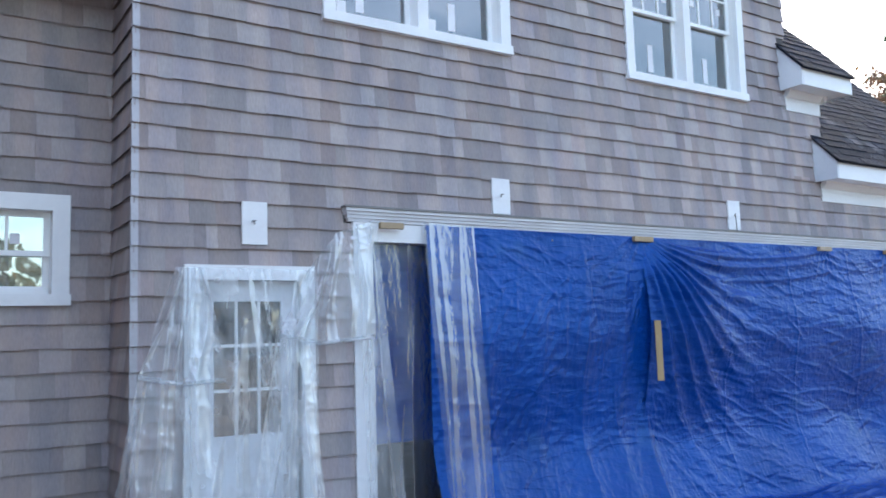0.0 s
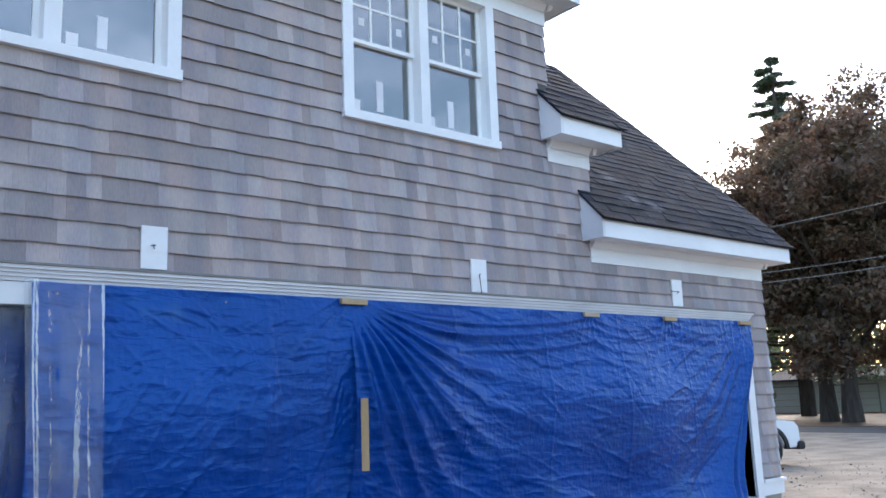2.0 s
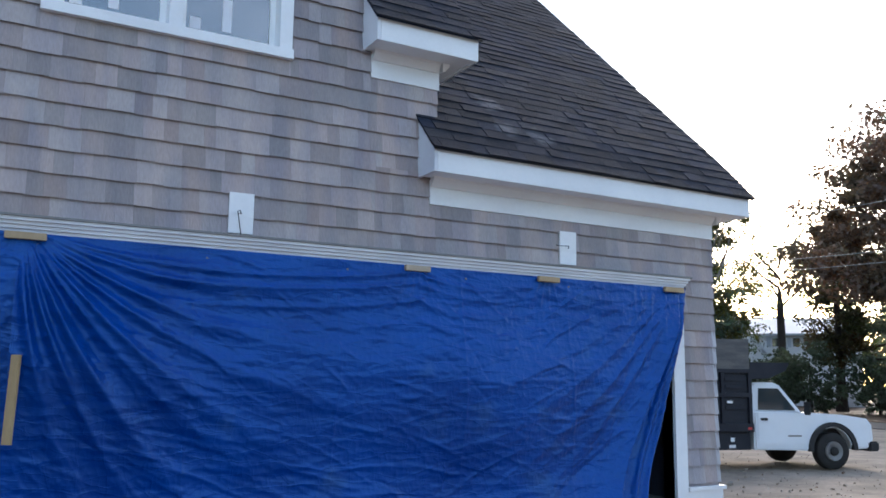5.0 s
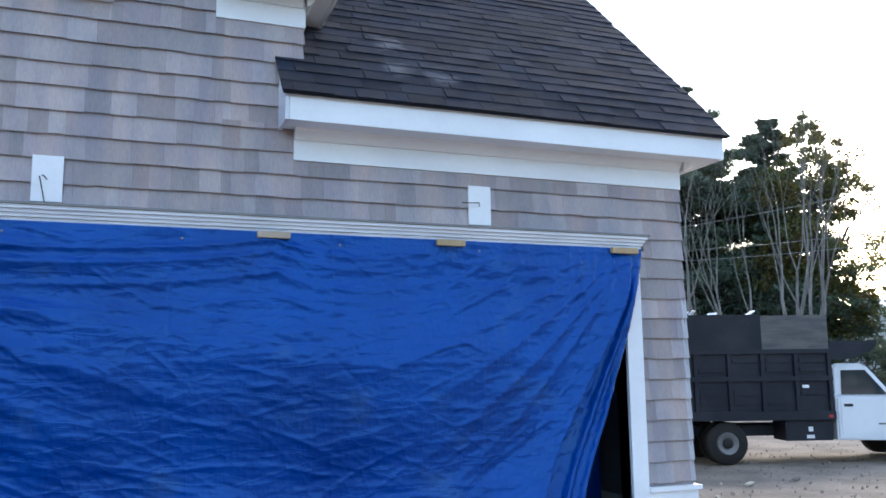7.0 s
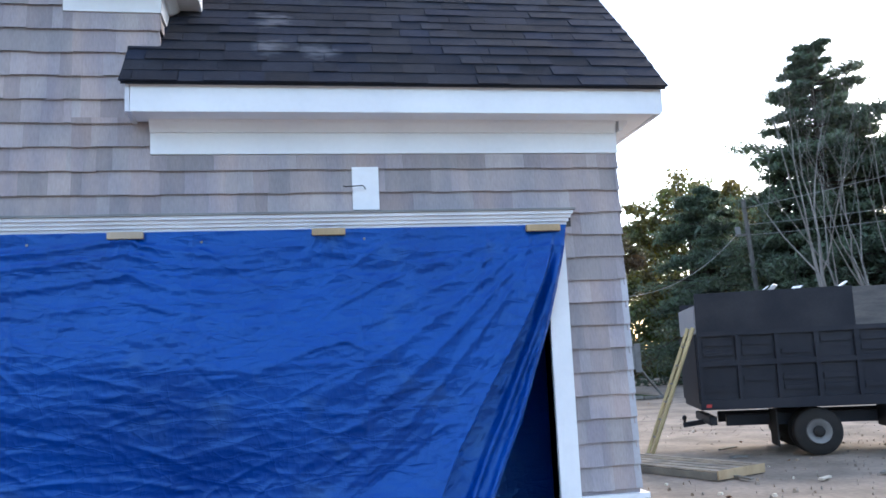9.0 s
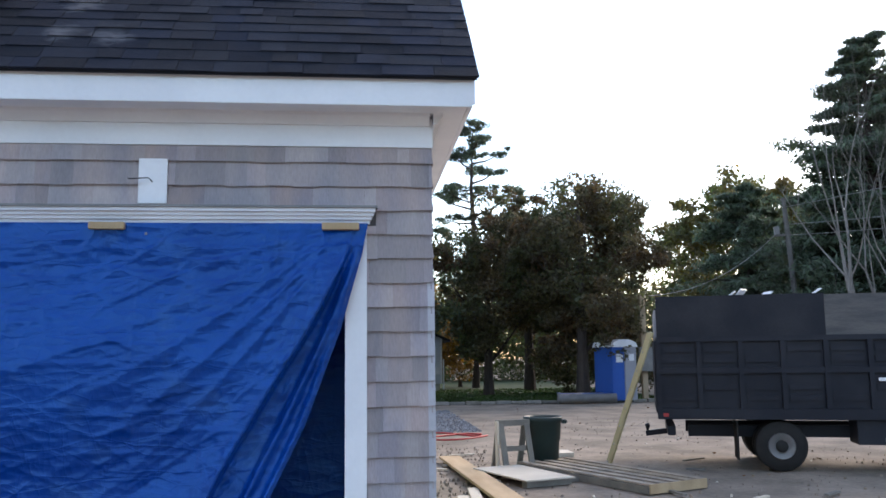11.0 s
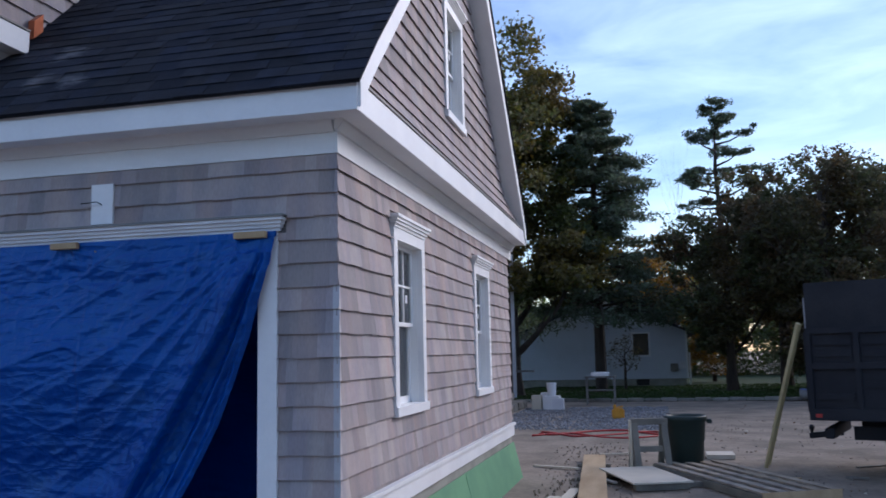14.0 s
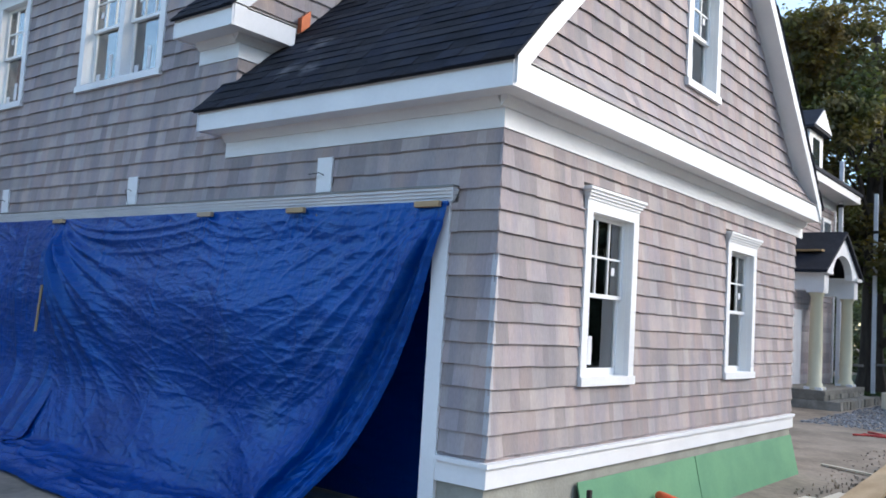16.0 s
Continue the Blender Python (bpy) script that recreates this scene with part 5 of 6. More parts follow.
def plant_trees():
    broadleaf("beech_tree", 45.5, 20.5, 18.0, 8.0, L_BEECH, "large copper-leaved beech tree with dense dark crown", 1, 60000, 0.146, 0.16)
    broadleaf("beech_tree", 50.0, 17.0, 17.0, 7.5, L_BEECH, "copper-leaved beech tree by the road", 2, 52000, 0.157, 0.18)
    conifer("spruce_tree", 55.4, 28.0, 25.0, 7.5, L_PINE, "tall dark spruce rising behind the beech", 3, 30000, 0.17)
    bare_tree("bare_tree", 27.6, 25.0, 13.0, "bare grey tree with slanting branches", 4, 2, 0.75)
    bare_tree("bare_tree", 33.5, 27.5, 14.5, "clump of bare grey stems", 5, 6, 0.6)
    bare_tree("bare_tree", 31.2, 28.5, 12.0, "clump of bare grey stems", 6, 4, 0.6)
    conifer("pine_tree", 36.0, 38.0, 17.5, 9.8, L_PINE, "big dark evergreen pine behind the truck", 7, 46000, 0.19, 0.02, 0.40)
    conifer("pine_tree", 41.5, 37.0, 16.0, 9.0, L_PINE, "big dark evergreen pine behind the truck", 8, 42000, 0.19, 0.02, 0.40)
    conifer("pine_tree", 32.0, 43.0, 11.0, 6.0, L_PINE, "dark evergreen pine with ragged boughs", 9, 24000, 0.197, 0.02, 0.5)
    conifer("pine_tree", 33.6, 37.5, 11.5, 5.8, L_PINE, "dark evergreen pine with ragged boughs", 27, 20000, 0.17, 0.02, 0.40)
    conifer("pine_tree", 39.0, 41.0, 16.5, 8.6, L_PINE, "big dark evergreen pine behind the truck", 28, 30000, 0.2, 0.02, 0.40)
    broadleaf("oak_tree", 41.2, 33.6, 15.6, 4.4, L_MAPLE, "yellowing tree behind bare stems", 10, 22000, 0.115, 0.12)
    broadleaf("oak_tree", 39.5, 60.0, 15.2, 7.8, L_MAPLE, "green tree turning yellow across the lane", 11, 33800, 0.202, 0.1)
    broadleaf("oak_tree", 49.0, 66.0, 15.0, 7.0, L_GREEN, "green tree across the lane", 12, 28600, 0.202, 0.1)
    broadleaf("oak_tree", 19.8, 31.8, 10.2, 3.2, L_DARK, "dark broadleaf tree on the lawn's edge", 13, 41600, 0.085, 0.17)
    broadleaf("oak_tree", 16.9, 36.5, 8.8, 3.7, L_DARK, "low dark broadleaf tree beside the pale house", 14, 33800, 0.09, 0.16)
    broadleaf("oak_tree", 21.4, 35.0, 9.6, 3.1, L_DARK, "dark broadleaf tree on the lawn's edge", 41, 26000, 0.09, 0.14)
    broadleaf("evergreen_shrub", 20.6, 37.5, 2.6, 1.9, L_DARK, "dark shrub at the lawn's back edge", 42, 8000, 0.07, 0.02)
    broadleaf("evergreen_shrub", 23.4, 37.0, 3.0, 2.2, L_DARK, "dark shrub at the lawn's back edge", 43, 8000, 0.07, 0.02)
    broadleaf("oak_tree", 19.6, 41.0, 10.0, 3.2, L_DARK, "dark tree with russet leaves", 15, 23400, 0.112, 0.25)
    open_pine("pine_tree", 17.5, 45.0, 14.4, 2.7, "open-crowned pine standing above its neighbours", 16)
    bare_tree("bare_tree", 15.0, 52.0, 14.5, "pale bare tree with upswept twigs", 17, 1, 0.34)
    broadleaf("maple_tree", 8.3, 34.0, 18.6, 4.4, L_MAPLE, "tall maple turning yellow-brown at the top", 18, 60000, 0.112, 0.08)
    broadleaf("maple_tree", 5.2, 37.0, 17.5, 5.0, L_MAPLE, "tall maple with green and brown leaves", 19, 36400, 0.134, 0.12)
    conifer("pine_tree", 11.7, 36.5, 12.8, 4.2, L_PINE, "dark pine leaning over the pale house", 20, 24000, 0.139, 0.26, 0.5)
    conifer("pine_tree", 2.0, 43.0, 17.0, 5.0, L_PINE, "dark pine behind the house", 21, 16800, 0.174, 0.05, 0.4)
    broadleaf("yellow_shrub", 16.9, 47.0, 4.6, 1.7, L_YELLOW, "bright yellow autumn shrub beside the pale house", 22, 6760, 0.09, 0.1)
    broadleaf("orange_tree", 13.6, 55.0, 9.5, 3.0, L_YELLOW, "orange autumn tree in the woods", 23, 9360, 0.123, 0.2)
    broadleaf("young_tree", 12.6, 39.0, 2.6, 0.9, L_DARK, "thin young tree in front of the pale house", 24, 676, 0.045, 0.3)
    broadleaf("street_tree", 56.0, 40.0, 12.0, 4.2, L_MAPLE, "thin-crowned tree against the evening sky", 25, 4200, 0.12, 0.58)
    broadleaf("street_tree", 53.0, 33.4, 13.0, 3.2, L_DARK, "dark tree beside the far house", 26, 15600, 0.13, 0.15)
    broadleaf("beech_tree", 46.5, 22.2, 16.5, 6.3, L_BEECH, "copper-leaved beech tree beside its larger twin", 31, 42000, 0.146, 0.2)
    broadleaf("evergreen_shrub", 48.0, 31.8, 4.4, 2.0, L_PINE, "dense dark evergreen shrub on the far lawn", 32, 9000, 0.09, 0.02)
    broadleaf("evergreen_shrub", 49.0, 34.6, 3.7, 1.7, L_PINE, "dense dark evergreen shrub on the far lawn", 33, 7000, 0.09, 0.02)
    broadleaf("evergreen_shrub", 50.5, 29.3, 3.3, 2.0, L_PINE, "dense dark evergreen shrub on the far lawn", 34, 8000, 0.09, 0.02)
    broadleaf("evergreen_shrub", 52.0, 38.2, 3.6, 2.2, L_PINE, "dense dark evergreen shrub on the far lawn", 35, 8000, 0.09, 0.02)
    broadleaf("evergreen_shrub", 53.0, 42.0, 3.8, 2.4, L_PINE, "dense dark evergreen shrub on the far lawn", 36, 8000, 0.09, 0.02)


def far_woods():
    """Woods that close the view all round."""
    rng = np.random.RandomState(77)
    for mat, label, pick in ((L_DARK, "far belt of dark autumn woods", 0), (L_GREEN, "far belt of green woods", 1), (L_MAPLE, "far belt of yellowing woods", 2)):
        cs = []
        for k in range(150):
            if k % 3 != pick:
                continue
            az = radians(-62 + k * 1.35 + rng.uniform(-1, 1))
            d = rng.uniform(74, 98)
            h = rng.uniform(10.5, 14.5) * (0.6 if 42 < math.degrees(az) < 58 else 1.0)
            for _ in range(26):
                g = rng.normal(0, 1, 3)
                g /= np.linalg.norm(g)
                g = g * rng.uniform(0.4, 1)
                cs.append((12 + d * math.sin(az) + g[0] * 3.4, 5 + d * math.cos(az) + g[1] * 3.4, GROUND + h * 0.5 + g[2] * h * 0.5))
        V, F = leaf_cards(rng, np.array(cs), np.array((0.7, 0.9, 1.1)), 50000, 0.30)
        V[:, 2] = np.maximum(V[:, 2], GROUND)
        tagged(from_arrays("far_woods", V, F, mat), label, "woods", kind="stuff")
    # hedge and undergrowth under the far trees
    n = 2200
    cs = np.stack([rng.uniform(-6, 48, n), rng.uniform(56, 61, n), GROUND + 5.2 * rng.uniform(0, 1, n) ** 1.3], -1)
    V, F = leaf_cards(rng, cs, np.array((0.4, 0.6)), 60000, 0.17)
    V[:, 2] = np.maximum(V[:, 2], GROUND)
    tagged(from_arrays("hedge", V, F, L_GREEN), "dark green hedge and undergrowth behind the lawn", "hedge", kind="stuff")
    n = 160
    cs = np.stack([rng.uniform(16.2, 20.5, n), rng.uniform(45, 46, n), GROUND + rng.uniform(0.5, 1.0, n)], -1)
    V, F = leaf_cards(rng, cs, np.array((0.07, 0.12)), 500, 0.05)
    tagged(from_arrays("hydrangea_bed", V, F, M_PALE), "bed of faded whitish hydrangea flowers", "flowers", kind="stuff")
    # woods behind the walker, seen only in the panes and felt in the light
    cs = []
    for k in range(120):
        az = radians(110 + k * 1.2)
        d, h = rng.uniform(55, 70), rng.uniform(7, 11)
        for _ in range(14):
            g = rng.normal(0, 1, 3)
            cs.append((8 + d * math.sin(az) + g[0] * 2, d * math.cos(az) + g[1] * 2, GROUND + h * rng.uniform(0.05, 1)))
    V, F = leaf_cards(rng, np.array(cs), np.array((0.9, 1.2)), 16000, 0.7)
    V[:, 2] = np.maximum(V[:, 2], GROUND)
    tagged(from_arrays("far_woods", V, F, L_DARK), "far belt of dark woods across the yard", "woods", kind="stuff")


# ---- truck ----
def wheel(parent, x, y, z, r, w, outer=True):
    m = pose(x, y, z, 90)
    tyre = lathe([(r * 0.60, -w / 2), (r * 0.94, -w / 2), (r, -w * 0.34), (r, w * 0.34), (r * 0.94, w / 2), (r * 0.60, w / 2)], 36, None, m)
    wh = part("wheel", lathe([(0.02, -w * 0.42), (r * 0.40, -w * 0.40), (r * 0.58, -w * 0.46), (r * 0.62, -w * 0.46), (r * 0.62, w * 0.46), (0.02, w * 0.40)], 30, None, m), M_STEEL, parent, "dusty steel wheel")
    part("tyre", tyre, M_TYRE, wh, "worn black tyre", True)
    # the dish and hub on the outward face
    f = 1 if outer else -1
    part("rim", lathe([(r * 0.16, 0.0), (r * 0.36, 0.03), (r * 0.50, 0.045), (r * 0.53, 0.02), (r * 0.53, 0.0)], 30, None, pose(x, y - f * w * 0.46, z, 90 * f)), M_STEEL, wh, "dusty steel rim")
    part("hub", lathe([(r * 0.24, 0.0), (r * 0.22, 0.06), (r * 0.14, 0.075), (0.01, 0.08)], 20, None, pose(x, y - f * w * 0.46, z, 90 * f)), M_TYRE, wh)
    return wh


def dump_truck():
    t = thing("dump_truck", "white pickup-cab dump truck with a black plywood-sided bed", "truck", pose(17.56, 12.12, GROUND, 0, 0, -18.7))
    W = 2.05
    # running gear
    part("frame_rail", cube(-1.3, 4.3, 0.55, 0.65, 0.46, 0.64), M_BLACK, t)
    part("frame_rail", cube(-1.3, 4.3, 1.40, 1.50, 0.46, 0.64), M_BLACK, t)
    part("rear_axle", lathe([(0.07, 0), (0.07, 1.7)], 12, None, pose(0, 0.15 + 1.7, 0.37, 90)), M_BLACK, t)
    part("differential", lathe([(0.05, -0.16), (0.17, -0.10), (0.19, 0), (0.17, 0.10), (0.05, 0.16)], 16, None, pose(0, 1.02, 0.37, 90)), M_BLACK, t)
    for y in (0.16, 0.42, W - 0.42, W - 0.16):
        wheel(t, 0.0, y, 0.37, 0.37, 0.21, y < 1)
    for y in (0.14, W - 0.14):
        wheel(t, 3.72, y, 0.37, 0.37, 0.22, y < 1)
    # dump body
    body = part("bed_floor", cube(-1.75, 1.93, 0, W, 0.76, 0.90), M_BLACK, t)
    part("side_sill", cube(-1.76, 1.94, -0.03, 0.06, 0.76, 0.92, 0.008), M_BLACK, t)
    for y0, y1 in ((0.03, 0.07), (W - 0.07, W - 0.03)):
        part("side_panel", cube(-1.72, 1.90, y0, y1, 0.90, 1.99), M_BLACK, t)
    for z0, z1 in ((1.44, 1.53), (1.92, 2.00)):
        part("side_rail", cube(-1.75, 1.93, -0.025, 0.04, z0, z1, 0.006), M_BLACK, t)
    for k in range(7):
        x = -1.72 + k * 0.60
        part("stake", cube(x - 0.035, x + 0.035, -0.03, 0.035, 0.90, 1.95, 0.006), M_BLACK, t)
    for k in range(6):
        x = -1.72 + k * 0.60
        for z in (1.03, 1.19, 1.60, 1.76):
            if (k + int(z * 10)) % 4 != 3:
                part("pressed_rib", cube(x + 0.06, x + 0.54, 0.005, 0.032, z, z + 0.09, 0.01), M_BLACK, t)
    part("tailgate", cube(-1.78, -1.72, 0.02, W - 0.02, 0.86, 1.95, 0.008), M_BLACK, t)
    part("headboard", cube(1.86, 1.93, 0.02, W - 0.02, 0.90, 2.05), M_BLACK, t)
    part("cab_shield", cube(1.93, 2.80, 0.04, W - 0.04, 2.10, 2.14), M_BLACK, t)
    for y in (0.04, W - 0.07):
        part("shield_side", prism([(1.93, 1.80), (2.35, 1.82), (2.72, 1.98), (2.80, 2.10), (1.93, 2.10)], "y", y, y + 0.03), M_BLACK, t)
    part("plywood_side", cube(-1.73, 0.70, 0.01, 0.03, 2.0, 2.62), M_BLACKPLY, t, "black painted plywood side board")
    part("plywood_side", cube(0.70, 1.90, 0.008, 0.028, 2.0, 2.60), M_GREYPLY, t, "bare weathered grey plywood side board")
    part("plywood_side", cube(-1.73, 1.90, W - 0.03, W - 0.01, 2.0, 2.55), M_BLACKPLY, t)
    part("plywood_end", cube(-1.76, -1.735, 0.05, W - 0.05, 1.97, 2.42), M_GREYPL, t, "pale grey end board")
    rr = random.Random(3)
    for x in (-0.75, -0.55, -0.20, -0.05, 0.45):
        c = Vector((x, rr.uniform(0.2, 0.5), 2.52))
        part("scrap", beam(c, c + Vector((rr.uniform(0.15, 0.3), rr.uniform(-0.1, 0.1), rr.uniform(0.10, 0.22))), 0.2, 0.02), M_TRIM, t, "white plasterboard scrap heaped in the bed")
    part("load_base", cube(-1.7, 1.85, 0.07, W - 0.07, 0.9, 2.45), M_GREYPLY, t)
    part("label_plate", cube(1.36, 1.48, -0.034, -0.031, 1.32, 1.37), M_TRIM, t, "small white label")
    part("reflector", cube(-1.68, -1.60, -0.036, -0.031, 0.80, 0.85), M_RED, t, "red side reflector")
    part("reflector", cube(1.80, 1.88, -0.036, -0.031, 0.80, 0.85), M_RED, t, "red side reflector")
    part("toolbox", cube(1.05, 1.90, 0.06, 0.6, 0.40, 0.76, 0.01), M_BLACK, t, "black steel tool box under the bed")
    part("notice", cube(1.42, 1.56, 0.055, 0.058, 0.44, 0.50), M_TRIM, t, "small white notice")
    part("notice", cube(1.46, 1.54, 0.055, 0.058, 0.56, 0.64), M_TRIM, t, "small white notice")
    part("bumper", cube(-1.62, -1.50, 0.2, W - 0.2, 0.50, 0.64, 0.01), M_BLACK, t)
    hitch = part("tow_hitch", beam((-1.5, 1.0, 0.52), (-1.95, 1.0, 0.46), 0.08, 0.08), M_BLACK, t)
    part("tow_ball", lathe([(0.015, 0), (0.03, 0.05), (0.04, 0.09), (0.02, 0.12)], 10, None, pose(-1.92, 1.0, 0.50)), M_BLACK, hitch)
    part("mud_flap", cube(-0.62, -0.60, 0.05, 0.56, 0.16, 0.72), M_TYRE, t)
    # cab and bonnet
    arch = [(3.72 + 0.47 * math.cos(a), 0.40 + 0.47 * math.sin(a)) for a in np.linspace(math.pi, 0, 14)]
    lower = [(1.99, 0.40), (3.20, 0.38)] + arch + [(4.62, 0.42), (4.68, 0.62), (4.66, 0.90), (4.55, 1.02), (3.95, 1.10), (3.10, 1.14), (1.99, 1.16)]
    bm = prism(lower, "y", 0.06, W - 0.06)
    bmesh.ops.bevel(bm, geom=[e for e in bm.edges if abs(e.verts[0].co.y - e.verts[1].co.y) < 1e-4], offset=0.03, segments=2, affect="EDGES")
    cab = part("cab", bm, M_WHITECAR, t, "white painted cab and bonnet")
    upper = prism([(1.99, 1.15), (3.14, 1.13), (2.66, 1.68), (2.52, 1.74), (2.08, 1.74), (1.99, 1.68)], "y", 0.16, W - 0.16)
    bmesh.ops.bevel(upper, geom=[e for e in upper.edges if abs(e.verts[0].co.y - e.verts[1].co.y) < 1e-4], offset=0.04, segments=2, affect="EDGES")
    roof_part = part("cab_roof", upper, M_WHITECAR, t)
    for y0 in (0.150, W - 0.158):
        part("side_window", prism([(2.14, 1.19), (2.98, 1.18), (2.60, 1.62), (2.16, 1.62)], "y", y0, y0 + 0.008), M_GLASSDARK, roof_part)
    wind = prism([(3.155, 1.145), (3.165, 1.150), (2.70, 1.69), (2.69, 1.68)], "y", 0.24, W - 0.24)
    part("windscreen", wind, M_GLASSDARK, roof_part)
    part("door", cube(2.06, 3.12, 0.045, 0.07, 0.50, 1.14, 0.008), M_WHITECAR, cab)
    part("door_handle", cube(2.12, 2.28, 0.03, 0.05, 0.98, 1.03, 0.006), M_DARKPLASTIC, cab, "black door handle")
    part("door_badge", cube(2.72, 3.02, 0.038, 0.046, 0.66, 0.69), M_STEEL, cab)
    mir = part("door_mirror", beam((3.02, 0.05, 1.15), (3.02, -0.18, 1.22), 0.02, 0.02), M_DARKPLASTIC, cab)
    part("mirror_glass", cube(2.99, 3.03, -0.30, -0.12, 1.10, 1.36, 0.01), M_DARKPLASTIC, mir)
    flare = [(3.72 + 0.55 * math.cos(a), 0.40 + 0.55 * math.sin(a)) for a in np.linspace(math.pi * 1.02, -0.02, 16)]
    inner = [(3.72 + 0.46 * math.cos(a), 0.40 + 0.46 * math.sin(a)) for a in np.linspace(-0.02, math.pi * 1.02, 16)]
    for y0, y1 in ((0.0, 0.10), (W - 0.10, W)):
        part("wheel_flare", prism(flare + inner, "y", y0, y1), M_DARKPLASTIC, cab, "black wheel-arch flare")
    part("wheel_well", cube(3.2, 4.2, 0.3, W - 0.3, 0.42, 0.86), M_DARKPLASTIC, cab)
    part("front_bumper", cube(4.55, 4.78, 0.02, W - 0.02, 0.36, 0.56, 0.03), M_DARKPLASTIC, cab, "dark front bumper")
    for y in (0.22, W - 0.42):
        part("headlight", cube(4.64, 4.69, y, y + 0.22, 0.68, 0.84, 0.01), M_PRIMED, cab)
    part("roof_lamp", cube(2.18, 2.34, 0.9, 1.15, 1.74, 1.79, 0.01), M_ORANGE, roof_part)


# ---- yard clutter ----
def yard():
    rr = random.Random(8)
    # stud leaning on the truck
    ladder = thing("ladder", "pale yellow fibreglass ladder leaning on the truck bed", "ladder", pose(0, 0, 0))
    foot, head, off = Vector((15.38, 13.58, GROUND)), Vector((15.80, 12.55, 1.95)), Vector((0.075, 0.34, 0))
    for k in (0, 1):
        part("rail", beam(foot + off * k, head + off * k, 0.03, 0.06), M_LADDER, ladder)
    for k in range(1, 7):
        c = foot.lerp(head, k / 7)
        part("rung", beam(c, c + off, 0.028, 0.028), M_STEEL, ladder)
    # waste bin
    bin_ob = thing("waste_bin", "dark green round plastic waste bin in the yard", "bin", pose(14.28, 13.5, GROUND))
    part("bin_body", lathe([(0.20, 0.0), (0.235, 0.02), (0.255, 0.40), (0.27, 0.42), (0.285, 0.68), (0.305, 0.70), (0.315, 0.76), (0.295, 0.78), (0.275, 0.74), (0.22, 0.06), (0.02, 0.05)], 32), M_BINGREEN, bin_ob, "", True)
    for s in (-1, 1):
        part("bin_handle", cube(s * 0.34 - 0.04, s * 0.34 + 0.04, -0.07, 0.07, 0.66, 0.72, 0.012), M_BINGREEN, bin_ob)
    # saw horse
    horse = thing("saw_horse", "weathered wooden saw horse beside the waste bin", "saw horse", pose(13.55, 13.2, GROUND, 0, 0, 15))
    part("top_rail", cube(-0.08, 0.48, -0.05, 0.05, 0.66, 0.75, 0.006), M_GREYWOOD, horse)
    for x in (-0.02, 0.42):
        for s in (-1, 1):
            part("leg", beam((x, s * 0.24, 0.0), (x, s * 0.03, 0.70), 0.09, 0.035), M_GREYWOOD, horse)
    part("brace", cube(0.0, 0.40, -0.12, -0.10, 0.28, 0.36), M_GREYWOOD, horse)
    part("pale_face", cube(-0.10, -0.075, -0.10, 0.0, 0.05, 0.74), M_PALE, horse)
    # pallet
    pal = thing("pallet", "long weathered timber pallet lying on the dirt", "pallet", pose(15.42, 10.75, GROUND, 0, 0, 24.5))
    for k in range(5):
        part("deck_board", cube(-0.48 + k * 0.222, -0.48 + k * 0.222 + 0.11, 0, 2.85, 0.10, 0.122), M_PALLET, pal)
    for k in range(5):
        y = 0.0 + k * 0.69
        part("bearer", cube(-0.48, 0.52, y, y + 0.09, 0.02, 0.10), M_GREYWOOD, pal)
    part("end_board", cube(-0.48, 0.52, -0.02, 0.0, 0.0, 0.12), M_PLANK, pal)
    part("side_board", cube(-0.50, -0.48, 0, 2.85, 0.0, 0.09), M_GREYWOOD, pal)
    # plywood offcut on battens
    off = thing("plywood_offcut", "pale plywood offcut lying on scrap wood", "board", pose(13.55, 11.25, GROUND, 0, 0, 20))
    part("sheet", cube(0, 0.78, 0, 1.5, 0.085, 0.105), M_PALE, off)
    part("scrap", cube(0.05, 0.75, 0.05, 0.18, 0.0, 0.085), M_GREYWOOD, off)
    part("scrap", cube(0.05, 0.75, 1.2, 1.35, 0.0, 0.085), M_GREYWOOD, off)
    part("scrap", cube(0.3, 1.1, 0.2, 0.32, 0.0, 0.06), M_GREYWOOD, off)
    # long plank, two short pale boards
    plank = thing("plank", "long wide yellow-brown plank on the dirt", "plank", pose(13.18, 9.1, GROUND, 0, 0, 3.5))
    part("plank_board", cube(-0.17, 0.17, 0, 5.3, 0.05, 0.09, 0.004), M_PLANK, plank)
    part("support", cube(-0.2, 0.35, 0.05, 0.14, 0.0, 0.05), M_GREYWOOD, plank)
    part("support", cube(-0.25, 0.25, 4.4, 4.5, 0.0, 0.05), M_GREYWOOD, plank)
    for x, y, a, L in ((12.46, 8.9, -6, 1.7), (12.66, 8.7, -4, 2.5)):
        tagged(part("pale_board", cube(-0.07, 0.07, 0, L, 0.0, 0.035, 0.003), M_PALE), "pale trim board offcut on the dirt", "board", group="pale boards by the wall").matrix_world = pose(x, y, GROUND + 0.01, 0, 0, a)
    for k in range(16):
        L = rr.uniform(0.2, 0.8)
        tagged(part("scrap_stick", cube(-0.03, 0.03, 0, L, 0.0, 0.025), rr.choice((M_GREYWOOD, M_LUMBER, M_PALE))), "short scrap of wood on the dirt", "wood scrap", group="wood scraps").matrix_world = pose(rr.uniform(12.4, 17.5), rr.uniform(9.5, 15.5), GROUND + 0.005, 0, 0, rr.uniform(0, 180))
    tagged(part("board_offcut", cube(14.62, 15.05, 14.6, 15.1, GROUND, GROUND + 0.07), M_PALE), "square pale offcut on the dirt", "board")
    # cone
    cone = thing("traffic_cone", "orange traffic cone lying by the foundation", "cone", pose(12.36, 7.90, 0.01, 0, 74, 154.7))
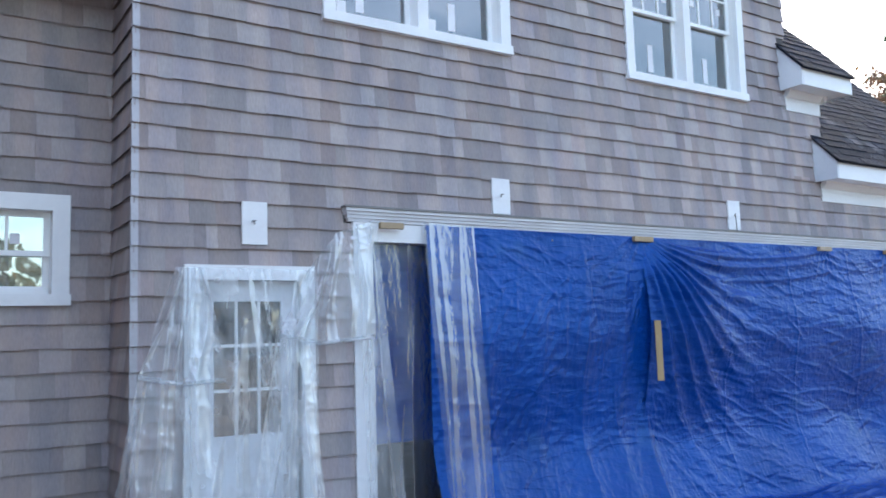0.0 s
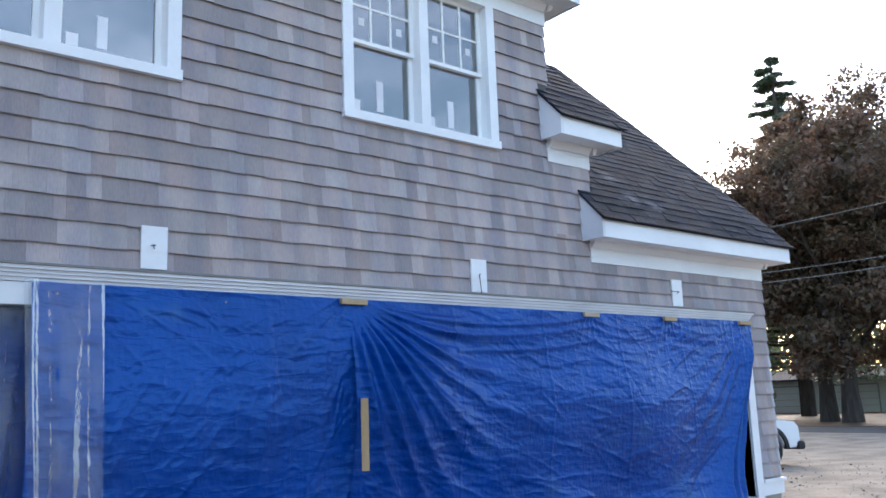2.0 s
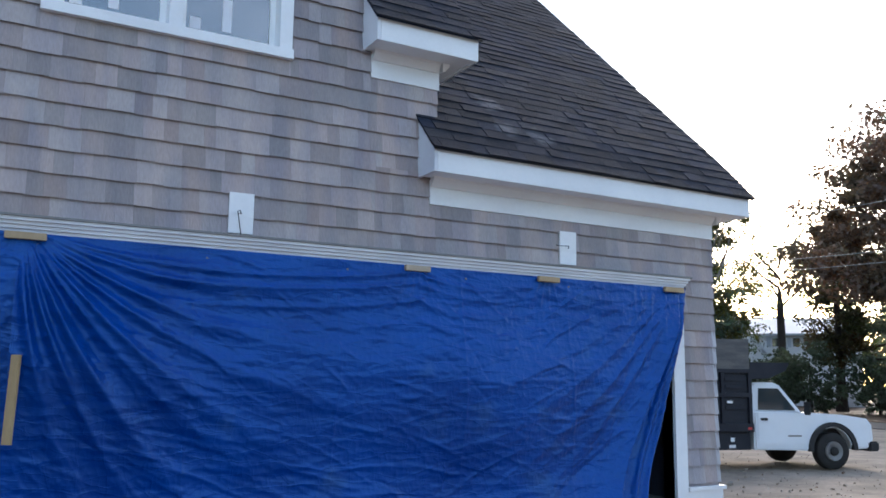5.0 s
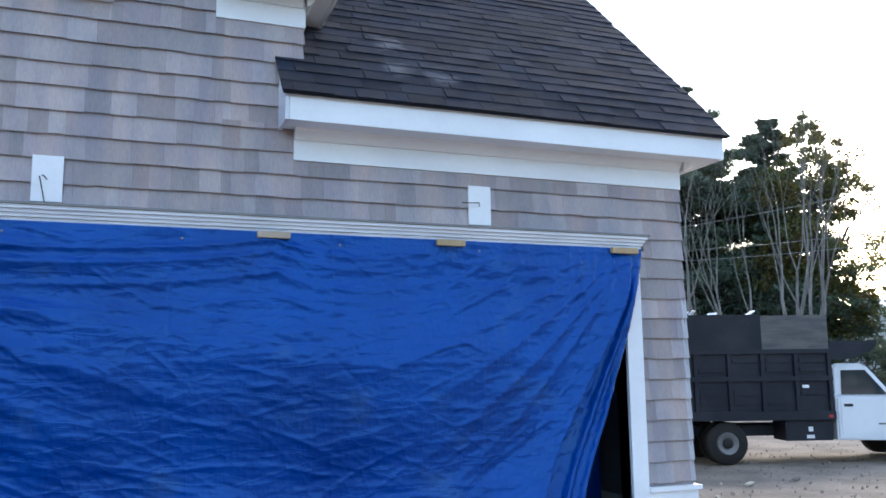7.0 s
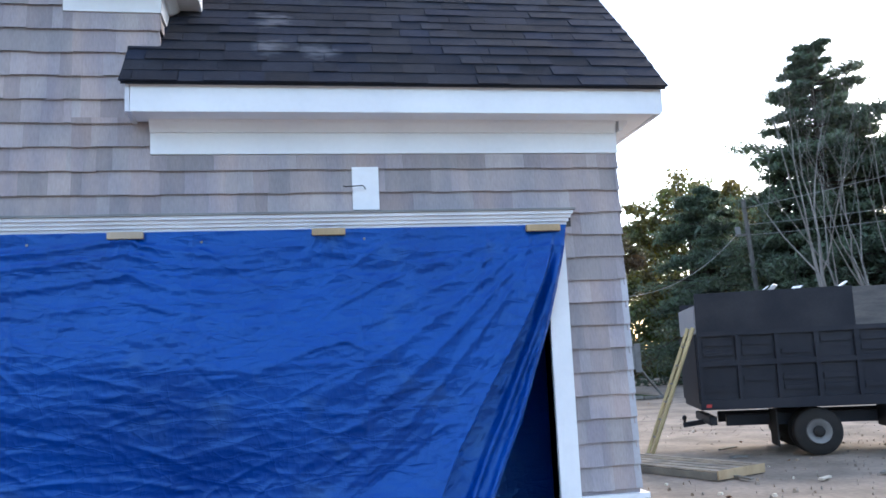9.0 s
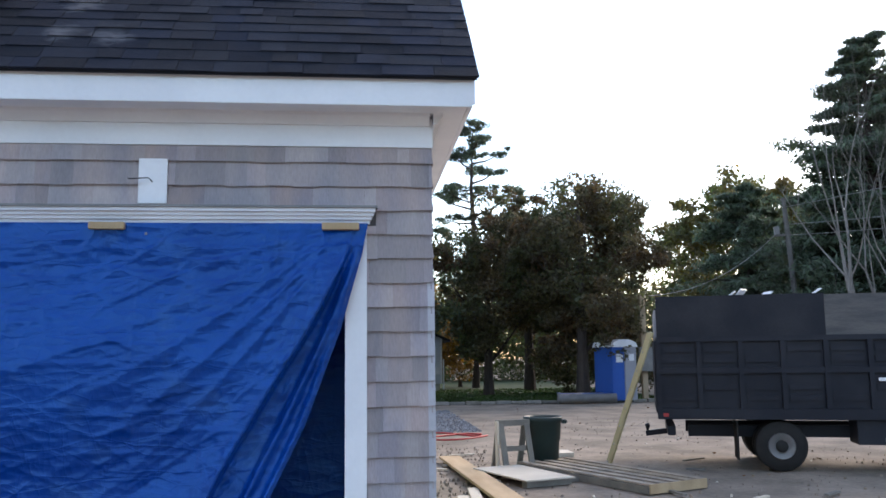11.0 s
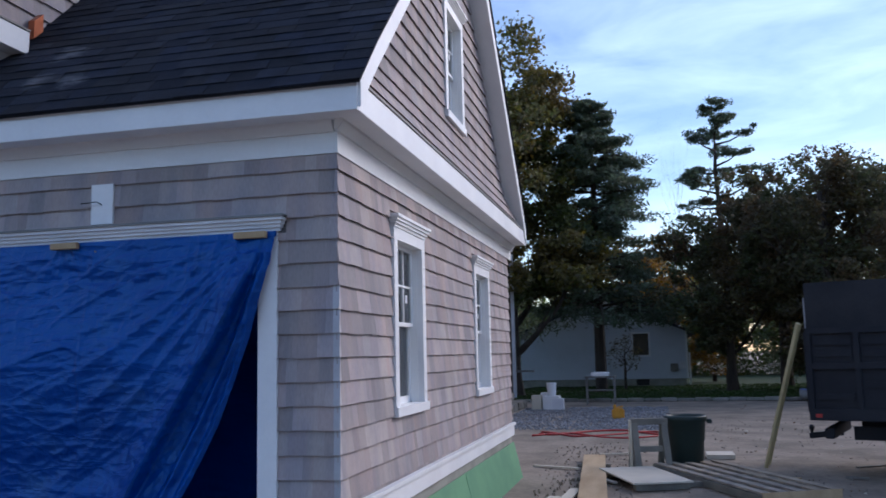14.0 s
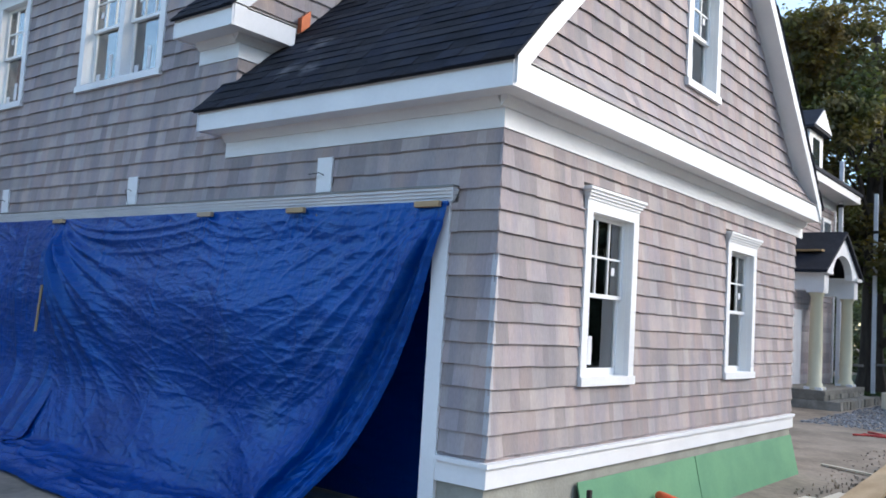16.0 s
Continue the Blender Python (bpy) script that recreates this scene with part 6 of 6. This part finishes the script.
    part("cone_body", lathe([(0.14, 0.0), (0.125, 0.06), (0.045, 0.44), (0.03, 0.46)], 24), M_ORANGE, cone, "", True)
    part("cone_base", cube(-0.17, 0.17, -0.17, 0.17, -0.03, 0.0, 0.01), M_ORANGE, cone)
    # green boards along the foundation
    for y0, y1 in ((6.75, 9.15), (9.17, 12.40)):
        m = pose(11.985, (y0 + y1) / 2, GROUND - 0.01, 0, -13, 0)
        tagged(part("green_board", cube(-0.012, 0.0, -(y1 - y0) / 2, (y1 - y0) / 2, 0.0, 0.52), M_GREEN), "green moisture board leaning on the foundation", "board", group="green boards").matrix_world = m
    tagged(part("black_edge_strip", cube(12.0, 12.03, 6.66, 6.70, GROUND, 0.35), M_DARKPLASTIC), "black strip at the green board's end", "strip")
    # jug, buckets, chair, hose
    jug = thing("fuel_jug", "yellow plastic fuel jug on the gravel", "jug", pose(12.9, 22.9, GROUND))
    part("jug_body", cube(-0.16, 0.16, -0.10, 0.10, 0.0, 0.28, 0.04), M_YELLOW, jug)
    part("jug_neck", lathe([(0.04, 0.27), (0.04, 0.34), (0.03, 0.37)], 12, None, pose(-0.08, 0, 0)), M_YELLOW, jug)
    part("jug_handle", beam((-0.02, 0, 0.30), (0.13, 0, 0.33), 0.04, 0.03), M_YELLOW, jug)
    for k, (x, y, w, h, mat) in enumerate(((10.75, 26.7, 0.5, 0.42, M_TRIM), (10.5, 27.2, 0.3, 0.5, M_TRIM), (10.95, 26.6, 0.35, 0.35, M_PRIMED), (10.3, 26.6, 0.3, 0.45, M_PALE))):
        tagged(part("supply_box", cube(x - w / 2, x + w / 2, y - w / 2, y + w / 2, GROUND, GROUND + h, 0.015), mat), "white carton of building supplies on the gravel", "box", group="supply boxes")
    tagged(part("white_bucket", lathe([(0.13, 0), (0.15, 0.36), (0.16, 0.37), (0.16, 0.40), (0.02, 0.40)], 20, None, pose(10.75, 26.7, GROUND + 0.42)), M_TRIM), "white plastic bucket on a carton", "bucket")
    ch = thing("folding_table", "small metal work stand in front of the pale house", "stand", pose(12.1, 29.2, GROUND))
    part("top", cube(-0.5, 0.5, -0.3, 0.3, 0.88, 0.93, 0.01), M_STEEL, ch)
    part("shelf", cube(-0.45, 0.45, -0.25, 0.25, 0.45, 0.48), M_STEEL, ch)
    for x in (-0.45, 0.45):
        for y in (-0.25, 0.25):
            part("leg", cube(x - 0.025, x + 0.025, y - 0.025, y + 0.025, 0, 0.88), M_STEEL, ch)
    part("case", cube(-0.3, 0.3, -0.2, 0.2, 0.93, 1.06, 0.02), M_TRIM, ch)
    for k in range(3):
        pts = []
        for j in range(60):
            f = j / 59
            pts.append((11.3 + 2.8 * f + 0.1 * math.sin(9 * f + k), 18.6 + 0.5 * math.sin(7 * f + k * 1.9) + 0.35 * k - 0.3, GROUND + 0.02))
        hose = tube(bmesh.new(), pts, 0.022, 6)
        tagged(part("hose", hose, M_RED, None, "", True), "red air hose snaking over the dirt", "hose", group="red hoses")
    # gravel patch, stones, fallen leaves and litter
    rng = np.random.RandomState(5)

    def scatter(name, n, area, size, mat, label, flat=0.5, cat="debris"):
        x, y = rng.uniform(area[0], area[1], n), rng.uniform(area[2], area[3], n)
        keep = ~((x < 12.3) & (y > 5.3) & (y < 12.6))
        x, y = x[keep], y[keep]
        V, F = [], []
        for px, py in zip(x, y):
            s = size * rng.uniform(0.4, 1.5)
            a = rng.uniform(0, math.tau)
            ring = [(px + s * math.cos(a + q) * rng.uniform(0.7, 1.2), py + s * math.sin(a + q) * rng.uniform(0.7, 1.2)) for q in (0, 1.57, 3.14, 4.71)]
            i = len(V)
            V += [(u, v, GROUND - 0.03) for u, v in ring] + [(px + (u - px) * 0.6, py + (v - py) * 0.6, GROUND + s * flat * rng.uniform(0.6, 1.2)) for u, v in ring]
            F += [(i + 4, i + 5, i + 6, i + 7)] + [(i + j, i + (j + 1) % 4, i + 4 + (j + 1) % 4, i + 4 + j) for j in range(4)]
        tagged(from_arrays(name, V, F, mat), label, cat, kind="stuff")
    scatter("gravel", 5200, (9.9, 14.2, 19.8, 27.5), 0.035, M_GRAVEL, "patch of grey crushed stone", 0.7, "gravel")
    scatter("loose_stones", 1500, (12.2, 24.0, 5.5, 24.0), 0.011, M_CLOD, "small stones strewn over the dirt", 0.7, "stones")
    scatter("loose_stones", 260, (12.2, 20.0, 6.0, 18.0), 0.026, M_CLOD, "larger stones and clods on the dirt", 0.5, "stones")
    scatter("debris", 600, (12.05, 13.6, 6.4, 16.5), 0.016, M_CLOD, "chips and clods of earth along the foundation", 0.6)
    scatter("litter", 26, (12.6, 19.0, 8.5, 20.0), 0.035, M_PALE, "scraps of white paper and plastic on the dirt", 0.15, "litter")
    n = 100
    cs = np.stack([rng.uniform(12.2, 26, n), rng.uniform(6, 29, n), np.full(n, GROUND + 0.01)], -1)
    V, F = leaf_cards(rng, cs, np.array((0.01,)), n, 0.036, 0.3)
    V[:, 2] = np.clip(V[:, 2], GROUND - 0.005, GROUND + 0.03)
    tagged(from_arrays("fallen_leaves", V, F, L_FALLEN), "brown fallen leaves strewn over the dirt", "leaves", kind="stuff")
    # lawn, lane and far surfaces
    tagged(part("lawn", cube(4.0, 23.5, 30.8, 60.0, GROUND - 0.05, GROUND + 0.05), M_LAWN), "dark green lawn behind the yard", "lawn", kind="structure")
    n = 26000
    cs = np.stack([rng.uniform(8, 23, n), 30.8 + 12 * rng.uniform(0, 1, n) ** 1.6, np.full(n, GROUND + 0.07)], -1)
    V, F = leaf_cards(rng, cs, np.array((0.01,)), n, 0.055, 0.5)
    tagged(from_arrays("lawn_grass", V, F, L_GRASS), "short green grass on the lawn", "grass", kind="stuff")
    edge = bmesh.new()
    for k in range(26):
        x = 9.0 + k * 0.56
        box(edge, x, x + 0.53, 30.55 + 0.05 * math.sin(k), 30.8, GROUND, GROUND + 0.10 + 0.02 * (k % 2), 0.02)
    tagged(part("stone_edging", edge, M_STONE), "low stone edging along the lawn", "edging", kind="stuff")
    road = prism([(30, -60), (35.5, -60), (47, 70), (41, 70)], "z", GROUND - 0.05, GROUND + 0.008)
    tagged(part("road", road, M_ASPHALT), "grey asphalt road beyond the yard", "road", kind="structure")
    tagged(part("leaf_bank", prism([(38.5, -5), (60, -5), (66, 60), (46.5, 60)], "z", GROUND - 0.05, GROUND + 0.03), L_FALLEN), "verge covered in brown fallen leaves", "verge", kind="structure")
    # site toilet, meter post, culvert pipes
    cab = thing("portable_toilet", "blue and grey portable site toilet with a white roof", "toilet cabin", pose(20.8, 30.9, GROUND, 0, 0, 20))
    part("cabin_wall", cube(-0.55, 0.0, -0.55, 0.55, 0.08, 2.0, 0.02), M_BLUE, cab)
    part("cabin_door", cube(0.0, 0.55, -0.56, 0.55, 0.08, 2.0, 0.02), M_GREYPL, cab)
    part("cabin_roof", prism([(-0.6, 2.0), (0.6, 2.0), (0.5, 2.18), (0.2, 2.28), (-0.2, 2.28), (-0.5, 2.18)], "y", -0.6, 0.6), M_TRIM, cab)
    part("skid", cube(-0.5, 0.5, -0.5, 0.5, 0, 0.08), M_DARKPLASTIC, cab)
    part("notice", cube(-0.38, -0.08, -0.572, -0.562, 1.45, 1.75), M_TRIM, cab, "white notice")
    part("notice", cube(0.18, 0.42, -0.572, -0.562, 1.5, 1.75), M_TRIM, cab, "white notice")
    post = thing("meter_post", "timber power post with grey meter boxes and stays", "post", pose(22.0, 31.2, GROUND))
    part("pole", cube(-0.1, 0.1, -0.1, 0.1, 0, 3.9), M_LUMBER, post)
    part("meter_box", cube(-0.25, 0.35, -0.3, -0.1, 1.1, 2.0, 0.02), M_STEEL, post)
    part("meter_box", cube(0.36, 0.62, -0.26, -0.1, 1.0, 2.1, 0.02), M_STEEL, post)
    part("stay", beam((1.5, 0, 0.0), (0.1, 0, 1.9), 0.09, 0.05), M_GREYWOOD, post)
    part("stay", beam((1.7, 0.4, 0.0), (0.3, 0.1, 1.5), 0.09, 0.05), M_GREYWOOD, post)
    part("stay", beam((-1.4, 0, 0.0), (-0.05, 0, 1.2), 0.09, 0.05), M_GREYWOOD, post)
    for k, (y, mat) in enumerate(((0.0, M_STEEL), (0.42, M_BLUE), (0.8, M_STEEL))):
        bm = lathe([(0.17, 0), (0.17, 2.0), (0.19, 2.02), (0.19, 2.1), (0.15, 2.1), (0.15, 0.05)], 18, None, pose(20.5 + 0.1 * k, 29.9 + y, GROUND + 0.19, 0, -90, -8))
        tagged(part("culvert_pipe", bm, mat, None, "", True), "plastic drain pipe lying on the dirt", "pipe", group="drain pipes")
    # utility pole and its wires
    pole = thing("utility_pole", "leaning wooden utility pole with wires", "utility pole", pose(31.15, 36.4, GROUND, 0, -3.5, 0))
    part("pole", lathe([(0.14, 0), (0.10, 8.75)], 12), M_POLE, pole)
    part("crossarm", cube(-0.6, 0.15, -0.05, 0.05, 7.0, 7.1), M_POLE, pole)
    part("bracket", cube(-0.6, -0.4, -0.08, 0.08, 7.1, 7.45), M_STEEL, pole)

    def wire(a, b, sag, r=0.016):
        a, b = Vector(a), Vector(b)
        pts = [a.lerp(b, k / 20) - Vector((0, 0, sag * 4 * (k / 20) * (1 - k / 20))) for k in range(21)]
        tagged(part("overhead_wire", tube(bmesh.new(), pts, r, 5), M_STEEL), "thin grey overhead cable between poles", "cable", group="overhead wires")
    wire((30.2, 36.4, 7.0), (22.0, 31.2, 3.8), 0.7, 0.016)
    wire((30.7, 36.4, 8.2), (37.5, 10, 9.2), 0.5)
    wire((30.8, 36.4, 7.4), (38, 10, 7.0), 0.6)
    wire((30.8, 36.4, 6.9), (38, 10, 6.6), 0.6)
    wire((37.5, 10, 9.2), (33.0, -30, 9.0), 0.6)
    wire((38, 10, 7.0), (33.5, -30, 6.8), 0.6)
    wire((38, 10, 6.6), (33.5, -30, 6.5), 0.6)


# ---- neighbouring buildings ----
def pale_house():
    h = thing("pale_house", "single-storey house with pale blue-grey clapboard siding", "house", pose(0, 0, GROUND))
    part("foundation", cube(7.6, 15.3, 42.05, 52, -0.2, 0.45), M_CONCRETE, h)
    for k in range(26):
        z = 0.42 + k * 0.165
        half = 3.95 if z < 2.62 else max(0.1, 3.95 - (z - 2.62) / 0.42)
        for u0, u1, v0, v1 in cut((11.45 - half, 11.45 + half, z, z + 0.165), [(12.85, 13.72, 1.45, 2.62)]):
            part("clapboard", prism([(41.93, v0), (42.02, v0), (42.02, v1), (42.015, v1)], "x", u0, u1), M_SIDING, h)
    part("wall", cube(7.55, 15.35, 42.03, 52, 0.4, 2.65), M_SIDING, h)
    part("gable", prism([(7.5, 2.65), (15.4, 2.65), (11.45, 4.3)], "y", 42.03, 52), M_SIDING, h)
    part("roof", prism([(7.1, 2.55), (11.45, 4.42), (15.8, 2.55), (15.8, 2.43), (11.45, 4.28), (7.1, 2.43)], "y", 41.7, 52.3), M_ROOF, h)
    win = part("window", cube(12.85, 13.72, 41.96, 42.05, 1.45, 2.62), M_TRIM, h)
    part("pane", cube(12.93, 13.64, 41.94, 41.957, 1.53, 2.54), M_GLASSDARK, win)
    part("corner_board", cube(15.33, 15.42, 41.95, 42.05, 0.4, 2.65), M_TRIM, h)
    part("meter", cube(14.6, 14.95, 41.85, 41.97, 0.75, 1.1, 0.02), M_STEEL, h)
    part("meter", cube(15.0, 15.3, 41.85, 41.97, 0.85, 1.2, 0.02), M_PRIMED, h)
    part("vent", cube(13.0, 13.6, 42.0, 42.045, 0.1, 0.38), M_DARKPLASTIC, h)
    part("gas_pipe", cube(15.45, 15.52, 41.95, 42.0, 0.1, 1.6), M_PRIMED, h)


def beige_garage():
    h = thing("beige_garage", "long low beige garage with wide doors behind beech trunks", "garage", pose(62.0, 35.2, GROUND, 0, 0, -90))
    part("wall", cube(0, 20, 0, 6, 0, 2.35), M_BEIGE, h)
    part("roof", prism([(-0.3, 2.33), (-0.3, 2.45), (3, 3.2), (6.4, 2.45), (6.4, 2.33)], "x", -0.4, 20.4), M_ROOF, h)
    for x in (0.65, 5.2, 9.8, 14.4):
        part("door_frame", cube(x - 0.09, x + 3.69, -0.03, 0.01, 0.0, 1.99), M_GREYWOOD, h)
        d = part("garage_door", cube(x, x + 3.6, -0.05, 0.02, 0.05, 1.90), M_BEIGE, h)
        for k in range(1, 4):
            part("door_joint", cube(x, x + 3.6, -0.055, -0.045, 0.05 + k * 0.46 - 0.012, 0.05 + k * 0.46 + 0.012), M_GREYWOOD, d)


def far_house():
    h = thing("far_house", "far white gabled house with a blue-grey roof", "house", pose(58.0, 43.6, GROUND, 0, 0, -50))
    part("wall", cube(0.0, 7.0, 0.6, 6.5, 0, 5.35), M_TRIM, h)
    part("roof", prism([(0.2, 5.25), (0.2, 5.4), (3.5, 6.75), (6.9, 5.4), (6.9, 5.25)], "x", -1.9, 7.3), M_SIDING, h)
    part("gable_front", prism([(-4.1, 0.0), (0.15, 0.0), (0.15, 4.3), (-1.95, 7.0), (-4.1, 4.3)], "y", 0.0, 6.0), M_TRIM, h)
    for s in (-1, 1):
        part("gable_roof", prism([(-1.95, 7.02), (-1.95, 7.16), (-1.95 + s * 2.4, 4.08), (-1.95 + s * 2.4, 3.94)], "y", -0.3, 6.2), M_PRIMED, h)
    for x, z in ((-1.45, 5.0), (1.15, 4.75), (2.6, 4.75), (4.6, 4.75)):
        y = 0.0 if x < 0 else 0.6
        w = part("window", cube(x - 0.32, x + 0.32, y - 0.03, y, z - 0.38, z + 0.38), M_PRIMED, h)
        part("pane", cube(x - 0.24, x + 0.24, y - 0.036, y - 0.03, z - 0.30, z + 0.30), M_GLASSDARK, w)
    for x in (0.65, 2.1, 3.1):
        part("shutter", cube(x - 0.14, x + 0.14, 0.56, 0.597, 4.37, 5.13), M_SIDING, h)


def entrance_front():
    """The main front with its columned porch beyond the garage."""
    h = thing("main_house", "shingled main house front with dormer and white eaves", "house", pose(0, 0, 0))
    part("wall", cube(0.0, 7.9, 20.0, 30.2, GROUND, 6.15), M_SHINGLE, h)
    for k in range(36):
        part("shingle_course", prism([(7.9, 0.3 + k * 0.16), (7.93, 0.3 + k * 0.16), (7.905, 0.46 + k * 0.16), (7.9, 0.46 + k * 0.16)], "y", 20, 30.2), M_SHINGLE, h)
    part("eave", cube(7.6, 8.6, 19.8, 30.6, 6.15, 6.42, 0.01), M_TRIM, h)
    part("frieze", cube(7.9, 7.95, 20, 30.2, 5.85, 6.15), M_TRIM, h)
    part("corner_board", cube(7.88, 7.96, 30.1, 30.25, 0.3, 5.9), M_TRIM, h)
    part("roof", prism([(8.65, 6.40), (8.65, 6.50), (4.0, 10.0), (-0.5, 6.5), (-0.5, 6.4)], "y", 19.7, 30.7), M_ROOF, h)
    for y in (25.4, 28.6):
        w = part("window", cube(7.9, 7.98, y, y + 0.95, 3.9, 5.5), M_TRIM, h)
        part("pane", cube(7.975, 7.99, y + 0.12, y + 0.83, 4.02, 5.38), M_GLASSDARK, w)
    w = part("window", cube(7.9, 7.98, 27.9, 28.5, 0.9, 2.6), M_TRIM, h)
    part("pane", cube(7.975, 7.99, 28.0, 28.4, 1.0, 2.5), M_GLASSDARK, w)
    part("front_door", cube(7.88, 7.97, 25.6, 26.6, 0.36, 2.5), M_PRIMED, h)
    d = part("dormer", cube(5.6, 8.25, 25.7, 27.0, 6.3, 7.75), M_GREEN, h, "unfinished dormer with green sheathing")
    part("dormer_front", cube(8.24, 8.32, 25.65, 27.05, 6.3, 7.8), M_TRIM, d)
    part("pane", cube(8.32, 8.33, 26.0, 26.7, 6.55, 7.5), M_GLASSDARK, d)
    part("dormer_roof", prism([(25.45, 7.75), (26.35, 8.4), (27.25, 7.75), (27.25, 7.68), (25.45, 7.68)], "x", 5.0, 8.5), M_ROOF, d)
    part("dormer_pediment", prism([(25.5, 7.76), (26.35, 8.35), (27.2, 7.76)], "x", 8.48, 8.53), M_TRIM, d)
    p = thing("porch", "white gabled entrance porch with cream columns on stone steps", "porch", pose(0, 0, 0))
    part("floor", cube(7.95, 9.35, 23.9, 28.2, 0.24, 0.35), M_STONE, p)
    rr = random.Random(4)
    for z0, z1, x1, y0, y1 in ((GROUND - 0.05, 0.10, 9.75, 23.9, 28.2), (0.10, 0.24, 9.35, 23.9, 28.2)):
        y = y0
        while y < y1:
            w = rr.uniform(0.25, 0.5)
            part("stone", cube(7.95, x1 + rr.uniform(-0.02, 0.02), y, min(y + w - 0.02, y1), z0, z1, 0.015), M_STONE, p)
            y += w
    for y in (24.45, 27.65):
        part("column", lathe([(0.24, 0.35), (0.24, 0.42), (0.20, 0.45), (0.20, 0.50), (0.165, 0.53), (0.17, 1.4), (0.145, 2.78), (0.165, 2.80), (0.17, 2.84), (0.20, 2.88), (0.20, 2.94)], 28, None, pose(8.95, y, 0)), M_CREAM, p, "", True)
        part("base", cube(8.72, 9.18, y - 0.23, y + 0.23, 0.35, 0.42), M_TRIM, p)
        part("capital", cube(8.73, 9.17, y - 0.22, y + 0.22, 2.90, 2.97), M_TRIM, p)
        part("entablature", cube(7.95, 9.18, y - 0.22, y + 0.22, 2.97, 3.42), M_TRIM, p)
        part("cornice", cube(7.95, 9.28, y - 0.30, y + 0.30, 3.42, 3.50), M_TRIM, p)
    arch = [(26.05 + 1.05 * math.cos(a), 3.42 + 0.62 * math.sin(a)) for a in np.linspace(0, math.pi, 14)]
    part("pediment", prism([(24.15, 3.5), (25.0, 3.42)] + arch[::-1] + [(27.1, 3.42), (27.95, 3.5), (26.05, 4.62)], "x", 9.0, 9.2), M_TRIM, p)
    part("porch_roof", prism([(24.0, 3.5), (26.05, 4.72), (28.1, 3.5), (28.1, 3.42), (26.05, 4.62), (24.0, 3.42)], "x", 7.95, 9.3), M_ROOF, p)
    part("vault", cube(7.95, 8.98, 24.7, 27.4, 4.05, 4.1), M_LUMBER, p)
    for x, y, z in ((8.7, 32.4, 6.9), (8.2, 29.8, 7.6)):
        s = thing("scaffold_pole", "upright aluminium scaffold pump pole", "scaffold pole", pose(x, y, GROUND), group="scaffold poles")
        part("pole", cube(-0.06, 0.06, -0.06, 0.06, 0, z), M_PRIMED, s)
        part("bracket", cube(-0.1, 0.75, -0.04, 0.04, 1.02, 1.10), M_STEEL, s)
        part("collar", cube(-0.08, 0.08, -0.08, 0.08, z * 0.8, z * 0.8 + 0.1), M_DARKPLASTIC, s)


M_GLASSDARK = material("dark_window_glass", (0.03, 0.04, 0.045), 0.05, 0, 0.05, 1, 5, 0, spec=1.0)
dump_truck()
yard()
pale_house()
beige_garage()
far_house()
entrance_front()
plant_trees()
far_woods()


clad_the_house()
cap_the_corners()
roof_the_house()
